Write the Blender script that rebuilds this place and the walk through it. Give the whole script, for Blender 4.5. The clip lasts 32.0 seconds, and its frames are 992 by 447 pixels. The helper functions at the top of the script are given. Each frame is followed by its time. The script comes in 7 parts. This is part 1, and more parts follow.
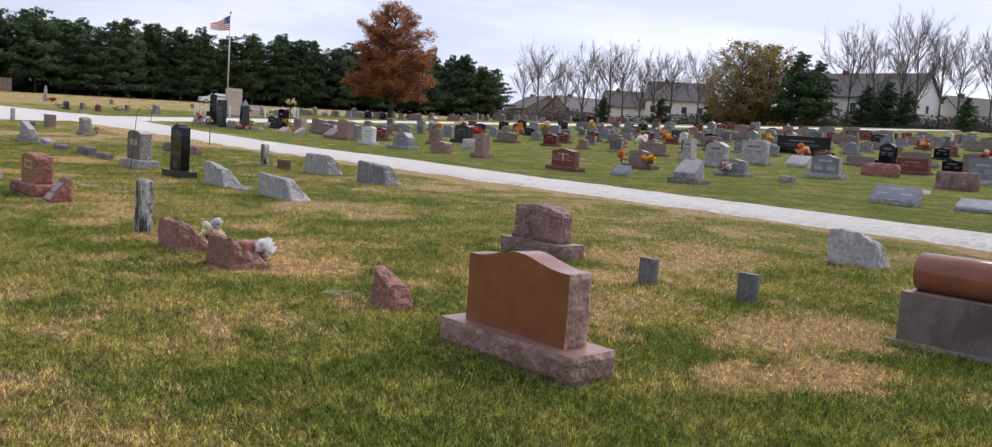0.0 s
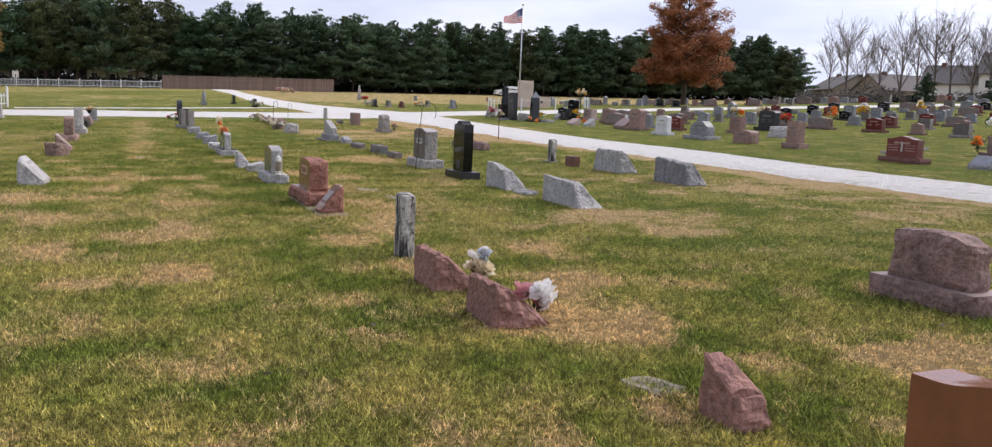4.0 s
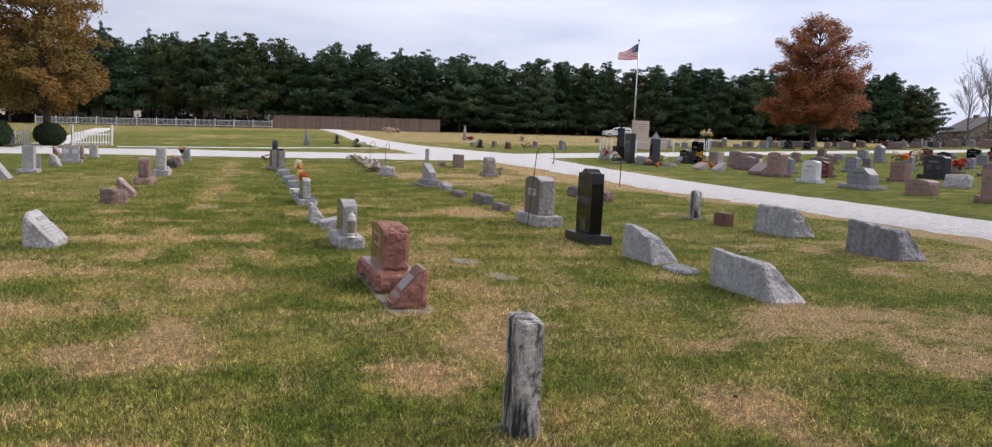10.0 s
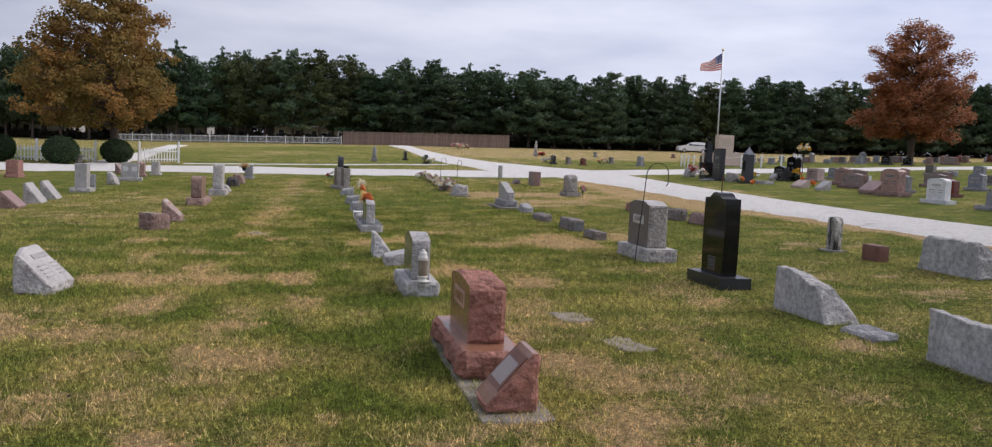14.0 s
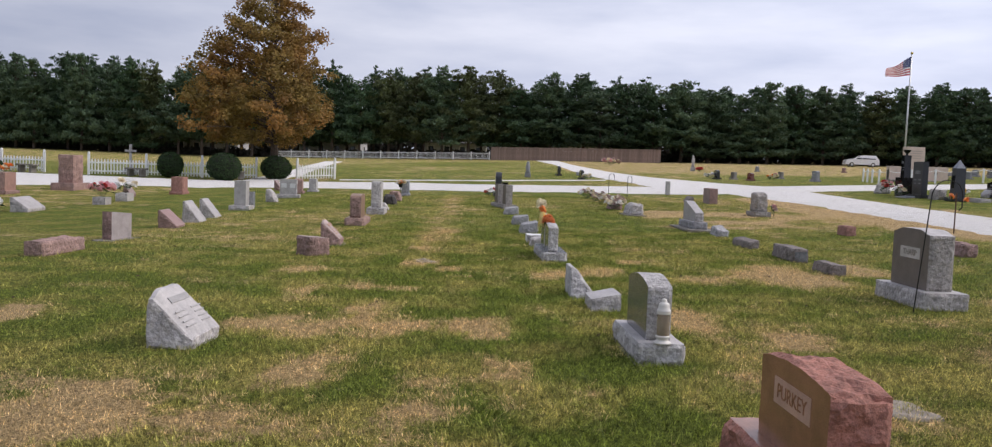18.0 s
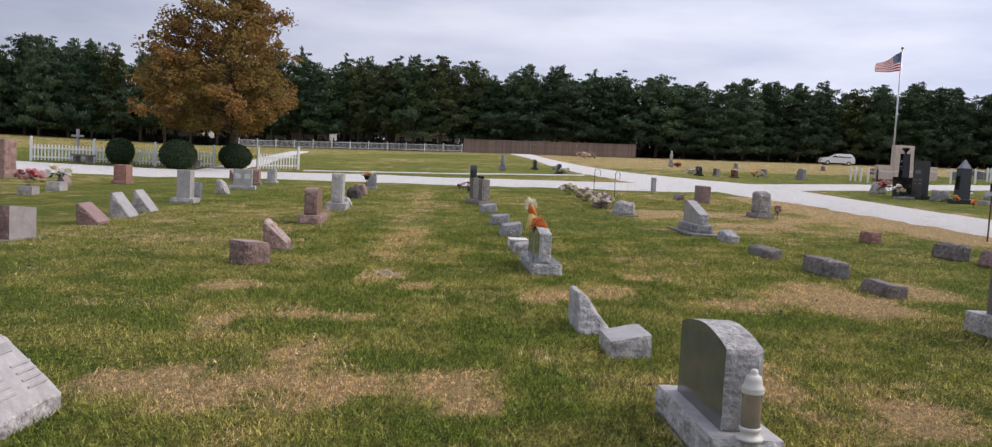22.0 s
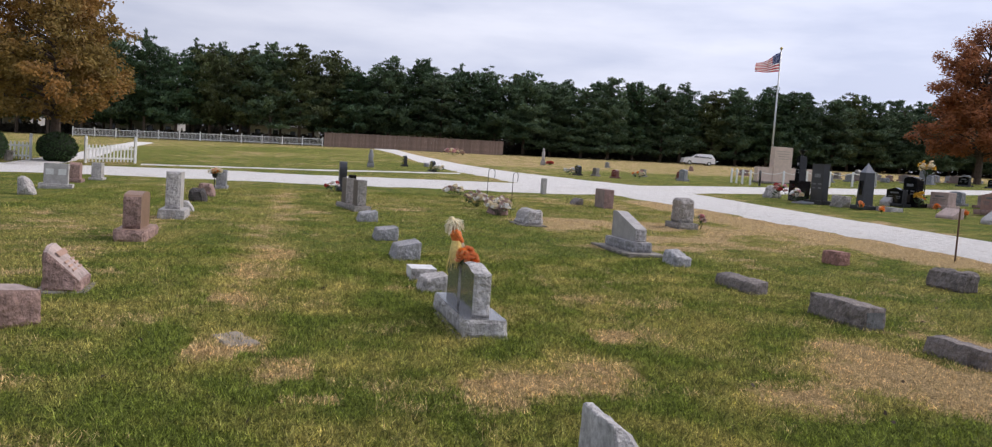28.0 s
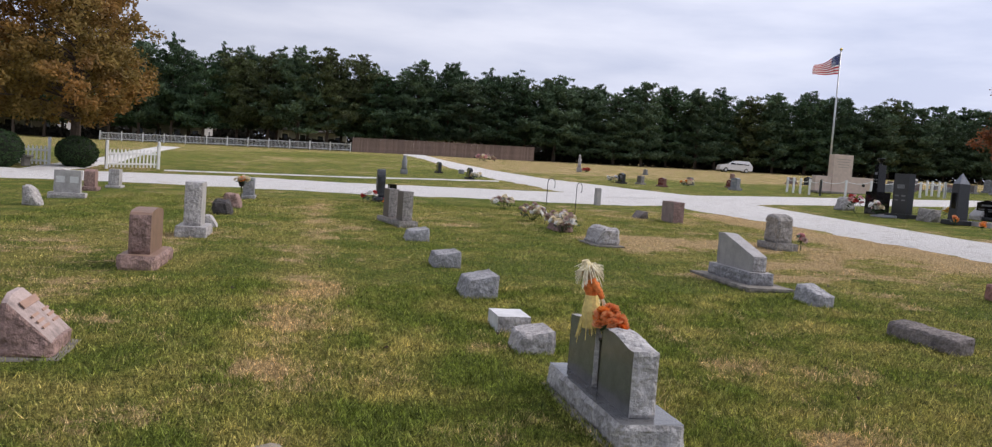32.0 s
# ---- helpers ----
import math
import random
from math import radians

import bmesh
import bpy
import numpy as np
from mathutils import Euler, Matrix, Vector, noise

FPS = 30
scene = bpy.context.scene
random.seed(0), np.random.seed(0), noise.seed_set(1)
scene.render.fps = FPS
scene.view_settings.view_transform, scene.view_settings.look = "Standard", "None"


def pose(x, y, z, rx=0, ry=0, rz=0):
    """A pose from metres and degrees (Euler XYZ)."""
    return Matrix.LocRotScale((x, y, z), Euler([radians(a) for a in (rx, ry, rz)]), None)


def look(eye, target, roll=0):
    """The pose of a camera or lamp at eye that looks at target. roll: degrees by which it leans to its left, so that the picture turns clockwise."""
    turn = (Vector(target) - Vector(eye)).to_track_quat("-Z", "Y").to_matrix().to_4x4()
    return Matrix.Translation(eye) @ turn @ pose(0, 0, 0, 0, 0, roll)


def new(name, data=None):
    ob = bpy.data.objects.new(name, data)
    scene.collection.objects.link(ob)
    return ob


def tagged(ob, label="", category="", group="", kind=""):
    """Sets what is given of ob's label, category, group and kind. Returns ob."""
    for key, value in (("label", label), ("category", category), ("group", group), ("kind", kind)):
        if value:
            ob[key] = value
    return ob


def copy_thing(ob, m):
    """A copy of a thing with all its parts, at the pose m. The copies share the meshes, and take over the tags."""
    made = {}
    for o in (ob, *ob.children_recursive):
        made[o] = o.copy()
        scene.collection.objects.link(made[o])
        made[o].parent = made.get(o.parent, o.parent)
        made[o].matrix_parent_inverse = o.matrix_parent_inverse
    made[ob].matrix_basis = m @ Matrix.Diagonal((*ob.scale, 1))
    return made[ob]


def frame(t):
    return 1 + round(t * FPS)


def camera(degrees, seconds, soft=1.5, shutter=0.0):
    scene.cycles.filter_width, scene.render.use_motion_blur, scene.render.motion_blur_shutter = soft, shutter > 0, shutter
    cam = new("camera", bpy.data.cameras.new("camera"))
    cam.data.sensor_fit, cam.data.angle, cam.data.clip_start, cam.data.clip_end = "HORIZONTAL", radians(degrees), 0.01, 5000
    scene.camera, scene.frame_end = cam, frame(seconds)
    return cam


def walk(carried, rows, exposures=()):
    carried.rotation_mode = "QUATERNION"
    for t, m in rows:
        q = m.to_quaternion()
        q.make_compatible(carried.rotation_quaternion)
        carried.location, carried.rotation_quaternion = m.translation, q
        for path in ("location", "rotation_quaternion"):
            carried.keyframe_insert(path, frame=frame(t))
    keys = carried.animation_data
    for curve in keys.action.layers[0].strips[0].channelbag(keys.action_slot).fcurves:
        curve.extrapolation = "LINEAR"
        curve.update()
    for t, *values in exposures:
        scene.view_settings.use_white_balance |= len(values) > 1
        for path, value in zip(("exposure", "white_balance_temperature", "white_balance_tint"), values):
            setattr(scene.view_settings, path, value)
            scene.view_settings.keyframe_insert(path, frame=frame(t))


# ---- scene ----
cam = camera(59.5, 32.0, soft=1.2)
PATH = [
    (0, (-2.621, -0.55, 1.476), (-1.398, 1.019, 1.273), 4.1),
    (0.5, (-2.44, -0.367, 1.499), (-1.19, 1.18, 1.287), 4.3),
    (1, (-2.275, -0.037, 1.529), (-1.025, 1.51, 1.315), 4.5),
    (1.5, (-2.113, 0.243, 1.499), (-0.919, 1.831, 1.272), 4.5),
    (2, (-1.879, 0.57, 1.508), (-0.765, 2.214, 1.272), 4.2),
    (2.5, (-1.763, 0.922, 1.524), (-0.743, 2.626, 1.285), 3.9),
    (3, (-1.723, 1.176, 1.543), (-0.892, 2.976, 1.285), 3.4),
    (3.5, (-1.581, 1.546, 1.543), (-0.822, 3.378, 1.287), 3.0),
    (4, (-1.522, 1.839, 1.541), (-0.876, 3.712, 1.273), 2.4),
    (4.5, (-1.492, 2.147, 1.573), (-0.907, 4.04, 1.302), 2.2),
    (6.5, (-1.161, 3.539, 1.55), (-0.625, 5.451, 1.317), 3.0),
    (7, (-1.073, 3.88, 1.575), (-0.62, 5.818, 1.374), 2.2),
    (7.5, (-0.979, 4.235, 1.565), (-0.501, 6.168, 1.38), 2.4),
    (8, (-0.884, 4.54, 1.581), (-0.393, 6.471, 1.406), 2.4),
    (8.5, (-0.75, 4.903, 1.573), (-0.241, 6.829, 1.397), 2.6),
    (9, (-0.726, 5.183, 1.561), (-0.231, 7.112, 1.376), 2.7),
    (9.5, (-0.743, 5.502, 1.6), (-0.258, 7.433, 1.411), 2.7),
    (10, (-0.723, 5.804, 1.566), (-0.306, 7.752, 1.379), 2.7),
    (10.5, (-0.697, 6.17, 1.573), (-0.317, 8.123, 1.37), 2.9),
    (11, (-0.725, 6.573, 1.562), (-0.357, 8.53, 1.371), 2.9),
    (11.5, (-0.73, 6.924, 1.539), (-0.402, 8.887, 1.336), 2.9),
    (12, (-0.675, 7.269, 1.559), (-0.375, 9.236, 1.359), 2.5),
    (12.5, (-0.682, 7.653, 1.54), (-0.391, 9.624, 1.367), 2.5),
    (13, (-0.71, 8.002, 1.533), (-0.437, 9.976, 1.363), 2.7),
    (13.5, (-0.645, 8.331, 1.541), (-0.371, 10.306, 1.385), 2.6),
    (15.5, (-0.717, 9.242, 1.613), (-0.633, 11.233, 1.442), 2.2),
    (16, (-0.827, 9.626, 1.608), (-0.868, 11.619, 1.451), 2.0),
    (16.5, (-0.978, 9.962, 1.563), (-1.156, 11.948, 1.41), 2.0),
    (17, (-1.116, 10.352, 1.537), (-1.405, 12.327, 1.405), 1.9),
    (17.5, (-1.257, 10.742, 1.564), (-1.514, 12.722, 1.438), 1.9),
    (18, (-1.32, 11.063, 1.525), (-1.384, 13.057, 1.388), 2.3),
    (18.5, (-1.324, 11.389, 1.541), (-1.286, 13.385, 1.417), 2.7),
    (19, (-1.313, 11.695, 1.511), (-1.13, 13.682, 1.375), 3.0),
    (19.5, (-1.269, 12.0, 1.532), (-1.002, 13.977, 1.402), 3.1),
    (20, (-1.165, 12.294, 1.517), (-0.823, 14.261, 1.387), 3.2),
    (20.5, (-1.209, 12.634, 1.49), (-0.851, 14.597, 1.354), 3.5),
    (21, (-1.331, 12.935, 1.535), (-1.066, 14.913, 1.397), 3.5),
    (21.5, (-1.403, 13.324, 1.502), (-1.332, 15.318, 1.359), 3.1),
    (22, (-1.526, 13.665, 1.494), (-1.522, 15.66, 1.344), 3.2),
    (22.5, (-1.702, 13.995, 1.526), (-1.703, 15.989, 1.381), 3.3),
    (23, (-1.813, 14.3, 1.483), (-1.83, 16.294, 1.33), 3.5),
    (23.5, (-1.859, 14.664, 1.487), (-1.865, 16.658, 1.33), 3.3),
    (24, (-1.984, 15.058, 1.511), (-1.885, 17.05, 1.362), 3.6),
    (24.5, (-2.051, 15.375, 1.513), (-1.921, 17.364, 1.356), 3.7),
    (25, (-2.031, 15.725, 1.553), (-1.877, 17.713, 1.398), 3.7),
    (25.5, (-2.06, 16.044, 1.554), (-1.895, 18.031, 1.395), 3.8),
    (26, (-2.044, 16.357, 1.56), (-1.826, 18.338, 1.398), 3.4),
    (26.5, (-1.971, 16.695, 1.539), (-1.692, 18.669, 1.38), 3.4),
    (28.5, (-2.006, 17.961, 1.516), (-1.68, 19.929, 1.381), 4.0),
    (29, (-2.07, 18.363, 1.524), (-1.742, 20.331, 1.391), 3.9),
    (29.5, (-2.136, 18.688, 1.539), (-1.83, 20.66, 1.401), 4.2),
    (30, (-2.121, 19.044, 1.551), (-1.832, 21.019, 1.415), 3.9),
    (30.5, (-2.157, 19.361, 1.538), (-1.881, 21.337, 1.401), 4.1),
    (31, (-2.235, 19.65, 1.581), (-1.964, 21.628, 1.456), 4.3),
    (31.5, (-2.302, 20.012, 1.54), (-2.029, 21.989, 1.412), 4.3),
    (32, (-2.411, 20.339, 1.533), (-2.143, 22.317, 1.402), 4.3),
]
walk(cam, [(t, look(eye, target, roll)) for t, eye, target, roll in PATH], [(k, stops, 6500, 15) for k, stops in ((0, 0.22), (1, 0.18), (2, 0.07), (3, 0.06), (4, 0.28), (7, -0.03), (8, -0.17), (9, 0.12), (11, 0.14), (12, 0.0), (16, -0.02), (18, 0.1), (20, 0.0), (24, 0.1), (26, 0.08), (29, 0.09), (31, -0.03), (32, 0.04))])

# ---- world and light ----
world = bpy.data.worlds.new("overcast_sky")
scene.world = world
world.use_nodes = True
wn, wl = world.node_tree.nodes, world.node_tree.links
wn.clear()
sky = wn.new("ShaderNodeTexSky")
sky.sky_type = "NISHITA"
sky.sun_disc = False
sky.sun_elevation, sky.sun_rotation = radians(45), radians(80)
sky.air_density, sky.dust_density, sky.ozone_density = 1.0, 6.0, 1.5
# a thin broken cloud layer over the sky
coord = wn.new("ShaderNodeTexCoord")
stretch = wn.new("ShaderNodeMapping")
stretch.inputs["Scale"].default_value = (1.6, 1.6, 7.0)
cloud = wn.new("ShaderNodeTexNoise")
cloud.inputs["Scale"].default_value, cloud.inputs["Detail"].default_value = 1.6, 6.0
cloud.inputs["Roughness"].default_value = 0.52
ramp = wn.new("ShaderNodeValToRGB")
ramp.color_ramp.elements[0].position, ramp.color_ramp.elements[0].color = 0.36, (5.9, 6.65, 8.5, 1)
ramp.color_ramp.elements[1].position, ramp.color_ramp.elements[1].color = 0.62, (9.0, 9.55, 10.9, 1)
cover = wn.new("ShaderNodeMix")
cover.data_type = "RGBA"
cover.inputs[0].default_value = 0.88
back = wn.new("ShaderNodeBackground")
back.inputs["Strength"].default_value = 0.1
wout = wn.new("ShaderNodeOutputWorld")
wl.new(coord.outputs["Generated"], stretch.inputs["Vector"])
wl.new(stretch.outputs["Vector"], cloud.inputs["Vector"])
wl.new(cloud.outputs["Fac"], ramp.inputs["Fac"])
wl.new(sky.outputs["Color"], cover.inputs[6])
wl.new(ramp.outputs["Color"], cover.inputs[7])
# the cloud is thinner, and so brighter, towards the sun's side
apart = wn.new("ShaderNodeSeparateXYZ")
side = wn.new("ShaderNodeMapRange")
side.inputs["From Min"].default_value, side.inputs["From Max"].default_value = -0.5, 0.6
side.inputs["To Min"].default_value, side.inputs["To Max"].default_value = 0.7, 1.1
glow = wn.new("ShaderNodeVectorMath")
glow.operation = "SCALE"
wl.new(coord.outputs["Generated"], apart.inputs["Vector"])
wl.new(apart.outputs["X"], side.inputs["Value"])
wl.new(cover.outputs[2], glow.inputs[0])
wl.new(side.outputs["Result"], glow.inputs["Scale"])
wl.new(glow.outputs["Vector"], back.inputs["Color"])
wl.new(back.outputs["Background"], wout.inputs["Surface"])

sun_data = bpy.data.lights.new("sun", "SUN")
sun_data.energy, sun_data.angle, sun_data.color = 1.9, radians(35), (1.0, 0.915, 0.815)
sun = new("sun", sun_data)
sun.matrix_world = pose(0, 0, 60, 45, 0, 100)

# ---- plan ----
ROW = 94.5  # heading of the rows of graves, in degrees from +x


def soft(v, s):
    u = v / s
    return s * math.log1p(math.exp(u)) if u < 30 else v


def smooth(a, b, v):
    k = min(max((v - a) / (b - a), 0.0), 1.0)
    return k * k * (3 - 2 * k)


def ground_z(x, y):
    """Height of the lawn: level along the walk, rising gently to the far fence and towards the houses."""
    cx = min(max(x, -16.0 - 34.0 * smooth(60, 110, y)), 110.0)
    side = (0.012 + 0.008 * smooth(16, 26, y)) * cx if cx > 0 else 0.03 * cx
    swale = 0.045 * smooth(8, 12, y) * smooth(36, 28, y) * smooth(8, 5, x) * smooth(-4.5, -2, x)
    return side - swale + 0.0205 * min(soft(y - 32.0, 6.0), 140.0) + 0.035 * soft(cx - 10.0, 4.0) * (1 - 0.9 * smooth(55, 100, y))


def spot(x, y, turn=ROW, sink=0.0):
    return pose(x, y, ground_z(x, y) - sink, 0, 0, turn)


def wob(x, y, s, k=0.0):
    return noise.noise(Vector((x * s + k, y * s - k, k)))


# bare straw patches: x, y, half length along x, half length along y
STRAW, LUSH = [], []


def straw(x, y, rx, ry):
    STRAW.append((x, y, rx, ry))


def lush(x, y, rx, ry):
    LUSH.append((x, y, rx, ry))


def dryness(x, y):
    """0: lush grass, 0.35: usual mixture, 1: bleached straw."""
    v = 0.22 + 0.4 * wob(x, y, 0.16, 5.5)
    for cx, cy, rx, ry in STRAW:
        d = math.hypot((x - cx) / rx, (y - cy) / ry)
        if d < 1.5:
            v = max(v, 0.9 * smooth(1.2, 0.45, d + 0.55 * wob(x, y, 2.6, 2.2)))
    for cx, cy, rx, ry in LUSH:
        d = math.hypot((x - cx) / rx, (y - cy) / ry)
        if d < 1.5:
            v -= 0.5 * smooth(1.25, 0.3, d + 0.5 * wob(x, y, 2.1, 6.2))
    if x < 8:
        v -= 0.2 * smooth(18, 24, y) * smooth(31, 26, y) * smooth(0.6, -0.4, x)
        v -= 0.1 * smooth(25, 30, y) * smooth(4, 1, x)
        v += 0.06 * smooth(-0.2, 0.8, x) * smooth(11, 16, y) * smooth(46, 38, y)
    v -= 0.07 * smooth(9, 5, y) * smooth(3.2, 1.6, x) * smooth(-9, -7, x)
    # a lighter mown stripe
    if 24 < y < 47:
        v = max(v, 0.45 * smooth(0.7, 0.1, abs(x + 3.1 + 0.05 * (y - 26))) * smooth(24, 27, y))
    edge = x - (10.6 - 0.075 * (y - 20.0))
    if y < 47:
        broad = smooth(24, 33, y)
        v = max(v, 1.0 * smooth(1.05 + 0.35 * broad, 0.25 + 0.3 * broad, abs(edge + 0.15 + 0.75 * broad + 0.7 * wob(x, y, 0.7, 7.7))))
    field = smooth(76, 90, y + 0.25 * x) * (1.0 if x > 2 else smooth(118 - 30 * smooth(-8, -26, x), 128 - 30 * smooth(-8, -26, x), y))
    v = max(v, (0.58 if x > 2 else 0.4) * field)
    if 13 < x < 90 and y < 76:
        v = 0.02 + 0.18 * v
    return min(max(v, 0.0), 1.0)


# ---- materials ----
def nodes_of(name):
    m = bpy.data.materials.new(name)
    m.use_nodes = True
    t = m.node_tree
    t.nodes.clear()
    out = t.nodes.new("ShaderNodeOutputMaterial")
    b = t.nodes.new("ShaderNodeBsdfPrincipled")
    t.links.new(b.outputs["BSDF"], out.inputs["Surface"])
    return m, t, b


def tex(t, scale, detail=3.0, rough=0.55, coord="Object", stretched=(1, 1, 1)):
    c = t.nodes.new("ShaderNodeTexCoord")
    mp = t.nodes.new("ShaderNodeMapping")
    mp.inputs["Scale"].default_value = stretched
    n = t.nodes.new("ShaderNodeTexNoise")
    n.inputs["Scale"].default_value, n.inputs["Detail"].default_value = scale, detail
    n.inputs["Roughness"].default_value = rough
    t.links.new(c.outputs[coord], mp.inputs["Vector"])
    t.links.new(mp.outputs["Vector"], n.inputs["Vector"])
    return n.outputs["Fac"]


def mapped(t, fac, a, b, lo=0.35, hi=0.65):
    r = t.nodes.new("ShaderNodeValToRGB")
    r.color_ramp.elements[0].position, r.color_ramp.elements[0].color = lo, (*a, 1)
    r.color_ramp.elements[1].position, r.color_ramp.elements[1].color = hi, (*b, 1)
    t.links.new(fac, r.inputs["Fac"])
    return r.outputs["Color"]


def blend(t, fac, a, b, kind="MIX"):
    m = t.nodes.new("ShaderNodeMix")
    m.data_type, m.blend_type = "RGBA", kind
    for socket, value in ((m.inputs[0], fac), (m.inputs[6], a), (m.inputs[7], b)):
        if isinstance(value, bpy.types.NodeSocket):
            t.links.new(value, socket)
        elif isinstance(value, tuple):
            socket.default_value = (*value, 1)
        else:
            socket.default_value = value
    return m.outputs[2]


def bumped(t, b, fac, strength, distance):
    n = t.nodes.new("ShaderNodeBump")
    n.inputs["Strength"].default_value, n.inputs["Distance"].default_value = strength, distance
    t.links.new(fac, n.inputs["Height"])
    t.links.new(n.outputs["Normal"], b.inputs["Normal"])


def varied(t, colour, amount):
    """Each object a little lighter or darker than the next."""
    info = t.nodes.new("ShaderNodeObjectInfo")
    r = t.nodes.new("ShaderNodeMapRange")
    r.inputs["To Min"].default_value, r.inputs["To Max"].default_value = 1 - amount, 1 + amount
    t.links.new(info.outputs["Random"], r.inputs["Value"])
    mul = t.nodes.new("ShaderNodeVectorMath")
    mul.operation = "SCALE"
    t.links.new(colour, mul.inputs[0])
    t.links.new(r.outputs["Result"], mul.inputs["Scale"])
    return mul.outputs["Vector"]


def shade(c, k):
    return tuple(min(v * k, 0.95) for v in c)


def granite(name, colour, rough=0.25, dark=0.55, light=1.45, stain=0.0, relief=0.0, grain=220.0):
    m, t, b = nodes_of(name)
    speck = tex(t, grain, 2.0, 0.7)
    col = mapped(t, speck, shade(colour, dark), shade(colour, light), 0.33, 0.68)
    col = blend(t, 0.4, col, mapped(t, tex(t, 5.0, 5.0, 0.65), shade(colour, 0.6), shade(colour, 1.35)))
    if stain:
        dirt = mapped(t, tex(t, 3.6, 6.0, 0.7, stretched=(1, 1, 0.5)), (0, 0, 0), (stain, stain, stain), 0.47, 0.62)
        col = blend(t, dirt, col, shade(colour, 0.3))
    if relief:
        # lights and darks of chips and pits, and their dirt, put into the colour
        chips = mapped(t, tex(t, 22.0, 5.0, 0.7), (0.52, 0.52, 0.52), (1.32, 1.32, 1.32), 0.36, 0.62)
        col = blend(t, 0.68, col, chips, "MULTIPLY")
    t.links.new(varied(t, col, 0.1), b.inputs["Base Color"])
    b.inputs["Roughness"].default_value = rough
    if relief:
        rel = t.nodes.new("ShaderNodeMath")
        rel.operation = "ADD"
        t.links.new(tex(t, 18.0, 4.0, 0.55), rel.inputs[0])
        t.links.new(tex(t, 8.0, 3.0), rel.inputs[1])
        bumped(t, b, rel.outputs[0], relief, 0.04)
    return m


def streaked(name, pale, black):
    """Old marble: pale, with black streaks running down."""
    m, t, b = nodes_of(name)
    run = mapped(t, tex(t, 8.0, 6.0, 0.7, stretched=(1, 1, 0.16)), (0, 0, 0), (1, 1, 1), 0.44, 0.56)
    spots = mapped(t, tex(t, 11.0, 6.0, 0.75), (0, 0, 0), (1, 1, 1), 0.52, 0.64)
    base = mapped(t, tex(t, 60.0, 4.0, 0.7), shade(pale, 0.7), shade(pale, 1.25))
    col = blend(t, spots, blend(t, run, base, black), shade(black, 2.2))
    t.links.new(col, b.inputs["Base Color"])
    b.inputs["Roughness"].default_value = 0.95
    bumped(t, b, tex(t, 45.0, 5.0, 0.7), 0.8, 0.02)
    return m


def plain(name, colour, rough=0.6, metal=0.0, var=0.12, scale=9.0, relief=0.0, each=0.0):
    m, t, b = nodes_of(name)
    col = mapped(t, tex(t, scale, 4.0), shade(colour, 1 - var), shade(colour, 1 + var), 0.3, 0.7)
    t.links.new(varied(t, col, each) if each else col, b.inputs["Base Color"])
    b.inputs["Roughness"].default_value, b.inputs["Metallic"].default_value = rough, metal
    if relief:
        bumped(t, b, tex(t, scale * 6, 4.0), relief, 0.01)
    return m


def leafy(name, a, b_, rough=0.6, through_light=0.25, vary=0.1, clump=0.5, share=0.3, tint=None):
    """Leaves and needles: one tone for each leaf or tuft, and some light passing through."""
    m, t, b = nodes_of(name)
    g = t.nodes.new("ShaderNodeNewGeometry")
    mix = blend(t, g.outputs["Random Per Island"], a, b_)
    col = blend(t, share, mix, mapped(t, tex(t, clump, 3.0), shade(a, 0.7), shade(b_, 1.2)))
    if tint:
        col = blend(t, 1.0, col, mapped(t, tex(t, 0.3, 3.0), tint[0], tint[1], 0.42, 0.58), "MULTIPLY")
    t.links.new(varied(t, col, vary), b.inputs["Base Color"])
    b.inputs["Roughness"].default_value = rough
    b.inputs["Subsurface Weight"].default_value = 0.0
    tr = t.nodes.new("ShaderNodeBsdfTranslucent")
    t.links.new(col, tr.inputs["Color"])
    ad = t.nodes.new("ShaderNodeMixShader")
    ad.inputs[0].default_value = through_light
    out = [n for n in t.nodes if n.type == "OUTPUT_MATERIAL"][0]
    t.links.new(b.outputs["BSDF"], ad.inputs[1])
    t.links.new(tr.outputs["BSDF"], ad.inputs[2])
    t.links.new(ad.outputs["Shader"], out.inputs["Surface"])
    return m


BROWN, BROWN_ROCK = granite("brown_polished", (0.24, 0.088, 0.045), 0.13, 0.8, 1.2, grain=320), granite("brown_rock", (0.4, 0.25, 0.205), 0.8, 0.5, 1.5, 0.35, 0.9)
PINK, PINK_ROCK = granite("pink_polished", (0.32, 0.19, 0.16), 0.35, 0.6, 1.4, 0.2), granite("pink_rock", (0.33, 0.215, 0.185), 0.85, 0.55, 1.45, 0.4, 0.9)
RUST, RUST_ROCK = granite("rust_polished", (0.27, 0.128, 0.078), 0.25, 0.7, 1.3), granite("rust_rock", (0.34, 0.15, 0.112), 0.85, 0.55, 1.5, 0.3, 0.9)
MAROON_ROCK = granite("maroon_rock", (0.33, 0.17, 0.138), 0.85, 0.5, 1.6, 0.3, 0.9)
MAUVE, MAUVE_ROCK = granite("mauve_smooth", (0.27, 0.2, 0.185), 0.6, 0.6, 1.4, 0.35), granite("mauve_rock", (0.28, 0.18, 0.16), 0.85, 0.5, 1.5, 0.6, 0.9)
GREY, GREY_ROCK = granite("grey_polished", (0.12, 0.12, 0.122), 0.14, 0.65, 1.4), granite("grey_rock", (0.45, 0.435, 0.425), 0.85, 0.55, 1.4, 0.35, 0.9)
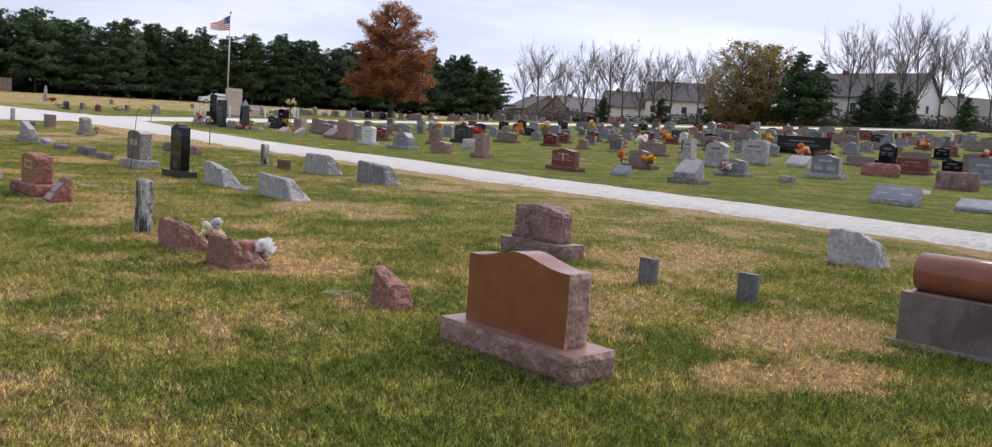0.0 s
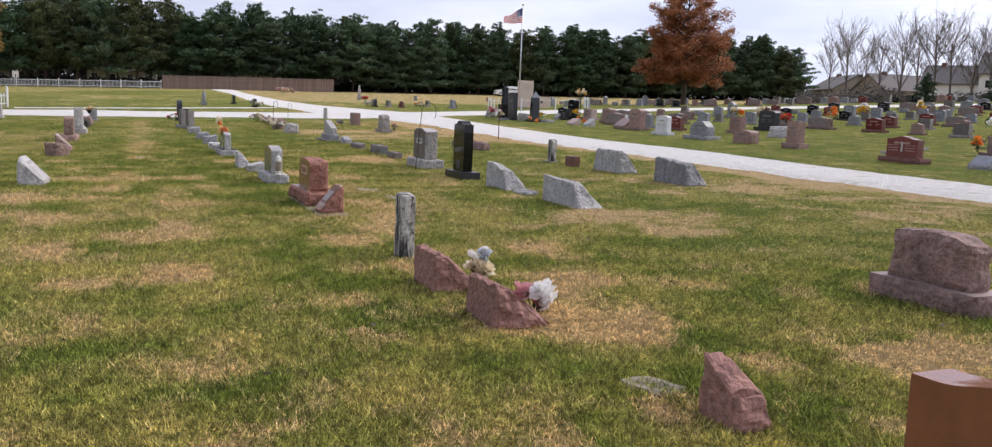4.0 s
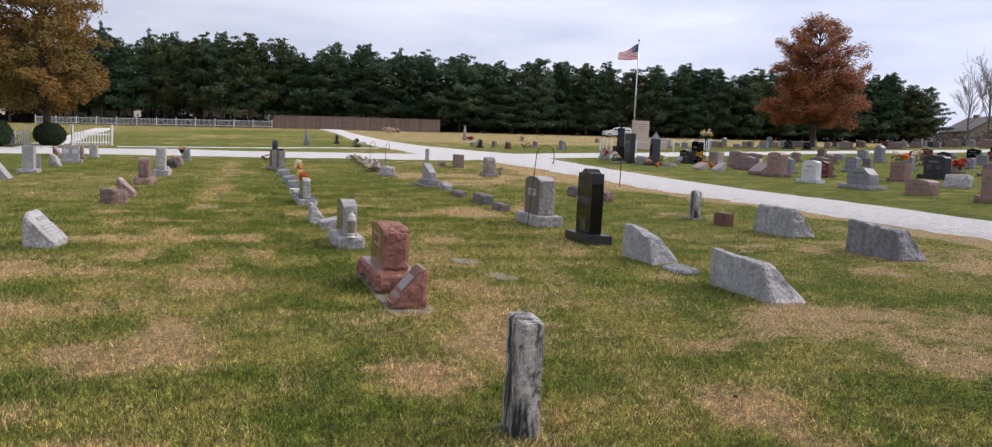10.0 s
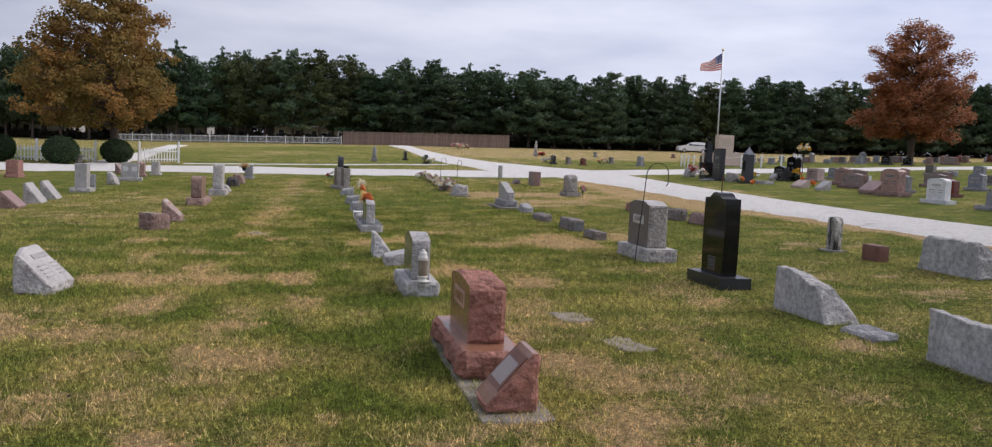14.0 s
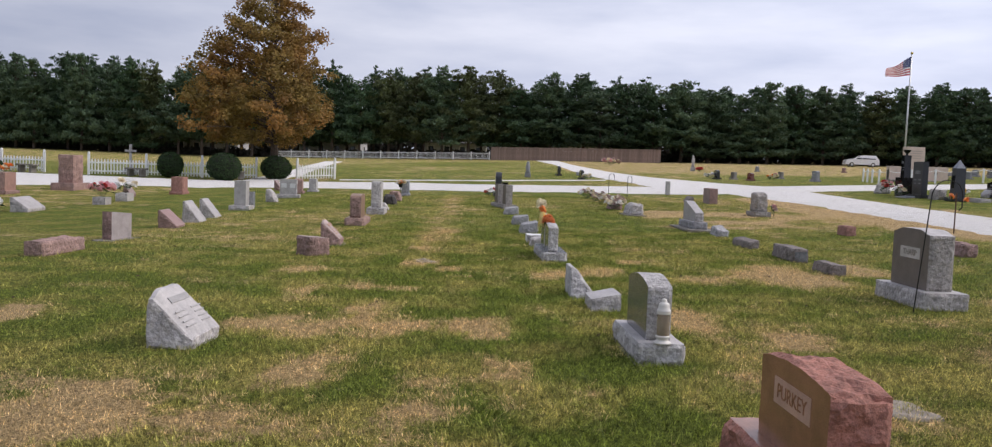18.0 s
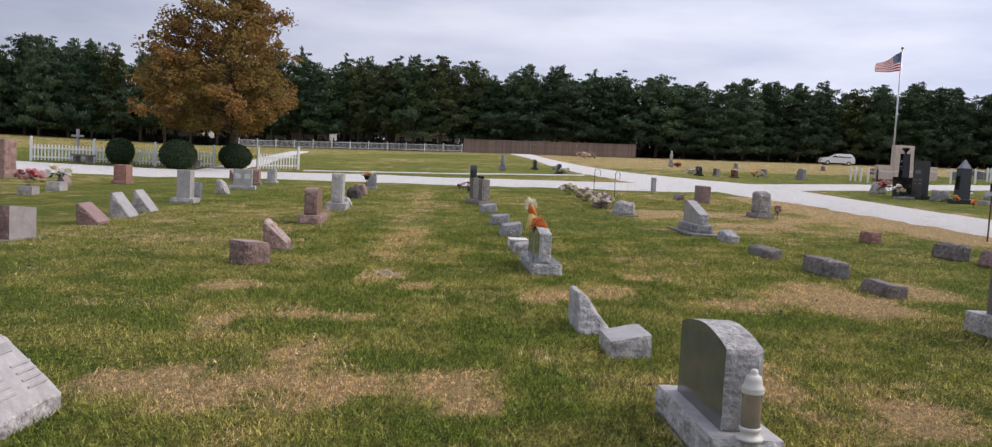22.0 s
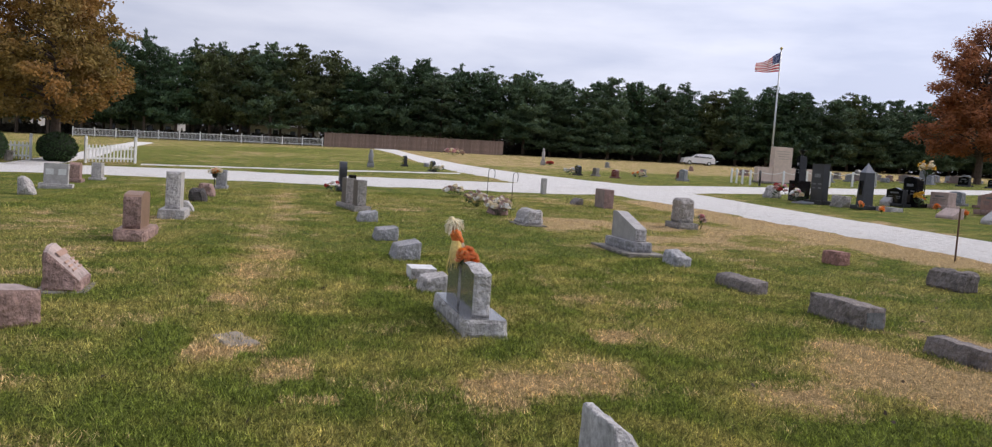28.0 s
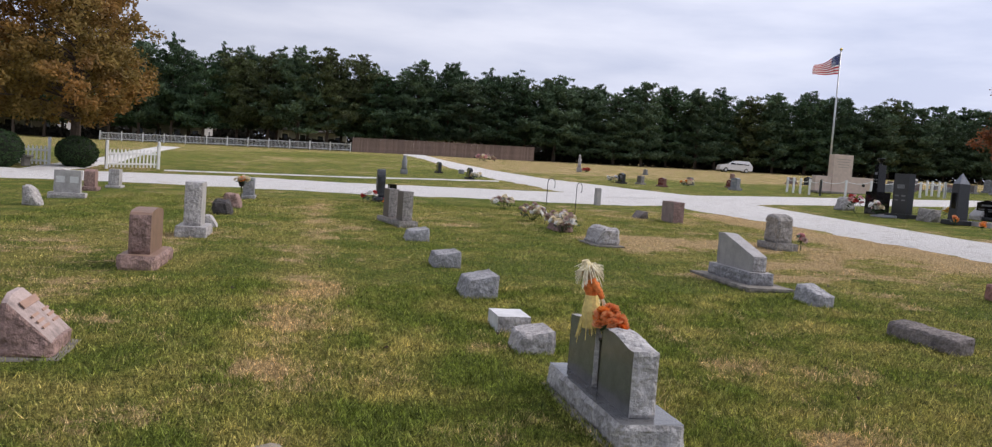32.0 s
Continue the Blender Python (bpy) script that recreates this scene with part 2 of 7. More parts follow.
PALE, PALE_ROCK = granite("pale_grey", (0.43, 0.41, 0.4), 0.55, 0.65, 1.3, 0.25), granite("pale_rock", (0.5, 0.47, 0.455), 0.85, 0.55, 1.35, 0.45, 0.9)
BLUE, BLUE_ROCK = granite("blue_grey", (0.2, 0.215, 0.25), 0.4, 0.6, 1.4, 0.2), granite("blue_rock", (0.37, 0.365, 0.375), 0.85, 0.5, 1.4, 0.5, 0.9)
ROWGREY, ROWGREY_ROCK = granite("row_grey", (0.25, 0.255, 0.265), 0.45, 0.6, 1.4, 0.3), granite("row_grey_rock", (0.3, 0.3, 0.31), 0.85, 0.5, 1.4, 0.4, 0.9)
SAWN = granite("sawn_grey", (0.47, 0.465, 0.47), 0.8, 0.75, 1.2, 0.3, 0.12)
SAWN_DARK = granite("sawn_dark_grey", (0.27, 0.27, 0.285), 0.8, 0.75, 1.2, 0.35, 0.12)
DUSK_ROCK = granite("dusky_rock", (0.21, 0.18, 0.165), 0.85, 0.45, 1.6, 0.6, 0.9)
RED, RED_ROCK = granite("red_polished", (0.16, 0.035, 0.03), 0.15, 0.7, 1.4), granite("red_rock", (0.2, 0.09, 0.075), 0.8, 0.55, 1.5, 0.2, 0.8)
BLACK, BLACK_ROCK = granite("black_polished", (0.008, 0.008, 0.009), 0.07, 0.7, 1.5), granite("black_honed", (0.03, 0.031, 0.034), 0.4, 0.6, 1.6, 0.0, 0.2)
for dark_stone in (BLACK, BLACK_ROCK):
    [n for n in dark_stone.node_tree.nodes if n.type == "BSDF_PRINCIPLED"][0].inputs["Specular IOR Level"].default_value = 0.3
CHAR = granite("charcoal", (0.022, 0.024, 0.028), 0.35, 0.6, 1.6)
TAUPE, TAUPE_ROCK = granite("taupe_steeled", (0.14, 0.118, 0.105), 0.5, 0.7, 1.3), granite("taupe_rock", (0.34, 0.315, 0.29), 0.85, 0.55, 1.4, 0.3, 0.9)
MARBLE = granite("white_marble", (0.68, 0.68, 0.68), 0.6, 0.9, 1.06, 0.12)
OLD = streaked("weathered_marble", (0.58, 0.55, 0.5), (0.035, 0.033, 0.03))
SLATE = granite("slate_marker", (0.16, 0.165, 0.17), 0.7, 0.6, 1.5, 0.4, 0.3)
CONCRETE = plain("concrete", (0.21, 0.19, 0.165), 0.9, 0, 0.5, 6.0, 0.6)
LIMESTONE = plain("limestone", (0.58, 0.46, 0.38), 0.8, 0, 0.1, 5.0, 0.2)
PANEL_RUST = granite("light_rust_panel", (0.4, 0.25, 0.185), 0.8, 0.8, 1.2)
PANEL_GREY = granite("light_taupe_panel", (0.46, 0.43, 0.4), 0.8, 0.8, 1.2)
ETCH, ETCH_DARK = plain("light_inscription", (0.48, 0.46, 0.43), 0.8), plain("dark_inscription", (0.1, 0.09, 0.085), 0.8)
WHITE = plain("white_paint", (0.78, 0.78, 0.77), 0.5, 0, 0.05)
DARK_METAL = plain("dark_metal", (0.025, 0.024, 0.023), 0.5, 0.6)
RUSTY = plain("rusty_metal", (0.11, 0.06, 0.035), 0.8, 0.3, 0.3, 30)
POLE = plain("brushed_pole", (0.55, 0.56, 0.56), 0.35, 0.7)
BARK, BARK_GREY = plain("brown_bark", (0.085, 0.062, 0.047), 0.95, 0, 0.4, 6.0, 0.8), plain("grey_bark", (0.17, 0.14, 0.122), 0.95, 0, 0.3, 6.0, 0.6)
WOOD = plain("fence_boards", (0.235, 0.165, 0.135), 0.9, 0, 0.3, 4.0, 0.4, 0.16)


# ---- modelling helpers ----
def part(name, bm, material, parent=None, label="", m=None, flat=True):
    """Links a bmesh, or a ready mesh, as one object under a thing or under a part."""
    if isinstance(bm, bmesh.types.BMesh):
        me = bpy.data.meshes.new(name)
        bm.normal_update()
        bm.to_mesh(me)
        bm.free()
        for mat in material if isinstance(material, (list, tuple)) else [material]:
            me.materials.append(mat)
        if not flat:
            for p in me.polygons:
                p.use_smooth = True
    else:
        me = bm
    ob = new(name, me)
    if parent is not None:
        ob.parent = parent
    if m is not None:
        ob.matrix_basis = m
    if label:
        tagged(ob, label)
    return ob


def thing(name, m, label, category, group="", kind=""):
    return tagged_root(new(name), m, label, category, group, kind)


def tagged_root(ob, m, label, category, group="", kind=""):
    ob.matrix_basis = m
    return tagged(ob, label, category, group, kind)


def lattice(nx, ny, nz, fn, back=0):
    """The skin of a block of nx x ny x nz cells; fn(u, v, s) gives each corner's place. Material slots: 0 front and back (back: another slot for the back), 1 ends, 2 top."""
    bm = bmesh.new()
    made = {}

    def at(i, j, k):
        if (i, j, k) not in made:
            made[i, j, k] = bm.verts.new(fn(i / nx, j / ny, k / nz))
        return made[i, j, k]

    def face(slot, *keys):
        bm.faces.new([at(*k) for k in keys]).material_index = slot

    for k in range(nz):
        for i in range(nx):
            face(back, (i, 0, k), (i + 1, 0, k), (i + 1, 0, k + 1), (i, 0, k + 1))
            face(0, (i + 1, ny, k), (i, ny, k), (i, ny, k + 1), (i + 1, ny, k + 1))
        for j in range(ny):
            face(1, (0, j + 1, k), (0, j, k), (0, j, k + 1), (0, j + 1, k + 1))
            face(1, (nx, j, k), (nx, j + 1, k), (nx, j + 1, k + 1), (nx, j, k + 1))
    for i in range(nx):
        for j in range(ny):
            face(2, (i, j, nz), (i + 1, j, nz), (i + 1, j + 1, nz), (i, j + 1, nz))
            face(2, (i, j + 1, 0), (i + 1, j + 1, 0), (i + 1, j, 0), (i, j, 0))
    return bm


def block(w, d, h, top=None, rough="", amp=0.012, cell=0.05, tw=1.0, td=1.0, lean=0.0, slope=0.0, seed=0.0, bulge=0.0, z0=0.0, most=26, profile=None, back=0):
    """A worked stone, w wide, d deep, h high. top(u): share of the height along the width; tw, td: share of width and depth left at the top;
    lean: shift of the top in x; slope: share of the height lost towards the front. rough: e ends, f faces, t top left as split rock; back: a slot for a sawn, flat back."""
    nx, ny, nz = (max(2, min(most, round(q / cell))) for q in (w, d, h))
    if profile:
        ny = 8
    if not rough:
        nx, ny, nz = (nx if top else 1), 1, (6 if bulge else 1)

    def fn(u, v, s):
        zz = h * s * (top(u) if top else 1.0) * (1 - slope * v) * (profile(v) if profile else 1.0)
        k = zz / h
        wide = 1 + (tw - 1) * k + bulge * math.sin(math.pi * min(k, 1))
        x = (u - 0.5) * w * wide + lean * k
        y = -d / 2 + v * d * (1 + (td - 1) * k) + (0 if td == 1 else 0)
        p = Vector((x * 5 + seed, y * 5 - seed, zz * 5 + 2 * seed))
        n1 = noise.noise(p) + 0.6 * noise.noise(p * 2.7) + 0.35 * noise.noise(p * 6.1)
        n2 = noise.noise(p + Vector((7, 3, 1))) + 0.6 * noise.noise(p * 2.9)
        on_end, on_face, on_top = u in (0, 1), v in (0, 1), s == 1
        big = amp * 1.5
        if "e" in rough and on_end:
            edge = (on_face and "f" not in rough) or (on_top and "t" not in rough)
            x += (big * (0.3 * n1 - 0.35) if edge else big * (n1 + (0.5 if 0 < v < 1 and 0 < s < 1 else -0.4))) * (1 if u else -1)
        if "f" in rough and on_face and back and v == 0:
            y += 0.003 * n2
        elif "f" in rough and on_face:
            edge = on_top and "t" not in rough
            y += (big * (0.3 * n2 - 0.35) if edge else big * (n2 + (0.5 if 0 < u < 1 and 0 < s < 1 else -0.4))) * (1 if v else -1)
        if "t" in rough and on_top:
            edge = on_face and "f" not in rough
            zz += big * (0.35 * n1 - 0.2 if edge else n1 - (0.4 if on_end or on_face else 0))
        elif rough and on_top and (on_end or on_face):
            zz -= 0.004 * abs(n2)
        return (x, y, zz + z0)

    return lattice(nx, ny, nz, fn, back)


def tube(points, radii, sides=8, bm=None, cap=True):
    """A tapered tube along points."""
    bm = bm or bmesh.new()
    rings = []
    for i, p in enumerate(points):
        p = Vector(p)
        a = Vector(points[max(i - 1, 0)])
        b = Vector(points[min(i + 1, len(points) - 1)])
        way = (b - a).normalized() if (b - a).length > 1e-6 else Vector((0, 0, 1))
        side = way.orthogonal().normalized()
        up = way.cross(side)
        r = radii[i] if isinstance(radii, (list, tuple)) else radii
        rings.append([bm.verts.new(p + r * (math.cos(q) * side + math.sin(q) * up)) for q in (2 * math.pi * n / sides for n in range(sides))])
    for r0, r1 in zip(rings, rings[1:]):
        # match the nearest corners so that the skin does not twist
        k = min(range(sides), key=lambda n: (r1[n].co - r0[0].co).length)
        for n in range(sides):
            bm.faces.new((r0[n], r0[(n + 1) % sides], r1[(n + 1 + k) % sides], r1[(n + k) % sides]))
    if cap:
        bm.faces.new(rings[0][::-1])
        bm.faces.new(rings[-1])
    return bm


def turned(profile, sides=20, bm=None):
    """A body turned round z from (radius, height) pairs."""
    bm = bm or bmesh.new()
    rings = [[bm.verts.new((r * math.cos(a), r * math.sin(a), z)) for a in (2 * math.pi * n / sides for n in range(sides))] for r, z in profile]
    for r0, r1 in zip(rings, rings[1:]):
        for n in range(sides):
            bm.faces.new((r0[n], r0[(n + 1) % sides], r1[(n + 1) % sides], r1[n]))
    bm.faces.new(rings[0][::-1])
    bm.faces.new(rings[-1])
    return bm


def box(x0, y0, z0, x1, y1, z1, bevel=0.0, bm=None):
    bm = bm or bmesh.new()
    v = [bm.verts.new(p) for p in ((x0, y0, z0), (x1, y0, z0), (x1, y1, z0), (x0, y1, z0), (x0, y0, z1), (x1, y0, z1), (x1, y1, z1), (x0, y1, z1))]
    f = [bm.faces.new([v[i] for i in q]) for q in ((3, 2, 1, 0), (4, 5, 6, 7), (0, 1, 5, 4), (1, 2, 6, 5), (2, 3, 7, 6), (3, 0, 4, 7))]
    if bevel:
        bmesh.ops.bevel(bm, geom=list({e for q in f for e in q.edges}), offset=bevel, segments=2, affect="EDGES", profile=0.5)
    return bm


def words(text, size, material, parent, m, name="inscription"):
    c = bpy.data.curves.new(name, "FONT")
    c.body, c.size, c.align_x, c.align_y, c.extrude = text, size, "CENTER", "CENTER", 0.002
    c.materials.append(material)
    raw = new(name, c)
    me = bpy.data.meshes.new_from_object(raw)
    bpy.data.objects.remove(raw)
    return part(name, me, material, parent, "", m)

# ---- ground and roads ----
straw(-0.6, 5.2, 0.25, 0.40)
straw(-0.1, 5.3, 0.25, 0.43)
straw(0.6, 5.5, 0.25, 0.40)
straw(-1.4, 5.6, 0.25, 0.37)
straw(1.7, 6.0, 0.31, 0.38)
straw(5.0, 6.7, 0.68, 0.91)
straw(-0.5, 7.2, 0.28, 0.30)
straw(1.3, 8.0, 0.25, 0.45)
straw(2.5, 8.2, 0.25, 0.22)
straw(-0.5, 8.3, 0.25, 0.22)
straw(0.3, 9.5, 0.25, 0.26)
straw(-2.6, 9.6, 0.41, 0.42)
straw(-1.8, 9.7, 0.34, 0.53)
straw(-1.6, 9.8, 0.27, 0.45)
straw(1.9, 10.2, 0.35, 1.00)
straw(0.0, 11.2, 0.47, 0.42)
straw(-3.1, 11.3, 0.46, 0.70)
straw(4.3, 11.4, 0.69, 0.58)
straw(-0.2, 11.6, 0.29, 0.20)
straw(2.3, 12.2, 0.38, 0.41)
straw(-1.9, 12.3, 0.51, 0.71)
straw(-2.4, 12.4, 0.33, 0.35)
straw(-1.7, 12.4, 0.29, 0.44)
straw(5.6, 12.5, 0.55, 1.13)
straw(4.4, 12.7, 1.56, 1.20)
straw(0.7, 12.7, 0.37, 1.08)
straw(3.6, 13.0, 0.51, 0.36)
straw(-1.9, 13.0, 0.25, 0.52)
straw(0.9, 13.5, 0.38, 0.40)
straw(-0.9, 13.6, 0.25, 0.21)
straw(-3.5, 13.7, 0.34, 0.58)
straw(12.1, 14.0, 1.60, 1.20)
straw(0.8, 14.9, 0.27, 0.45)
straw(0.6, 15.0, 0.25, 0.39)
straw(-1.9, 15.3, 0.30, 0.50)
straw(3.5, 15.4, 0.39, 0.42)
straw(-2.1, 15.4, 0.25, 0.45)
straw(-4.2, 16.0, 0.49, 1.20)
straw(-3.8, 16.1, 0.37, 0.62)
straw(-3.3, 16.1, 0.72, 0.47)
straw(-2.0, 16.4, 0.25, 0.20)
straw(-3.0, 17.6, 0.25, 0.76)
straw(-1.5, 17.7, 0.32, 0.45)
straw(-0.7, 18.3, 0.25, 0.23)
straw(1.2, 18.9, 0.42, 0.52)
straw(-1.7, 18.9, 0.25, 0.35)
straw(-3.4, 19.1, 0.43, 0.72)
straw(-3.8, 19.3, 0.49, 0.60)
straw(-2.6, 19.4, 0.31, 0.66)
straw(-1.8, 19.4, 0.47, 0.61)
straw(-6.6, 19.6, 0.37, 0.90)
straw(-3.0, 20.1, 0.33, 1.15)
straw(0.3, 20.2, 0.36, 0.85)
straw(-4.0, 21.4, 0.25, 0.70)
straw(-2.9, 21.7, 0.25, 0.31)
straw(-3.4, 21.8, 0.25, 0.32)
straw(-1.1, 22.1, 0.25, 0.41)
straw(-2.2, 23.0, 0.25, 0.23)
straw(1.1, 23.1, 0.39, 0.39)
straw(-4.5, 23.3, 0.55, 0.39)
straw(-0.7, 23.5, 0.75, 0.84)
straw(2.4, 23.6, 0.88, 1.20)
straw(-2.5, 23.8, 0.25, 0.47)
straw(-0.3, 23.8, 0.39, 0.70)
straw(2.5, 24.3, 0.46, 1.00)
straw(-3.1, 24.4, 0.31, 0.68)
straw(3.9, 24.6, 0.50, 0.92)
straw(-2.9, 24.6, 0.25, 0.41)
straw(0.3, 25.0, 0.25, 0.40)
straw(-3.2, 26.7, 0.33, 0.67)
straw(-1.5, 27.4, 0.30, 0.35)
straw(4.6, 37.0, 1.60, 1.20)
straw(5.6, 37.4, 1.28, 1.20)
straw(2.9, 37.6, 1.60, 1.20)
straw(3.1, 32.6, 1.6, 0.5)
straw(2.6, 4.6, 1.2, 0.8)
straw(3.6, 3.2, 1.5, 0.8)
straw(3.3, 5.9, 1.2, 0.6)
straw(2.4, 2.5, 0.75, 0.5)
straw(5.6, 6.0, 1.5, 0.9)
straw(1.0, 7.3, 0.9, 1.0)
straw(1.7, 8.7, 0.8, 0.7)
for px, py, r in ((-1.3, 20.8, 0.9), (-1.1, 18.2, 0.9), (-2.4, 25.5, 0.8), (-0.3, 22.2, 0.9), (-0.8, 16.3, 1.0), (-2.5, 30.0, 1.2), (-0.5, 14.3, 0.9), (3.5, 15.2, 1.2), (-0.8, 11.4, 0.8), (-2.8, 33.5, 1.5), (-1.0, 27.0, 1.0), (0.4, 6.5, 0.6), (-0.5, 8.7, 0.7), (-0.4, 3.6, 0.7), (0.6, 21.5, 0.8), (5.5, 13.0, 1.5), (5.0, 24.0, 1.5)):
    lush(px, py, r, r * 1.1)
straw(2.6, 36.3, 0.9, 0.9)
straw(4.4, 34.1, 1.3, 0.6)


def lines(*runs):
    out = []
    for a, b, n in runs:
        out += [a + (b - a) * i / n for i in range(n)]
    return out + [runs[-1][1]]


def scalar(t, kind, a, b, c=None):
    n = t.nodes.new("ShaderNodeMath")
    n.operation = kind
    for socket, value in zip(n.inputs, (a, b, c)):
        if isinstance(value, bpy.types.NodeSocket):
            t.links.new(value, socket)
        elif value is not None:
            socket.default_value = value
    return n.outputs[0]


def straw_share(t, loose=None):
    """How much of the grass is dead at a place: patches half a metre to two metres wide with ragged edges."""
    a = t.nodes.new("ShaderNodeAttribute")
    a.attribute_name = "dry"
    v = scalar(t, "MULTIPLY_ADD", a.outputs["Fac"], 0.42, -0.147)
    v = scalar(t, "ADD", v, tex(t, 0.8, 5.0, 0.6))
    v = scalar(t, "MULTIPLY_ADD", tex(t, 3.3, 5.0, 0.68), 0.6, v)
    v = scalar(t, "MULTIPLY_ADD", tex(t, 22.0, 5.0, 0.75), 0.4, scalar(t, "ADD", v, -0.18))
    if loose is not None:
        v = scalar(t, "MULTIPLY_ADD", loose, 0.2, scalar(t, "ADD", v, -0.1))
    r = t.nodes.new("ShaderNodeMapRange")
    r.interpolation_type = "SMOOTHSTEP"
    r.inputs["From Min"].default_value, r.inputs["From Max"].default_value = 0.825, 0.955
    t.links.new(v, r.inputs["Value"])
    return r.outputs["Result"]


def lushness(t):
    """Where between deep green and olive the living grass stands: paler where it is drier."""
    a = t.nodes.new("ShaderNodeAttribute")
    a.attribute_name = "dry"
    return scalar(t, "ADD", tex(t, 1.1, 5.0, 0.65), scalar(t, "MULTIPLY_ADD", a.outputs["Fac"], 0.3, -0.07))


def ground_material():
    m, t, b = nodes_of("lawn")
    fine = tex(t, 55.0, 6.0, 0.8)
    lush = mapped(t, lushness(t), (0.108, 0.14, 0.027), (0.228, 0.214, 0.064), 0.39, 0.61)
    green = blend(t, 0.85, lush, mapped(t, tex(t, 17.0, 6.0, 0.8), (0.22, 0.28, 0.2), (2.1, 1.95, 1.8), 0.38, 0.62), "MULTIPLY")
    pale = mapped(t, fine, (0.29, 0.2, 0.095), (0.58, 0.43, 0.23), 0.3, 0.66)
    col = blend(t, straw_share(t), green, pale)
    grain = mapped(t, tex(t, 38.0, 8.0, 0.85), (0.12, 0.12, 0.12), (2.1, 2.1, 2.1), 0.39, 0.64)
    col = blend(t, 0.95, col, grain, "MULTIPLY")
    t.links.new(col, b.inputs["Base Color"])
    b.inputs["Roughness"].default_value = 1.0
    b.inputs["Specular IOR Level"].default_value = 0.1
    bumped(t, b, fine, 1.0, 0.05)
    return m


LAWN = ground_material()
xs = lines((-1500, -300, 6), (-300, -60, 24), (-60, -12, 48), (-12, 12, 110), (12, 60, 80), (60, 200, 35), (200, 1500, 8))
ys = lines((-1500, -100, 7), (-100, -10, 18), (-10, 45, 240), (45, 75, 60), (75, 180, 42), (180, 1500, 10))
verts = [(x, y, ground_z(x, y) + (0.018 * wob(x, y, 0.7, 4.0) if abs(x) < 60 and -20 < y < 90 else 0)) for y in ys for x in xs]
nx = len(xs)
faces = [(j * nx + i, j * nx + i + 1, (j + 1) * nx + i + 1, (j + 1) * nx + i) for j in range(len(ys) - 1) for i in range(nx - 1)]
me = bpy.data.meshes.new("ground")
me.from_pydata(verts, [], faces)
me.attributes.new("dry", "FLOAT", "POINT").data.foreach_set("value", [dryness(x, y) for y in ys for x in xs])
me.polygons.foreach_set("use_smooth", [True] * len(faces))
me.materials.append(LAWN)
tagged(new("ground", me), "autumn lawn, green with bleached straw patches", "lawn", kind="structure")


def gravel_material():
    m, t, b = nodes_of("gravel")
    col = mapped(t, tex(t, 55.0, 6.0, 0.8), (0.38, 0.365, 0.335), (0.93, 0.91, 0.88), 0.32, 0.64)
    col = blend(t, 0.45, col, mapped(t, tex(t, 9.0, 6.0, 0.75), (0.48, 0.46, 0.43), (0.86, 0.85, 0.83), 0.35, 0.6))
    dirt = mapped(t, tex(t, 2.2, 6.0, 0.7), (0, 0, 0), (0.55, 0.55, 0.55), 0.56, 0.7)
    col = blend(t, dirt, col, (0.3, 0.25, 0.19))
    t.links.new(col, b.inputs["Base Color"])
    b.inputs["Roughness"].default_value = 0.95
    bumped(t, b, tex(t, 40.0, 5.0, 0.85), 1.0, 0.04)
    return m


GRAVEL = gravel_material()


def road(name, edges, label, step=0.3, across=8, fray=0.3, rise=0.03):
    """A strip between two lines of plan points, laid on the lawn, with frayed edges."""
    left, right = edges

    def along(line, k):
        f = k * (len(line) - 1)
        i = min(int(f), len(line) - 2)
        a, b = line[i], line[i + 1]
        return a[0] + (b[0] - a[0]) * (f - i), a[1] + (b[1] - a[1]) * (f - i)

    length = sum(math.dist(a, b) for a, b in zip(left, left[1:]))
    n = max(4, int(length / step))
    vs, fs = [], []
    for i in range(n + 1):
        (ax, ay), (bx, by) = along(left, i / n), along(right, i / n)
        for j in range(across + 1):
            k = j / across
            x, y = ax + (bx - ax) * k, ay + (by - ay) * k
            if j in (0, across):
                q = fray * (wob(x, y, 0.9, 6.0) + 0.7 * wob(x, y, 3.1, 2.0)) * (1 if j else -1)
                d = math.hypot(bx - ax, by - ay)
                x, y = x + (bx - ax) / d * q, y + (by - ay) / d * q
            edge = -0.05 if j in (0, across) else rise + 0.012 * wob(x, y, 1.4, 8.0)
            vs.append((x, y, ground_z(x, y) + edge + 0.02))
    for i in range(n):
        for j in range(across):
            a = i * (across + 1) + j
            fs.append((a, a + 1, a + across + 2, a + across + 1))
    rm = bpy.data.meshes.new(name)
    rm.from_pydata(vs, [], fs)
    rm.polygons.foreach_set("use_smooth", [True] * len(fs))
    rm.materials.append(GRAVEL)
    return tagged(new(name, rm), label, "gravel road", kind="structure")


road("road_1", ([(14.2, -60), (13.8, 0), (13.6, 16), (12.5, 30), (12.2, 42), (12.2, 52)], [(11.8, -60), (11.4, 0), (10.85, 16), (9.35, 30), (8.8, 42), (7.2, 52)]), "pale gravel drive beside the graves")
road("road_2", ([(-62, 92), (-44, 64), (-32, 56.6), (-21, 56.8), (-14, 57.6), (-8.2, 58.2), (-4, 56.5), (1, 56.2), (6, 56.6), (15.5, 58.6), (30, 57.8), (60, 55.5), (120, 52)], [(-59, 90), (-41, 61.5), (-31, 53), (-21, 48.9), (-13, 50.8), (-8, 50.4), (-3.5, 49.4), (1, 49.4), (6, 49), (13.2, 52.6), (30, 54.6), (60, 52.5), (120, 49)]), "pale gravel cross drive", rise=0.036)
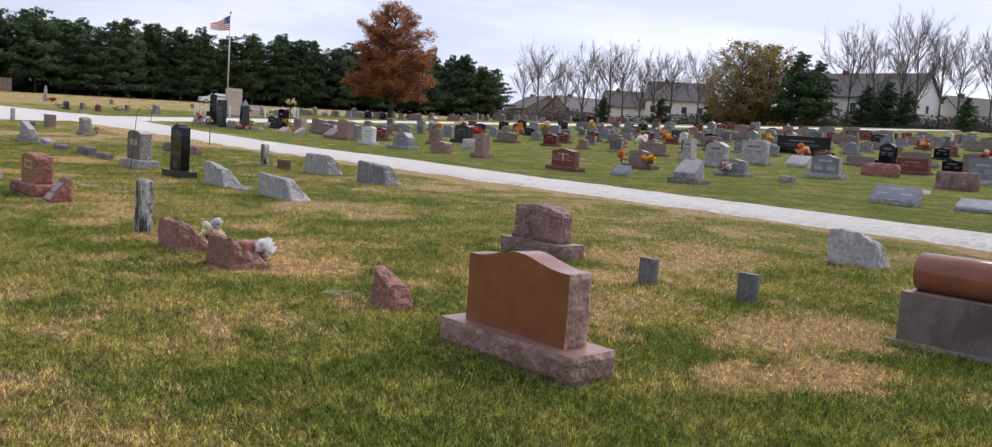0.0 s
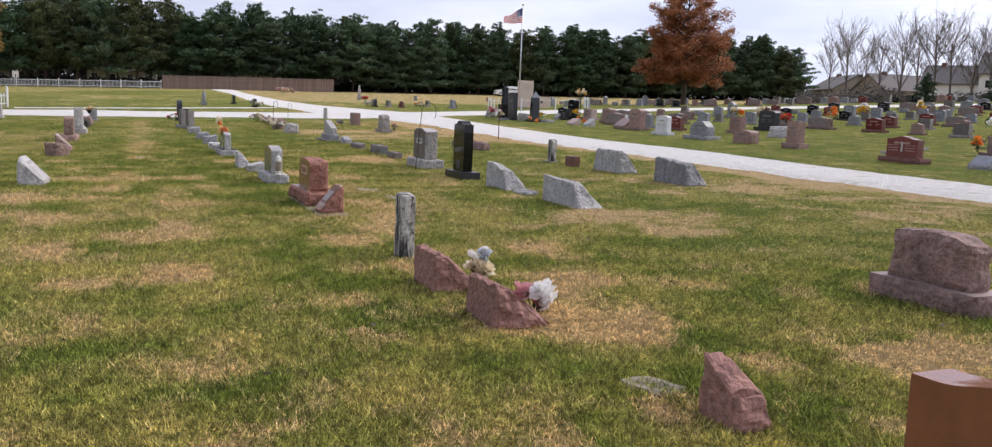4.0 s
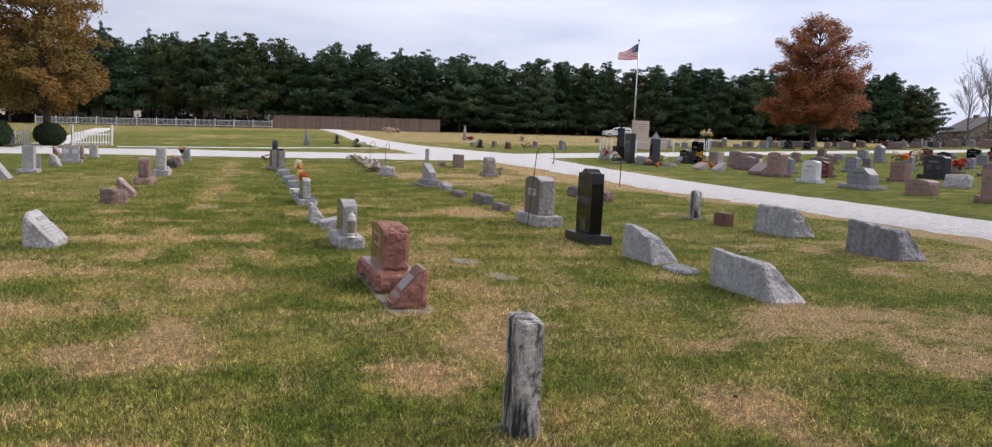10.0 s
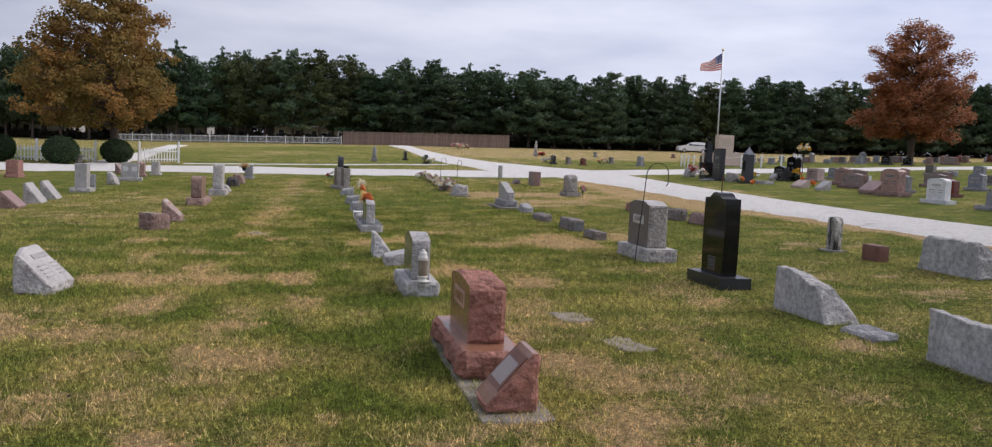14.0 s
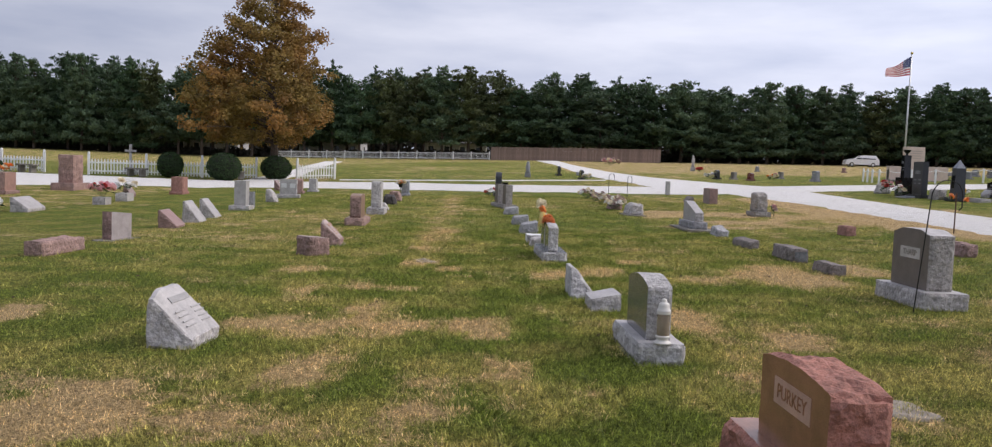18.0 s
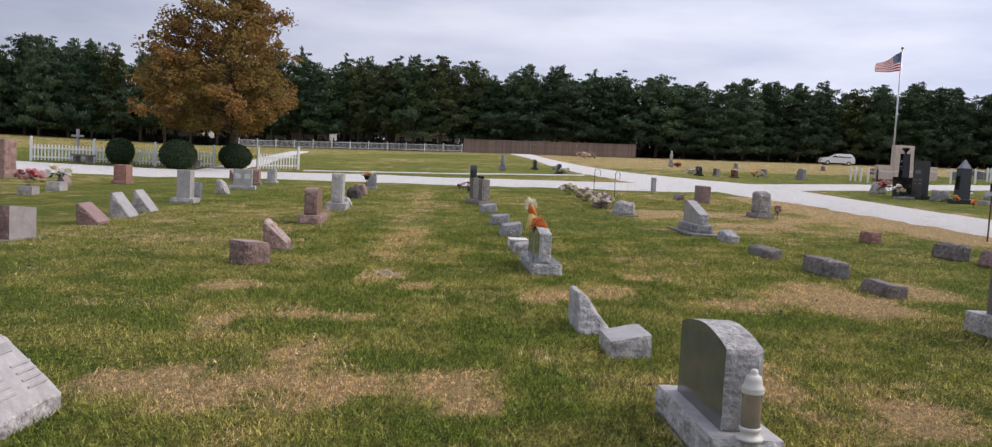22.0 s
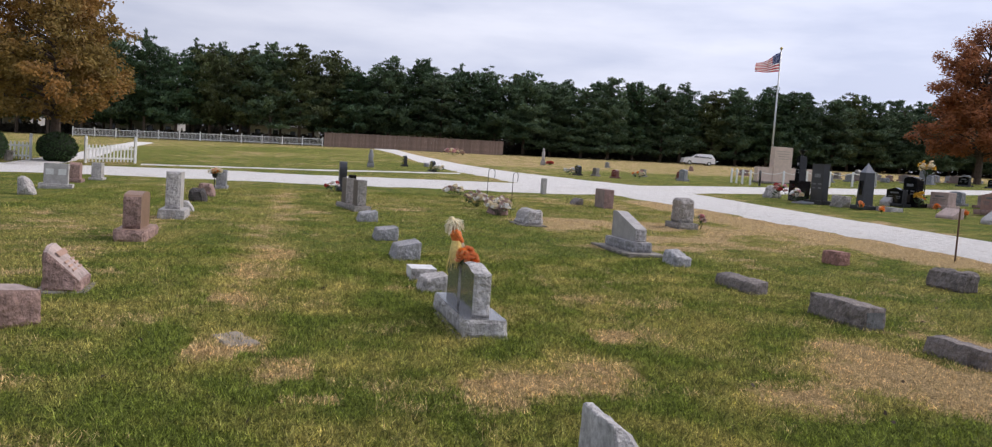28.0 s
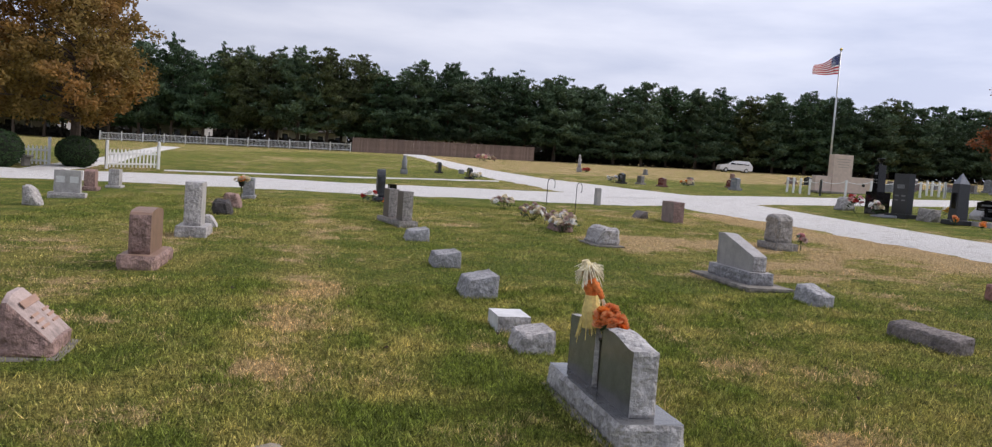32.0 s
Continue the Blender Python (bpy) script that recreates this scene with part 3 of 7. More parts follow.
road("road_3", ([(5.0, 53), (4.6, 61), (3.3, 70), (2.6, 85), (1.8, 115), (0, 139)], [(13.0, 54), (10.2, 61.5), (7.6, 70.6), (5.9, 83), (4.1, 113), (3.6, 139)]), "pale gravel drive to the board fence", rise=0.042)
road("road_4", ([(-12.0, 60.9), (-4.0, 61.9), (0, 63.2), (3.6, 65.0)], [(-12.0, 60.55), (-4.0, 61.55), (0, 62.85), (3.6, 64.65)]), "narrow pale path in the lawn", fray=0.04, across=3)
road("road_6", ([(-27.5, 52.5), (-28.9, 45.7), (-29.5, 38), (-30, 10)], [(-20.5, 49.5), (-24.4, 43.8), (-25.6, 38), (-26.2, 10)]), "pale gravel drive bending round the far rows")
road("road_5", ([(-16.6, 56.0), (-18.2, 70), (-22.2, 92), (-26, 116)], [(-14.6, 56.0), (-16.4, 70), (-20.2, 92), (-23.6, 116)]), "pale gravel drive through the white fence", rise=0.042)

# ---- graves by the walk ----
def serp(u):
    """A flat shoulder, a raised middle, a flat shoulder."""
    return 0.86 + 0.14 * math.sin(math.pi * smooth(0.0, 1.0, u)) ** 1.4


def oval(u):
    return 0.88 + 0.12 * math.sqrt(max(0.0, 1 - (2 * u - 1) ** 2))


def arch(u):
    return 0.8 + 0.2 * math.sin(math.pi * u)


def wedge(u):
    return 1.0 - 0.34 * max(0.0, (0.45 - u) / 0.45)


SEED = [0.0]


def seeded():
    SEED[0] += 1.37
    return SEED[0]


def gravestone(x, y, label, die, base=None, mats=(GREY, GREY_ROCK), top=None, rough="et", turn=ROW, pad=None, name="gravestone", group="", bulge=0.0,
               cell=0.05, tw=1.0, amp=0.012, base_rough="ef", base_mats=None, sink=0.02, most=26, base_amp=0.011):
    """An upright stone: die (w, d, h) on a base (w, d, h) and, if any, a concrete pad (w, d, h)."""
    root = thing(name, spot(x, y, turn, sink), label, "gravestone", group)
    z = 0.0
    if pad:
        part("pad", block(*pad, rough="ef", amp=0.008, cell=0.12, seed=seeded()), [CONCRETE] * 3, root, "weathered concrete pad")
        z += pad[2]
    if base:
        smooth_mat, rock = base_mats or mats
        part("base", block(*base, rough=base_rough, amp=base_amp, cell=cell, seed=seeded(), z0=z, most=most), [rock, rock, smooth_mat], root)
        z += base[2]
    flat, rock = mats
    slots = [rock if "f" in rough else flat, rock if "e" in rough else flat, rock if "t" in rough else flat]
    part("die", block(*die, top=top, rough=rough, cell=cell, tw=tw, amp=amp, seed=seeded(), bulge=bulge, z0=z, most=most), slots, root)
    root["die_z"] = z
    if x > 13 and "f" not in rough and name == "gravestone" and die[2] > 0.4:
        inscribe(root, die, z, {BLACK: SLATE, CHAR: SLATE, RED: PINK, BLUE: PALE, MARBLE: PALE}.get(flat, SLATE))
    return root


def inscribe(root, die, z, ink):
    """The family name and two columns of worn small writing on the front of a stone."""
    w, d, h = die
    for bx, bz, bw, bh in ((0, 0.68, 0.5, 0.05), (-0.23, 0.45, 0.28, 0.022), (0.23, 0.45, 0.28, 0.022), (-0.23, 0.34, 0.24, 0.018), (0.23, 0.34, 0.24, 0.018)):
        part("writing", box((bx - bw / 2) * w, d / 2 - 0.01, z + bz * h - bh * h, (bx + bw / 2) * w, d / 2 + 0.004, z + bz * h + bh * h), ink, root)


def slant(x, y, label, w, d, h, td=0.45, mats=(PALE, PALE_ROCK), turn=ROW, slope=0.0, front_rough=False, pad=None, amp=0.012, tw=1.0, name="slant_marker", top=None, cell=0.04, group="", sink=0.02, nose=0.33, lean=0.0, sawn=None):
    """A marker whose face leans back above a low rock-faced nose; front_rough: a rough rock all over; sawn: the stone of a flat back."""
    back = 3 if sawn else 0
    root = thing(name, spot(x, y, turn, sink), label, "gravestone", group)
    z = 0.0
    if pad:
        part("pad", block(*pad, rough="ef", amp=0.008, cell=0.12, seed=seeded()), [CONCRETE] * 3, root, "weathered concrete pad")
        z = pad[2]
    if front_rough:
        body = block(w, d, h, rough="eft", td=td, tw=tw, slope=slope, amp=amp, cell=cell, seed=seeded(), z0=z, top=top, lean=lean, back=back)
    else:
        body = block(w, d, h, rough="ef", tw=tw, amp=amp, cell=cell, seed=seeded(), z0=z, top=top, lean=lean, back=back, profile=lambda v: 1 - (1 - nose) * max(0.0, v - 0.125) / 0.875)
    part("body", body, [mats[1], mats[1], mats[1] if front_rough else mats[0]] + ([sawn] if sawn else []), root)
    root["die_z"] = z
    return root


def on_slant(root, d, h, f, x, w, tall, material, nose=0.33, name="writing"):
    """A thin inlay on the leaning face, f of the way down it."""
    dy, dz = 0.875 * d, (1 - nose) * h
    a = math.atan2(dz, dy)
    m = pose(x, -d / 2 + 0.125 * d + f * dy + 0.002 * math.sin(a), root["die_z"] + h - f * dz + 0.002 * math.cos(a), math.degrees(a), 0, 180)
    return part(name, box(-w / 2, -tall / 2, -0.004, w / 2, tall / 2, 0.004), material, root, "", m)


def on_face(root, y, z, parent=None, tilt=0.0):
    """A pose on the front (+y) face of a stone, for writing and panels."""
    return pose(0, y, z, 90 - tilt, 0, 180)


def panel(root, w, h, y, z, material=ETCH, text="", size=0.06, ink=ETCH_DARK, x=0.0, bars=0, tilt=0.0):
    """A sunk name panel on the front face, with words or plain bars for what cannot be read."""
    m = pose(x, y, z, 90 - tilt, 0, 180)
    p = part("name_panel", box(-w / 2, -h / 2, -0.004, w / 2, h / 2, 0.004), material, root, "", m)
    if text:
        words(text, size, ink, p, pose(0, 0, 0.005))
    for i in range(bars):
        yy = h * (0.32 - 0.64 * (i + 0.5) / bars)
        part("writing", box(-w * 0.36, yy - h * 0.05, 0.002, w * 0.36, yy + h * 0.05, 0.0065), ink, p)
    return p


RUST_DARK, PANEL_LILAC = granite("dark_rust_border", (0.17, 0.075, 0.055), 0.6, 0.6, 1.4), granite("pale_lilac_panel", (0.36, 0.3, 0.29), 0.5, 0.7, 1.3, 0.3)
SUNK = plain("sunk_stone", (0.25, 0.215, 0.17), 0.95, 0, 0.35, 9.0, 0.6)
PINK_BROWN = granite("brown_pink_smooth", (0.27, 0.165, 0.115), 0.5, 0.7, 1.3, 0.2)
CHAR_ROCK = granite("blackened_rock", (0.06, 0.052, 0.05), 0.85, 0.5, 1.6, 0.4, 0.8)
PINK_PALE = granite("pale_pink_granite", (0.5, 0.38, 0.34), 0.7, 0.7, 1.25, 0.2)
PINK_TOP = granite("stained_pink_top", (0.42, 0.33, 0.3), 0.8, 0.7, 1.25, 0.7)
CARVED = granite("shallow_letters", (0.37, 0.36, 0.355), 0.8, 0.7, 1.3)
MAUVE_PALE = granite("pale_mauve", (0.36, 0.32, 0.315), 0.6, 0.65, 1.35, 0.3)
# brown polished stone at the start of the walk
stone = gravestone(0.98, 3.7, "brown polished granite headstone with curved top on a rock-faced base", (0.94, 0.2, 0.53), (1.25, 0.4, 0.18), (BROWN, BROWN_ROCK), top=lambda u: 0.87 + 0.13 * math.sin(math.pi * smooth(0.02, 0.98, u)) ** 1.3, rough="e", pad=(1.29, 0.45, 0.025), cell=0.035, sink=0.02, base_mats=(PINK, BROWN_ROCK))
# mauve stone behind it
gravestone(4.18, 7.26, "rough mauve granite headstone on a rock-faced base", (0.78, 0.26, 0.42), (1.02, 0.42, 0.2), (MAUVE, MAUVE_ROCK), top=lambda u: 1 - 0.16 * smooth(0.75, 1.0, 1 - u) - 0.05 * smooth(0.8, 1, u), rough="eft", amp=0.016, tw=0.93)
slant(1.0, 5.38, "small rough maroon rock grave marker", 0.3, 0.24, 0.34, turn=ROW + 180, td=0.45, mats=(MAROON_ROCK, MAROON_ROCK), front_rough=True, amp=0.02, tw=0.85, name="rough_marker", cell=0.03, top=lambda u: 1 - 0.42 * u, sawn=MAROON_ROCK, pad=(0.34, 0.3, 0.02))
for mx, my in ((3.93, 5.31), (4.2, 4.31)):
    gravestone(mx, my, "small weathered slate tablet set in the lawn", (0.18, 0.09, 0.3), None, (SLATE, SLATE), rough="e", amp=0.004, cell=0.03, name="tablet_marker", group="slate tablets")
slant(7.77, 5.23, "rough grey rock wedge grave marker", 0.68, 0.42, 0.45, turn=ROW + 180, td=0.25, mats=(PALE_ROCK, GREY_ROCK), front_rough=True, amp=0.016, tw=0.84, lean=-0.04, name="rough_marker", top=lambda u: 1 - 0.25 * smooth(0.6, 1, u), sawn=SAWN)


STAINED = granite("stained_mauve", (0.19, 0.155, 0.145), 0.8, 0.6, 1.4, 0.6)


def log_monument():
    root = thing("cylinder_monument", spot(4.36, 2.23, ROW, 0.02), "polished brown granite cylinder lying on a mauve granite block", "gravestone")
    part("pad", block(1.3, 0.64, 0.04, rough="ef", amp=0.008, cell=0.12, seed=3), [CONCRETE] * 3, root, "weathered concrete pad")
    part("base", block(1.2, 0.46, 0.38, rough="e", amp=0.006, cell=0.06, seed=9, z0=0.04), [STAINED, STAINED, MAUVE], root)
    r = 0.16
    bm = turned([(r - 0.012, -0.56), (r, -0.545), (r, 0.545), (r - 0.012, 0.56)], 40)
    part("cylinder", bm, BROWN, root, "polished brown cylinder", pose(0, 0, 0.42 + r - 0.01, 0, 90, 0), flat=False)


log_monument()

# two rough maroon rocks with flowers, and the old marble tablet
slant(0.57, 7.55, "rough maroon rock grave marker with flowers beside it", 0.56, 0.44, 0.31, turn=ROW + 180, td=0.14, mats=(MAROON_ROCK, MAROON_ROCK), front_rough=True, amp=0.024, tw=0.9, name="rough_marker", cell=0.025, pad=(0.74, 0.58, 0.02), sawn=MAROON_ROCK)
slant(0.46, 8.74, "rough maroon rock grave marker with white flowers beside it", 0.56, 0.44, 0.33, turn=ROW + 180, td=0.14, mats=(MAROON_ROCK, MAROON_ROCK), front_rough=True, amp=0.02, tw=0.94, name="rough_marker", cell=0.025, pad=(0.74, 0.58, 0.02), sawn=MAROON_ROCK)
gravestone(0.42, 10.27, "tall thin weathered marble tablet, streaked black", (0.27, 0.13, 0.66), None, (OLD, OLD), rough="eft", amp=0.007, cell=0.03, name="tablet_marker", top=lambda u: 0.96 + 0.04 * u * (1.6 - u), pad=(0.38, 0.24, 0.02))

# rust-red family stone with its slanted neighbour, on one pad
root = gravestone(0.11, 15.14, "rust-red granite headstone on a rock-faced base", (0.84, 0.27, 0.45), (1.34, 0.44, 0.2), (RUST, RUST_ROCK), top=lambda u: 0.93 + 0.07 * math.sin(math.pi * u), rough="et", amp=0.02, cell=0.035, pad=(2.3, 0.46, 0.03), sink=0.012, base_amp=0.026, most=44)
for ob in root.children:
    if ob.name.startswith("pad"):
        ob.matrix_basis = pose(-0.45, 0.02, 0)
panel(root, 0.44, 0.13, 0.134, 0.51, PANEL_RUST, "PURKEY", 0.1, RUST)
root = slant(0.17, 13.86, "rust-red granite slant marker with a polished face", 0.36, 0.32, 0.36, td=0.24, mats=(RUST, RUST_ROCK), amp=0.012, sink=-0.03, nose=0.12)
on_slant(root, 0.32, 0.36, 0.42, 0, 0.32, 0.27, RUST_DARK, 0.12, "panel_border")
root["die_z"] += 0.003
on_slant(root, 0.32, 0.36, 0.46, 0, 0.26, 0.17, PANEL_LILAC, 0.12, "name_panel")

# grey granite stone with a grave lantern
root = gravestone(-0.22, 18.5, "dark-faced grey granite headstone with serpentine top on a base", (0.8, 0.2, 0.5), (1.06, 0.38, 0.17), (GREY, GREY_ROCK), top=lambda u: 0.87 + 0.13 * math.sin(math.pi * u) ** 0.9, rough="e", cell=0.03, base_mats=(PALE, GREY_ROCK), pad=(1.1, 0.42, 0.02))

for ob in root.children:
    if ob.name.startswith("die"):
        ob.data.materials[2] = GREY_ROCK


CAP = plain("weathered_white_plastic", (0.6, 0.575, 0.53), 0.5, 0, 0.12)


def lantern(x, y, z):
    lamp = thing("grave_lantern", pose(x, y, z, 0, 0, 20), "weathered white grave candle lantern with a clear sleeve", "lantern")
    glass, t, b = nodes_of("lantern_plastic")
    t.links.new(mapped(t, tex(t, 6.0), (0.4, 0.33, 0.25), (0.55, 0.48, 0.39)), b.inputs["Base Color"])
    b.inputs["Roughness"].default_value, b.inputs["Transmission Weight"].default_value = 0.15, 0.55
    part("foot", turned([(0.07, 0.0), (0.072, 0.008), (0.066, 0.016), (0.05, 0.022), (0.046, 0.04), (0.055, 0.048), (0.058, 0.06), (0.05, 0.068)], 24), CAP, lamp, flat=False)
    part("sleeve", turned([(0.049, 0.06), (0.05, 0.075), (0.05, 0.23), (0.048, 0.245)], 24), glass, lamp, "clear yellowed plastic sleeve", flat=False)
    part("candle", turned([(0.036, 0.064), (0.036, 0.17), (0.004, 0.174)], 18), plain("old_wax", (0.33, 0.25, 0.17), 0.6, 0, 0.2, 30), lamp, "brown burnt candle", flat=False)
    part("cap", turned([(0.055, 0.238), (0.057, 0.246), (0.054, 0.254), (0.057, 0.262), (0.055, 0.272), (0.046, 0.282), (0.044, 0.305), (0.04, 0.322), (0.028, 0.332), (0.02, 0.334), (0.021, 0.348), (0.016, 0.36), (0.006, 0.364)], 24), CAP, lamp, "ribbed white domed cap", flat=False)


lantern(-0.17, 17.99, ground_z(-0.17, 17.99) + 0.17)

slant(-0.58, 21.55, "grey rock grave marker with a steep slanted top", 0.62, 0.34, 0.38, turn=ROW + 180, td=0.16, mats=(PALE_ROCK, GREY_ROCK), front_rough=True, amp=0.012, name="rough_marker", tw=0.7, lean=-0.09, sawn=SAWN)
slant(-0.41, 20.65, "low grey rock-faced marker beside a steeper stone", 0.48, 0.33, 0.22, td=0.92, mats=(PALE, PALE_ROCK), amp=0.006, name="bevel_marker", nose=0.72)


# double stone with a straw doll and orange flowers
def double_stone():
    x, y = -0.86, 25.73
    root = thing("double_gravestone", spot(x, y, ROW, 0.02), "two dark-faced grey granite dies on one long rock-faced base", "gravestone")
    part("pad", block(1.58, 0.48, 0.03, rough="ef", amp=0.01, cell=0.12, seed=2.2), [CONCRETE] * 3, root, "weathered concrete pad")
    part("base", block(1.5, 0.4, 0.16, rough="ef", amp=0.012, cell=0.03, seed=5.2, z0=0.03, most=50), [GREY_ROCK, GREY_ROCK, GREY], root)
    for dx, flip in ((-0.34, 0), (0.34, 1)):
        top = (lambda u: 0.9 + 0.1 * smooth(0.0, 0.8, u)) if not flip else (lambda u: 0.9 + 0.1 * smooth(0.0, 0.8, 1 - u))
        part("die", block(0.56, 0.16, 0.43, top=top, rough="et", amp=0.012, cell=0.025, seed=7 + dx, z0=0.19), [GREY, GREY_ROCK, GREY_ROCK], root, "", pose(dx, 0.02, 0))
    part("vase", turned([(0.04, 0.2), (0.045, 0.21), (0.05, 0.5), (0.06, 0.52)], 16), DARK_METAL, root, "dark metal flower vase", pose(0, 0.04, 0))
    return root


double_stone()

# low markers further along the same row
gravestone(-1.1, 28.56, "flat white marble grave marker", (0.46, 0.32, 0.17), None, (MARBLE, PALE_ROCK), rough="e", amp=0.006, name="flat_marker")
slant(-1.04, 27.66, "low grey granite marker with a sloping top in the lawn", 0.44, 0.32, 0.22, td=0.85, mats=(PALE, PALE_ROCK), front_rough=True, slope=0.2, amp=0.006, name="bevel_marker")
slant(-1.22, 30.42, "low grey rock-faced pillow marker", 0.62, 0.4, 0.3, td=0.8, mats=(PALE, BLUE_ROCK), front_rough=True, slope=0.22, amp=0.006, name="bevel_marker")
slant(-1.43, 32.92, "low grey rock-faced pillow marker in the lawn", 0.62, 0.4, 0.25, td=0.85, mats=(PALE, BLUE_ROCK), front_rough=True, slope=0.2, amp=0.006, name="bevel_marker")
slant(-1.72, 36.22, "low weathered grey pillow marker in the lawn", 0.64, 0.42, 0.25, td=0.8, mats=(PALE, BLUE_ROCK), front_rough=True, slope=0.25, amp=0.006, name="bevel_marker")


def brown_pair():
    root = thing("double_gravestone", spot(-2.02, 39.3, ROW + 12, 0.02), "two upright taupe granite dies on a long base", "gravestone")
    part("base", block(1.7, 0.42, 0.14, rough="ef", amp=0.012, cell=0.07, seed=15.2, z0=0.0), [TAUPE_ROCK, TAUPE_ROCK, TAUPE], root)
    for dx in (-0.5, 0.5):
        part("die", block(0.4, 0.22, 0.62, rough="e", amp=0.01, cell=0.06, seed=17 + dx, z0=0.14), [TAUPE, TAUPE_ROCK, TAUPE], root, "", pose(dx, 0, 0))


brown_pair()
gravestone(-2.42, 46.5, "tall black granite headstone with flowers at its foot", (0.46, 0.24, 0.84), (0.74, 0.4, 0.14), (CHAR, CHAR), top=arch, cell=0.08)
gravestone(-2.1, 44.4, "black polished headstone with orange flowers at its foot", (0.5, 0.2, 0.5), (0.8, 0.36, 0.14), (BLACK, BLACK_ROCK), rough="", base_rough="", base_mats=(BLACK, BLACK))

# second row, towards the drive
slant(4.1, 14.45, "rough grey rock wedge grave marker", 1.28, 0.44, 0.44, turn=ROW + 180, td=0.24, mats=(BLUE_ROCK, GREY_ROCK), front_rough=True, amp=0.014, name="rough_marker", tw=0.76, lean=-0.15, top=lambda u: 1 - 0.1 * u, sawn=SAWN)
slant(3.87, 16.95, "rough grey rock wedge grave marker with a sloping end", 0.98, 0.44, 0.48, turn=ROW + 180, td=0.26, mats=(BLUE_ROCK, GREY_ROCK), front_rough=True, amp=0.011, name="rough_marker", tw=0.74, lean=-0.12, top=lambda u: 1 - 0.2 * smooth(0.4, 1.0, u), sawn=SAWN)
slant(3.86, 15.96, "small flat grey marker beside a rough stone", 0.5, 0.28, 0.1, td=0.9, mats=(ROWGREY_ROCK, ROWGREY_ROCK), front_rough=True, amp=0.012, name="flat_marker", slope=0.3)
slant(7.5, 19.75, "broad rough grey rock grave marker", 1.2, 0.5, 0.5, turn=ROW + 180, td=0.3, mats=(BLUE_ROCK, GREY_ROCK), front_rough=True, amp=0.026, tw=0.84, name="rough_marker", sawn=SAWN)
slant(7.62, 17.1, "broad rough grey rock grave marker near the drive", 1.2, 0.5, 0.5, turn=ROW + 180, td=0.3, mats=(BLUE_ROCK, BLUE_ROCK), front_rough=True, amp=0.02, tw=0.86, name="rough_marker", top=lambda u: 1 - 0.12 * u, lean=-0.06, sawn=SAWN_DARK)

root = gravestone(3.63, 19.05, "tall black polished headstone with shaped top on a grey base", (0.57, 0.2, 1.03), (0.94, 0.42, 0.16), (BLACK, BLACK), top=lambda u: 0.93 + 0.07 * smooth(0.18, 0.42, 0.5 - abs(u - 0.5)), rough="", base_rough="", base_mats=(CHAR, CHAR), bulge=0.045)
panel(root, 0.16, 0.15, 0.1, 0.3, BLACK_ROCK, "", bars=3, ink=SLATE)
for ox, oz, ow, oh in ((0, 0.38, 0.09, 0.004), (0, 0.22, 0.09, 0.004), (-0.09, 0.3, 0.004, 0.08), (0.09, 0.3, 0.004, 0.08)):
    part("outline", box(ox - ow, 0.1, oz - oh, ox + ow, 0.106, oz + oh), STAINED, root)
part("edge_band", box(-0.275, -0.104, 0.15, 0.275, 0.104, 0.156), CHAR, root)
root = gravestone(3.47, 21.6, "taupe granite headstone with name panel on a pale base", (0.84, 0.3, 0.7), (1.2, 0.52, 0.22), (TAUPE, TAUPE_ROCK), top=lambda u: 0.92 + 0.08 * smooth(0.0, 0.3, 0.5 - abs(u - 0.5)), rough="e", amp=0.014, cell=0.035, base_mats=(PALE, PALE_ROCK))
for ob in root.children:
    if ob.name.startswith("die"):
        ob.data.materials[2] = PALE
panel(root, 0.44, 0.13, 0.152, 0.63, PANEL_GREY, "THARP", 0.1, TAUPE)
slant(3.33, 24.33, "long low rough dusky grave marker", 0.74, 0.22, 0.18, td=0.9, mats=(DUSK_ROCK, DUSK_ROCK), front_rough=True, amp=0.009, name="rough_marker")
root = slant(3.28, 26.12, "long low rough dusky grave marker with a carved end", 0.98, 0.27, 0.25, td=0.92, mats=(DUSK_ROCK, DUSK_ROCK), front_rough=True, amp=0.01, name="rough_marker")
part("carved_end", box(-0.497, -0.1, 0.04, -0.48, 0.1, 0.2), SLATE, root, "dark polished carved end")
slant(3.03, 28.18, "long low rough dusky grave marker in the lawn", 1.0, 0.22, 0.2, td=0.9, mats=(DUSK_ROCK, DUSK_ROCK), front_rough=True, amp=0.009, name="rough_marker", slope=0.15)
slant(3.03, 30.5, "small low grey granite marker", 0.52, 0.28, 0.24, td=0.85, mats=(BLUE_ROCK, BLUE_ROCK), front_rough=True, amp=0.012, name="rough_marker", top=lambda u: 0.7 + 0.3 * smooth(0, 0.8, u))
gravestone(2.76, 32.15, "grey granite headstone cut on a slope, on a wide base", (1.1, 0.2, 0.46), (1.28, 0.36, 0.17), (PALE, PALE_ROCK), top=lambda u: 0.46 + 0.54 * min(1.0, u / 0.82), rough="e", cell=0.04, pad=(1.85, 0.7, 0.06), base_mats=(PALE, BLUE_ROCK))
slant(1.85, 36.6, "low rough pale rock grave marker on a pad", 0.86, 0.42, 0.31, td=0.7, mats=(PALE_ROCK, PALE_ROCK), front_rough=True, amp=0.022, name="rough_marker", pad=(1.1, 0.6, 0.04))
gravestone(5.58, 36.9, "weathered grey rock-faced headstone on a base", (0.5, 0.34, 0.56), (0.74, 0.5, 0.16), (TAUPE, TAUPE_ROCK), rough="eft", amp=0.02, top=oval)
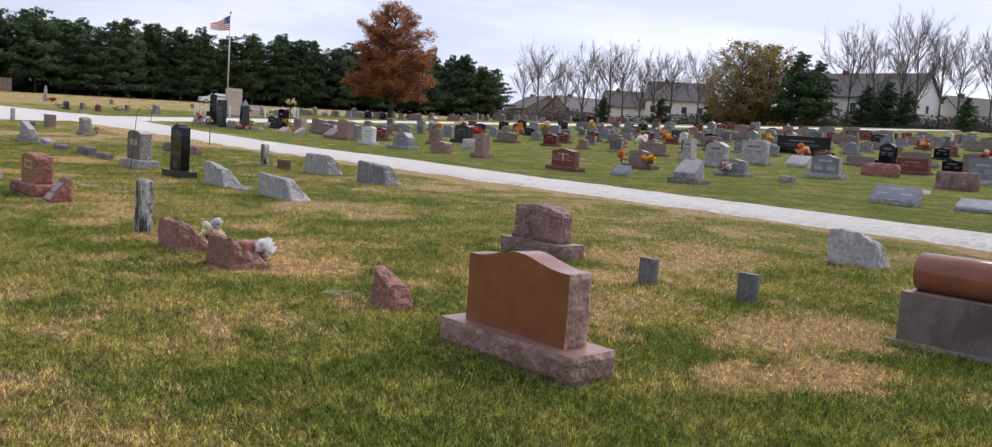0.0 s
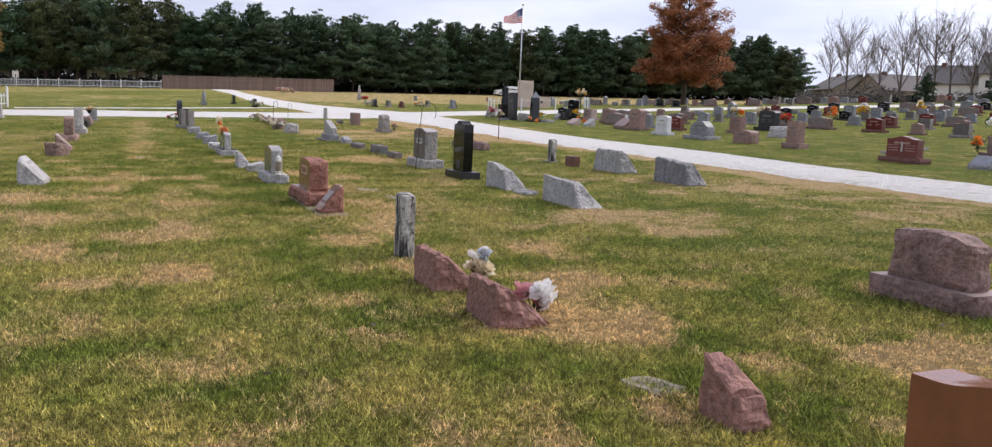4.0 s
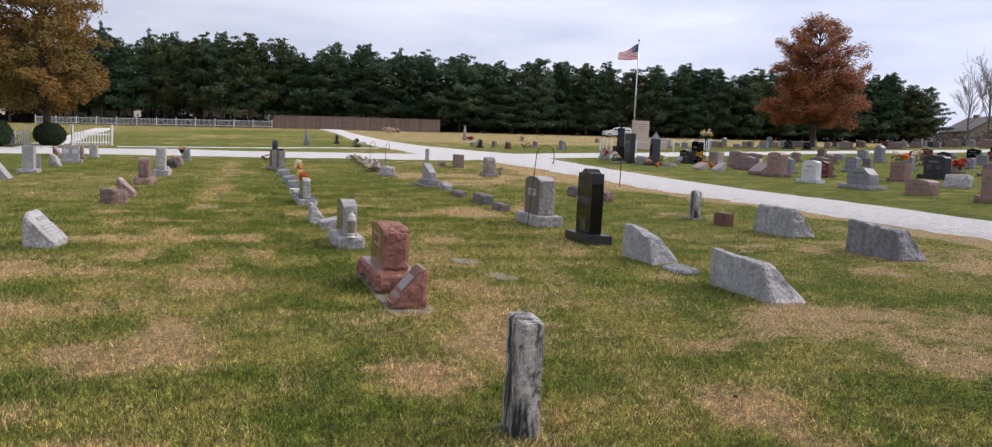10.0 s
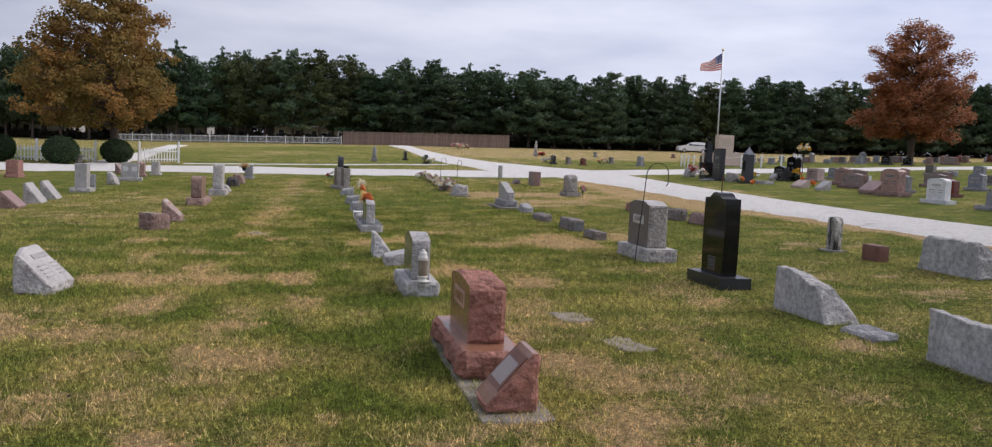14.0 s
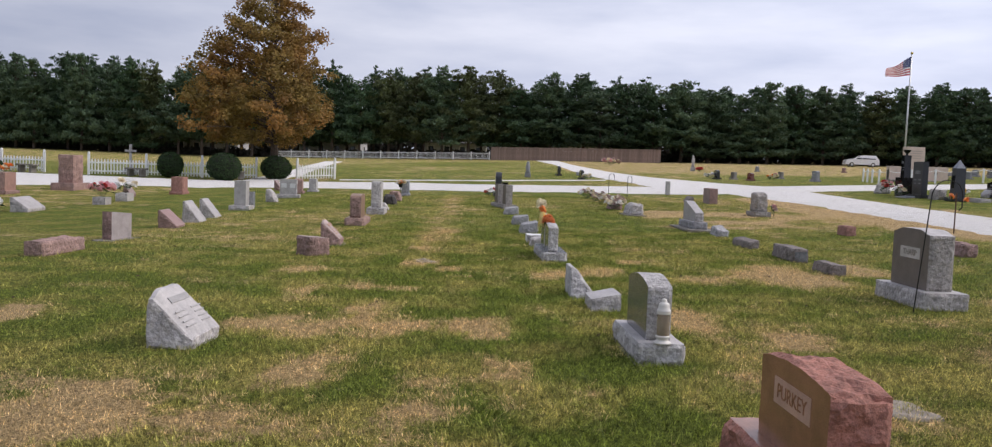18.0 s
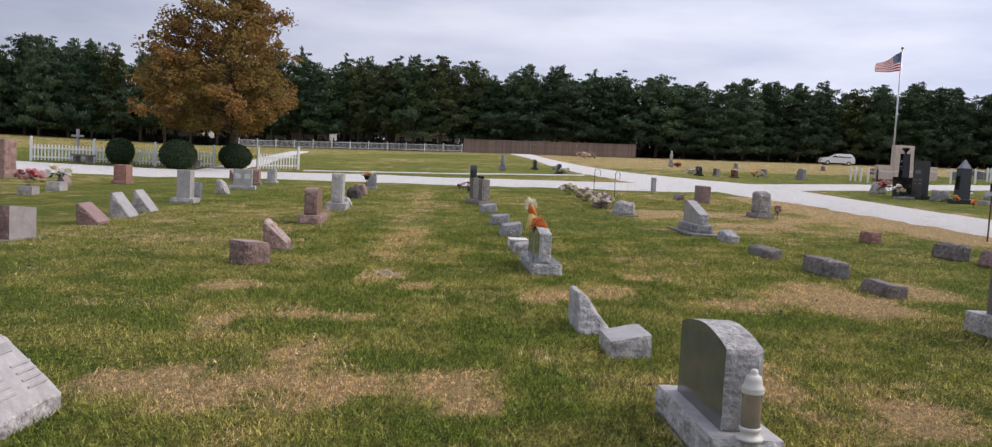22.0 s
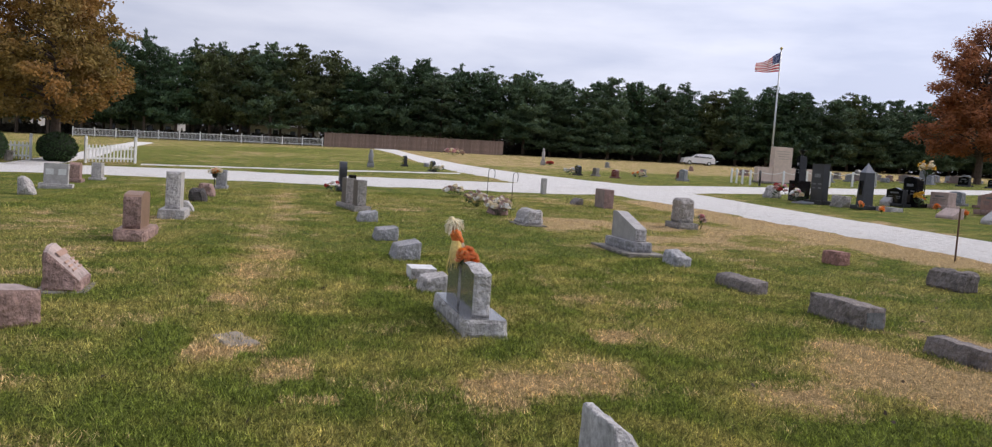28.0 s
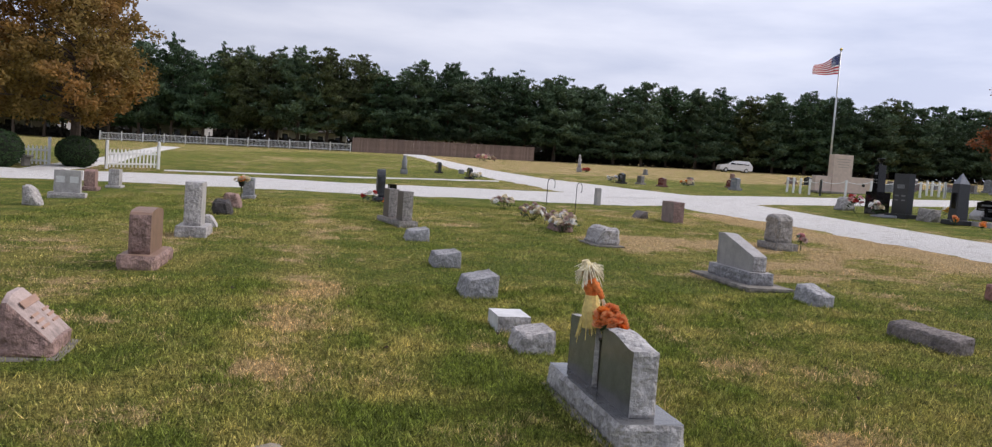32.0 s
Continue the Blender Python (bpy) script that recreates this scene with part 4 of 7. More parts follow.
slant(6.0, 30.95, "small red-brown stone block marker in the lawn", 0.42, 0.26, 0.25, td=0.95, mats=(MAROON_ROCK, MAROON_ROCK), front_rough=True, amp=0.008, name="block_marker")
slant(6.55, 27.2, "long low rough mauve grave marker near the drive", 1.1, 0.3, 0.26, td=0.8, mats=(MAUVE_ROCK, MAUVE_ROCK), front_rough=True, amp=0.02, name="rough_marker")
slant(6.35, 28.55, "low rough dusky grave marker near the drive", 0.7, 0.3, 0.28, td=0.8, mats=(DUSK_ROCK, DUSK_ROCK), front_rough=True, amp=0.02, name="rough_marker")
gravestone(5.42, 42.9, "brown granite headstone near the drive crossing", (0.8, 0.3, 0.58), None, (MAUVE, MAUVE_ROCK), rough="et", cell=0.08)
slant(4.8, 43.9, "low dusky stone beside a headstone", 0.6, 0.3, 0.22, mats=(DUSK_ROCK, DUSK_ROCK), front_rough=True, name="rough_marker", cell=0.08)
gravestone(4.84, 48.9, "narrow pale grey tablet at the drive crossing", (0.3, 0.14, 0.6), None, (PALE, PALE), rough="", name="tablet_marker")
gravestone(6.96, 22.3, "short weathered marble tablet, streaked black, near the drive", (0.28, 0.12, 0.56), None, (OLD, OLD), rough="eft", amp=0.006, cell=0.04, name="tablet_marker", top=oval, pad=(0.44, 0.3, 0.05))
slant(7.05, 21.2, "small rust-red sandstone block marker", 0.4, 0.2, 0.26, td=0.95, mats=(RUST_DARK, RUST_DARK), front_rough=True, amp=0.004, name="block_marker")

# flush slabs sunk in the lawn
for k, (fx, fy, fw, fd) in enumerate(((1.25, 16.85, 0.5, 0.34), (1.46, 15.63, 0.5, 0.32), (0.85, 5.94, 0.3, 0.22), (-2.88, 24.83, 0.42, 0.28))):
    tagged_root(part("flush_slab", block(fw, fd, 0.06, rough="eft", amp=0.012, cell=0.06, seed=k * 2.1), [SUNK] * 3), spot(fx, fy, ROW + 8 * k, 0.026 if k == 2 else 0.04), "flush weathered stone slab sunk in the lawn", "slab", "flush slabs")

# ---- left rows ----
root = slant(-4.19, 18.34, "pale grey granite slant marker with carved face", 0.64, 0.38, 0.48, mats=(PALE, PALE_ROCK), amp=0.013, tw=0.96, top=lambda u: 0.86 + 0.14 * smooth(0, 0.25, 0.5 - abs(u - 0.5)), pad=(0.7, 0.44, 0.02), turn=ROW + 174, nose=0.24)
on_slant(root, 0.38, 0.48, 0.26, 0, 0.36, 0.06, CARVED, 0.24)
for wx in (-0.16, 0.15):
    for k in (0.5, 0.6, 0.7, 0.8):
        on_slant(root, 0.38, 0.48, k, wx, 0.19, 0.014, CARVED, 0.24)
slant(-4.8, 25.3, "squat pink granite block marker with a rough face", 0.4, 0.4, 0.34, td=0.96, mats=(PINK_TOP, PINK_ROCK), amp=0.014, name="block_marker", nose=0.92, turn=ROW + 222)
root = slant(-4.9, 27.17, "pink granite slant marker with a carved pale face", 0.6, 0.36, 0.44, mats=(PINK_TOP, PINK_ROCK), amp=0.013, tw=0.92, top=lambda u: 0.88 + 0.12 * smooth(0, 0.3, 0.5 - abs(u - 0.5)), pad=(0.72, 0.5, 0.03), turn=ROW + 182, nose=0.28)
on_slant(root, 0.36, 0.44, 0.26, 0, 0.4, 0.06, PANEL_RUST, 0.28)
for wx in (-0.14, 0.14):
    for k in (0.5, 0.62, 0.74):
        on_slant(root, 0.36, 0.44, k, wx, 0.17, 0.022, PANEL_RUST, 0.28)
gravestone(-5.38, 32.05, "brown granite headstone with oval top on a rock-faced base", (0.9, 0.26, 0.56), (1.2, 0.46, 0.2), (PINK_BROWN, PINK_ROCK), rough="e", amp=0.014, top=oval, turn=ROW + 180, base_amp=0.018)
gravestone(-5.55, 35.8, "tall pale granite tablet on a stepped base", (0.6, 0.28, 0.74), (0.95, 0.5, 0.2), (PALE, PALE_ROCK), rough="e", base_rough="ef", turn=ROW + 180)
slant(-5.55, 37.4, "small grey granite block marker in the lawn", 0.34, 0.26, 0.24, mats=(PALE, PALE_ROCK), front_rough=True, name="block_marker", cell=0.08, turn=ROW + 180)
slant(-5.85, 40.3, "low dark rough rock grave marker", 0.6, 0.4, 0.33, td=0.7, mats=(CHAR_ROCK, CHAR_ROCK), front_rough=True, amp=0.03, name="rough_marker", cell=0.07, turn=ROW + 180)
slant(-5.95, 42.2, "low pink rough rock grave marker", 0.6, 0.4, 0.36, td=0.7, mats=(PINK_ROCK, PINK_ROCK), front_rough=True, amp=0.02, name="rough_marker", cell=0.07, turn=ROW + 180)
gravestone(-6.1, 45.6, "small grey headstone with a flower pot in front", (0.5, 0.3, 0.48), (0.7, 0.4, 0.12), (BLUE, BLUE_ROCK), rough="e", cell=0.1)
slant(-9.3, 30.45, "pink granite slant marker in the lawn", 0.64, 0.42, 0.42, mats=(PINK, PINK_ROCK), cell=0.06, turn=ROW + 180, nose=0.2)
slant(-9.45, 32.2, "pale grey slant marker, one of a pair", 0.62, 0.42, 0.53, mats=(PALE, PALE_ROCK), cell=0.06, group="pale slant pair", turn=ROW + 180, nose=0.1)
slant(-9.6, 33.7, "pale grey slant marker, one of a pair", 0.6, 0.42, 0.51, mats=(PALE, PALE_ROCK), cell=0.06, group="pale slant pair", turn=ROW + 180, nose=0.1)
gravestone(-9.8, 36.8, "tall pale granite tablet on a wide base", (0.43, 0.34, 0.74), (0.68, 0.6, 0.15), (PALE, PALE_ROCK), rough="", base_rough="e", cell=0.1)
gravestone(-9.9, 38.0, "small narrow grey tablet beside a wide base", (0.26, 0.2, 0.5), None, (BLUE, BLUE_ROCK), rough="e", cell=0.1, name="tablet_marker")
slant(-10.1, 41.0, "leaning rough grey rock marker", 0.4, 0.42, 0.44, td=0.4, mats=(PALE_ROCK, PALE_ROCK), front_rough=True, cell=0.09, amp=0.03, name="rough_marker", turn=ROW + 180)
root = gravestone(-10.2, 43.4, "pale grey headstone with two windows carved, on a base", (0.62, 0.26, 0.56), (0.86, 0.44, 0.15), (PALE, PALE_ROCK), rough="e", cell=0.1, turn=ROW + 95)
for wx in (-0.16, 0.16):
    part("carved_panel", box(wx - 0.1, 0.128, 0.4, wx + 0.1, 0.134, 0.56), MARBLE, root, "pale carved panel")
gravestone(-10.6, 46.4, "narrow pink headstone on a base", (0.36, 0.3, 0.5), (0.56, 0.44, 0.13), (PINK, PINK_ROCK), rough="e", cell=0.1, top=oval)
gravestone(-10.4, 48.0, "grey headstone near the cross drive", (0.46, 0.3, 0.48), (0.62, 0.44, 0.1), (PALE, PALE_ROCK), rough="e", cell=0.1)
gravestone(-15.0, 45.0, "red granite block headstone on a base", (0.66, 0.44, 0.56), (0.82, 0.54, 0.14), (MAROON_ROCK, MAROON_ROCK), rough="e", cell=0.12)
slant(-12.2, 49.0, "small weathered pink slant marker", 0.57, 0.26, 0.46, td=0.45, mats=(MAUVE, MAUVE_ROCK), cell=0.1, turn=ROW + 180)
gravestone(-9.2, 27.6, "thick mauve granite headstone with a worn pale face", (0.62, 0.2, 0.54), None, (MAUVE_PALE, MAUVE_ROCK), rough="e", cell=0.06, top=lambda u: 0.9 + 0.1 * u, turn=ROW + 165, pad=(0.95, 0.4, 0.03))
slant(-9.1, 25.2, "long low rough pink rock marker", 1.1, 0.38, 0.25, td=0.94, mats=(PINK_ROCK, PINK_ROCK), front_rough=True, amp=0.013, name="rough_marker", turn=ROW + 170)
root = gravestone(-8.75, 21.2, "flat pale grey ledger stone with worn writing", (0.68, 0.5, 0.15), None, (PALE, PALE_ROCK), rough="e", amp=0.006, name="flat_marker")
for wx, wy, ww, wd in ((-0.12, 0.08, 0.3, 0.1), (0.14, -0.02, 0.2, 0.08), (-0.1, -0.12, 0.22, 0.05)):
    part("writing", box(wx - ww / 2, wy - wd / 2, 0.148, wx + ww / 2, wy + wd / 2, 0.156), SLATE, root)
gravestone(-15.6, 29.6, "broad grey headstone with curved top on a base", (1.3, 0.3, 0.5), (1.8, 0.5, 0.22), (PALE, PALE_ROCK), top=serp, rough="e", cell=0.1)
gravestone(-20.2, 37.6, "small pale grey headstone in the lawn", (0.8, 0.4, 0.56), None, (PALE, PALE_ROCK), rough="e", cell=0.12)
gravestone(-19.6, 45.4, "tall pink granite monument on a rock base", (0.94, 0.6, 1.12), (1.5, 0.9, 0.3), (PINK, PINK_ROCK), rough="ef", amp=0.02, cell=0.12)
gravestone(-20.1, 41.8, "pink granite headstone with orange flowers on top", (0.8, 0.4, 0.66), (1.0, 0.6, 0.14), (PINK, PINK_ROCK), rough="e", cell=0.12)
slant(-15.4, 35.2, "pale grey slant marker with white flowers beside it", 1.03, 0.5, 0.42, nose=0.3, mats=(PALE, PALE_ROCK), cell=0.1, turn=ROW + 180)
gravestone(-14.85, 38.4, "low grey stone block holding flowers", (0.5, 0.4, 0.26), None, (PALE, PALE_ROCK), rough="e", cell=0.12)
gravestone(-15.0, 40.3, "low grey flower block beside another", (0.6, 0.4, 0.3), None, (PALE, PALE_ROCK), rough="e", cell=0.12)
slant(-15.9, 42.6, "small mauve granite slant marker in the lawn", 0.57, 0.26, 0.5, td=0.45, mats=(MAUVE, MAUVE_ROCK), cell=0.1, turn=ROW + 180)
gravestone(-30.2, 49.6, "tall grey marker stone by the drive", (0.7, 0.5, 1.0), (1.0, 0.8, 0.4), (PALE, PALE_ROCK), rough="", base_rough="e", cell=0.15)

# ---- flowers and small decorations ----
PETAL = {
    "white": leafy("white_petals", (0.92, 0.91, 0.89), (0.96, 0.95, 0.94), 0.6, 0.5), "pink": leafy("pink_petals", (0.74, 0.32, 0.36), (0.85, 0.6, 0.6), 0.6, 0.4),
    "orange": leafy("orange_petals", (0.9, 0.22, 0.03), (0.95, 0.42, 0.1)), "yellow": leafy("yellow_petals", (0.7, 0.42, 0.03), (0.8, 0.55, 0.1)),
    "red": leafy("red_petals", (0.5, 0.03, 0.03), (0.65, 0.1, 0.09)), "blue": leafy("pale_blue_petals", (0.66, 0.72, 0.86), (0.84, 0.88, 0.93), 0.6, 0.45),
    "peach": leafy("peach_petals", (0.8, 0.28, 0.1), (0.85, 0.45, 0.22)), "faded": leafy("faded_pink_petals", (0.4, 0.27, 0.24), (0.55, 0.42, 0.38), 0.7, 0.3), "grey": leafy("grey_petals", (0.25, 0.24, 0.23), (0.45, 0.43, 0.42), 0.7, 0.3),
    "cream": leafy("cream_petals", (0.78, 0.66, 0.46), (0.88, 0.8, 0.64), 0.6, 0.4),
}
STEM = leafy("plastic_stems", (0.02, 0.05, 0.02), (0.05, 0.09, 0.035))
BLOSSOMS = {}


def blossom_mesh(colour):
    """A full double flower: rings of cupped petals closing over one another."""
    if colour not in BLOSSOMS:
        rnd = random.Random(len(BLOSSOMS))
        bm = bmesh.new()
        for ring, count, tilt in ((1.0, 7, 0.1), (0.9, 7, 0.55), (0.75, 6, 0.95), (0.55, 5, 1.3)):
            for n in range(count):
                a = 2 * math.pi * (n + rnd.random() * 0.5) / count
                out, side, up = Vector((math.cos(a), math.sin(a), 0)), Vector((-math.sin(a), math.cos(a), 0)), Vector((0, 0, 1))
                way = (out * math.cos(tilt) + up * math.sin(tilt)) * ring
                lift = (up * math.cos(tilt) - out * math.sin(tilt)) * 0.16 * ring
                c = [bm.verts.new(p) for p in (out * 0.04, way * 0.5 + side * 0.38 * ring - lift, way * 0.92 + side * 0.3 * ring, way * 1.05 + lift * 0.4, way * 0.92 - side * 0.3 * ring, way * 0.5 - side * 0.38 * ring - lift)]
                bm.faces.new((c[0], c[1], c[2], c[3]))
                bm.faces.new((c[0], c[3], c[4], c[5]))
        me = bpy.data.meshes.new("blossom")
        bm.to_mesh(me)
        bm.free()
        me.materials.append(PETAL[colour])
        BLOSSOMS[colour] = me
    return BLOSSOMS[colour]


def bouquet(x, y, z, label, colours, count, radius, size, tall, seed=1, name="flower_bunch", leaves=14, holder=None, holder_label=""):
    """Artificial flowers: blossoms on stems, in a loose round bunch standing at z."""
    rnd = random.Random(seed)
    root = thing(name, pose(x, y, z, 0, 0, rnd.uniform(0, 360)), label, "flowers")
    bm = bmesh.new()
    for n in range(count):
        a, r = rnd.uniform(0, 2 * math.pi), radius * math.sqrt(rnd.random())
        p = Vector((r * math.cos(a), r * math.sin(a), tall * (0.5 + 0.5 * rnd.random() * math.sqrt(max(0.0, 1 - (r / radius) ** 2)))))
        tube([(0.15 * p.x, 0.15 * p.y, 0), (0.5 * p.x, 0.5 * p.y, p.z * 0.55), p], 0.003, 4, bm, False)
        s = size * rnd.uniform(0.75, 1.2)
        m = pose(*p, rnd.uniform(-50, 50), rnd.uniform(-50, 50), rnd.uniform(0, 360)) @ Matrix.Diagonal((s, s, s, 1))
        part("blossom", blossom_mesh(rnd.choice(colours)), None, root, "", m)
    for n in range(leaves):
        a, r = rnd.uniform(0, 2 * math.pi), radius * rnd.uniform(0.4, 1.15)
        p = Vector((r * math.cos(a), r * math.sin(a), tall * rnd.uniform(0.25, 0.8)))
        q = Vector((rnd.uniform(-1, 1), rnd.uniform(-1, 1), rnd.uniform(-0.4, 0.8))).normalized() * size
        w = q.orthogonal().normalized() * size * 0.3
        bm.faces.new([bm.verts.new(v) for v in (p - q, p + w, p + q, p - w)])
    part("foliage", bm, STEM, root, "green plastic stems and leaves")
    if holder:
        part("vase", holder, DARK_METAL, root, holder_label)
    return root


def gz(x, y, up=0.0):
    return x, y, ground_z(x, y) + up


def posy(x, y, label, heads, name="flower_bunch"):
    """Artificial flower heads set one by one: (colour, dx, dy, height, size), each on a stem."""
    root = thing(name, pose(*gz(x, y)), label, "flowers")
    rnd = random.Random(len(heads))
    bm = bmesh.new()
    for colour, dx, dy, dz, size in heads:
        dz, size = 0.72 * dz + 0.02, 1.35 * size
        tube([(0.3 * dx, 0.3 * dy, 0), (dx, dy, dz)], 0.004, 4, bm, False)
        m = pose(dx, dy, dz, rnd.uniform(-60, 60), rnd.uniform(-60, 60), rnd.uniform(0, 360)) @ Matrix.Diagonal((size, size, size, 1))
        part("blossom", blossom_mesh(colour), None, root, "", m)
    for n in range(7):
        a = rnd.uniform(0, 6.3)
        p, q = Vector((0.06 * math.cos(a), 0.06 * math.sin(a), rnd.uniform(0.03, 0.14))), Vector((math.cos(a), math.sin(a), 0.6)) * 0.045
        bm.faces.new([bm.verts.new(v) for v in (p - q, p + q.orthogonal() * 0.3, p + q, p - q.orthogonal() * 0.3)])
    part("foliage", bm, STEM, root, "green plastic stems and leaves")
    return root


posy(0.82, 7.66, "pale pink and white artificial flowers behind a rough stone", [("pink", -0.08, 0.1, 0.13, 0.06), ("pink", -0.02, 0.14, 0.17, 0.055), ("pink", -0.05, 0.06, 0.2, 0.06), ("pink", -0.1, 0.12, 0.22, 0.045), ("white", 0.05, -0.02, 0.2, 0.085), ("white", 0.08, -0.08, 0.13, 0.075), ("white", 0.0, -0.06, 0.24, 0.06), ("white", 0.08, 0.02, 0.26, 0.055), ("pink", 0.0, 0.03, 0.1, 0.06)])
posy(0.74, 8.76, "cream roses below pale blue and white artificial flowers", [("cream", 0.0, 0.0, 0.1, 0.07), ("cream", -0.05, 0.05, 0.17, 0.07), ("cream", 0.04, -0.04, 0.18, 0.065), ("cream", -0.03, -0.03, 0.22, 0.06), ("white", -0.04, 0.06, 0.3, 0.035), ("white", -0.06, 0.08, 0.33, 0.03), ("blue", 0.02, 0.0, 0.29, 0.04), ("blue", 0.04, -0.02, 0.34, 0.038), ("blue", 0.0, -0.01, 0.38, 0.035), ("white", 0.03, -0.03, 0.41, 0.03), ("blue", 0.05, -0.05, 0.37, 0.032)])
bouquet(*gz(-0.91, 25.68, 0.48), "orange artificial flowers in the vase between two dies", ["orange", "peach", "peach"], 40, 0.085, 0.05, 0.24, 5, leaves=3)
bouquet(*gz(-2.15, 43.6), "orange artificial flowers before a black headstone", ["orange", "orange", "red"], 10, 0.25, 0.1, 0.3, 6)
bouquet(*gz(-2.7, 45.8), "red and white artificial flowers before a grey headstone", ["red", "white"], 8, 0.25, 0.09, 0.35, 7)
bouquet(*gz(-6.2, 44.9, 0.42), "cream and orange flowers in a pot on a stand", ["cream", "orange"], 9, 0.2, 0.1, 0.25, 8, holder=turned([(0.012, -0.42), (0.012, -0.06), (0.06, -0.05), (0.09, 0.08)], 12), holder_label="dark pot on a thin stand")
for k, (fx, fy, n) in enumerate(((1.62, 39.4, 34), (1.5, 38.6, 22), (1.32, 41.4, 38), (1.1, 45.0, 24))):
    bouquet(*gz(fx, fy), "bleached white and pale pink flowers crowded round a low grave", ["white", "cream", "white", "faded", "faded", "cream"], n, 0.32, 0.08, 0.42, 20 + k, leaves=16)
slant(1.55, 39.15, "low mauve rough marker among bleached flowers", 0.9, 0.34, 0.24, td=0.7, mats=(MAUVE_ROCK, MAUVE_ROCK), front_rough=True, amp=0.02, name="rough_marker")
bouquet(*gz(5.95, 36.65), "pink flowers beside a weathered headstone", ["pink", "faded"], 6, 0.1, 0.07, 0.4, 31)
bouquet(*gz(-20.1, 41.8, 0.78), "orange and cream flowers on top of a headstone", ["orange", "cream"], 9, 0.25, 0.12, 0.28, 32)
bouquet(*gz(-16.1, 34.6), "white flowers beside a slant marker", ["white"], 9, 0.25, 0.14, 0.5, 33, leaves=20)
bouquet(*gz(-14.85, 38.4, 0.24), "dark red flowers in a low stone block", ["red", "pink"], 14, 0.35, 0.13, 0.5, 34)
bouquet(*gz(-15.0, 40.3, 0.28), "white flowers in a low stone block", ["white", "cream"], 14, 0.35, 0.13, 0.45, 35)
bouquet(*gz(-18.6, 36.6), "bright yellow flowers lying in the lawn", ["yellow"], 9, 0.2, 0.13, 0.25, 36)


def straw_doll():
    """A small straw doll, one mesh."""
    rnd = random.Random(8)
    bm = bmesh.new()

    def add(slot, fn):
        old = set(bm.faces)
        fn()
        for f in bm.faces:
            if f not in old:
                f.material_index = slot

    add(0, lambda: tube([(0, 0, 0.0), (0.0, 0, 0.1), (-0.01, 0, 0.2)], [0.06, 0.056, 0.034], 12, bm))
    add(1, lambda: tube([(-0.01, 0, 0.19), (-0.01, 0, 0.25), (-0.005, 0, 0.29)], [0.036, 0.05, 0.026], 12, bm))
    add(2, lambda: tube([(-0.005, 0, 0.28), (0, 0, 0.31), (0, 0, 0.345), (0, 0, 0.365)], [0.022, 0.042, 0.042, 0.02], 12, bm))
    add(3, lambda: tube([(0.01, 0, 0.35), (0.012, 0, 0.362), (0.015, 0, 0.366), (0.02, 0, 0.4)], [0.04, 0.044, 0.034, 0.02], 9, bm))
    for s in (-1, 1):
        add(1, lambda: tube([(-0.01, 0.04 * s, 0.27), (-0.03, 0.075 * s, 0.22), (-0.05, 0.06 * s, 0.18)], [0.02, 0.02, 0.016], 8, bm))
    for n in range(150):
        a = rnd.uniform(0, 2 * math.pi)
        kind = n % 5 if n % 5 < 3 else 1
        if kind == 0:
            p, q = Vector((0.06 * math.cos(a), 0.06 * math.sin(a), 0.06)), Vector((0.1 * math.cos(a), 0.1 * math.sin(a), rnd.uniform(-0.09, -0.02)))
        elif kind == 1:
            p, q = Vector((0.035 * math.cos(a), 0.035 * math.sin(a), rnd.uniform(0.34, 0.38))), Vector((0.085 * math.cos(a), 0.085 * math.sin(a), rnd.uniform(0.24, 0.37)))
        else:
            s = rnd.choice((-1, 1))
            p, q = Vector((-0.05, 0.06 * s, 0.18)), Vector((-0.06 + rnd.uniform(-0.02, 0.02), 0.06 * s + rnd.uniform(-0.02, 0.02), rnd.uniform(0.11, 0.14)))
        add(4 if kind else 0, lambda: tube([p, q], [0.005, 0.002], 4, bm, False))
    ob = part("straw_doll", bm, [plain("ochre_cloth", (0.8, 0.6, 0.22), 0.9, 0, 0.3, 30), plain("rust_cloth", (0.72, 0.2, 0.05), 0.9, 0, 0.3, 40), plain("cream_cloth", (0.6, 0.46, 0.3), 0.9), plain("straw_hat", (0.78, 0.64, 0.38), 0.9, 0, 0.3, 40), plain("white_raffia", (0.82, 0.74, 0.55), 0.9, 0, 0.2, 40)])
    return tagged_root(ob, pose(-0.99, 25.8, ground_z(-0.99, 25.8) + 0.57, 0, 8, 185) @ Matrix.Diagonal((1.12, 1.12, 1.1, 1)), "small straw scarecrow doll in rust and ochre cloth", "doll")


straw_doll()


def hook(x, y, h, reach, turn, label, thick=0.007, material=DARK_METAL, lean=0.0):
    pts = [(lean * (1 - z / h), 0, z) for z in (-0.1, 0, h * 0.4, h - reach / 2)] + [(reach / 2 - reach / 2 * math.cos(a), 0, h - reach / 2 + reach / 2 * math.sin(a)) for a in (0.4, 0.8, 1.2, 1.57, 2.0, 2.4, 2.8, 3.14)] + [(reach, 0, h - reach), (reach - 0.03, 0, h - reach - 0.03)]
    ob = part("shepherd_hook", tube(pts, thick, 7), material, flat=False)
    return tagged_root(ob, spot(x, y, turn), label, "garden hook", "hooks")


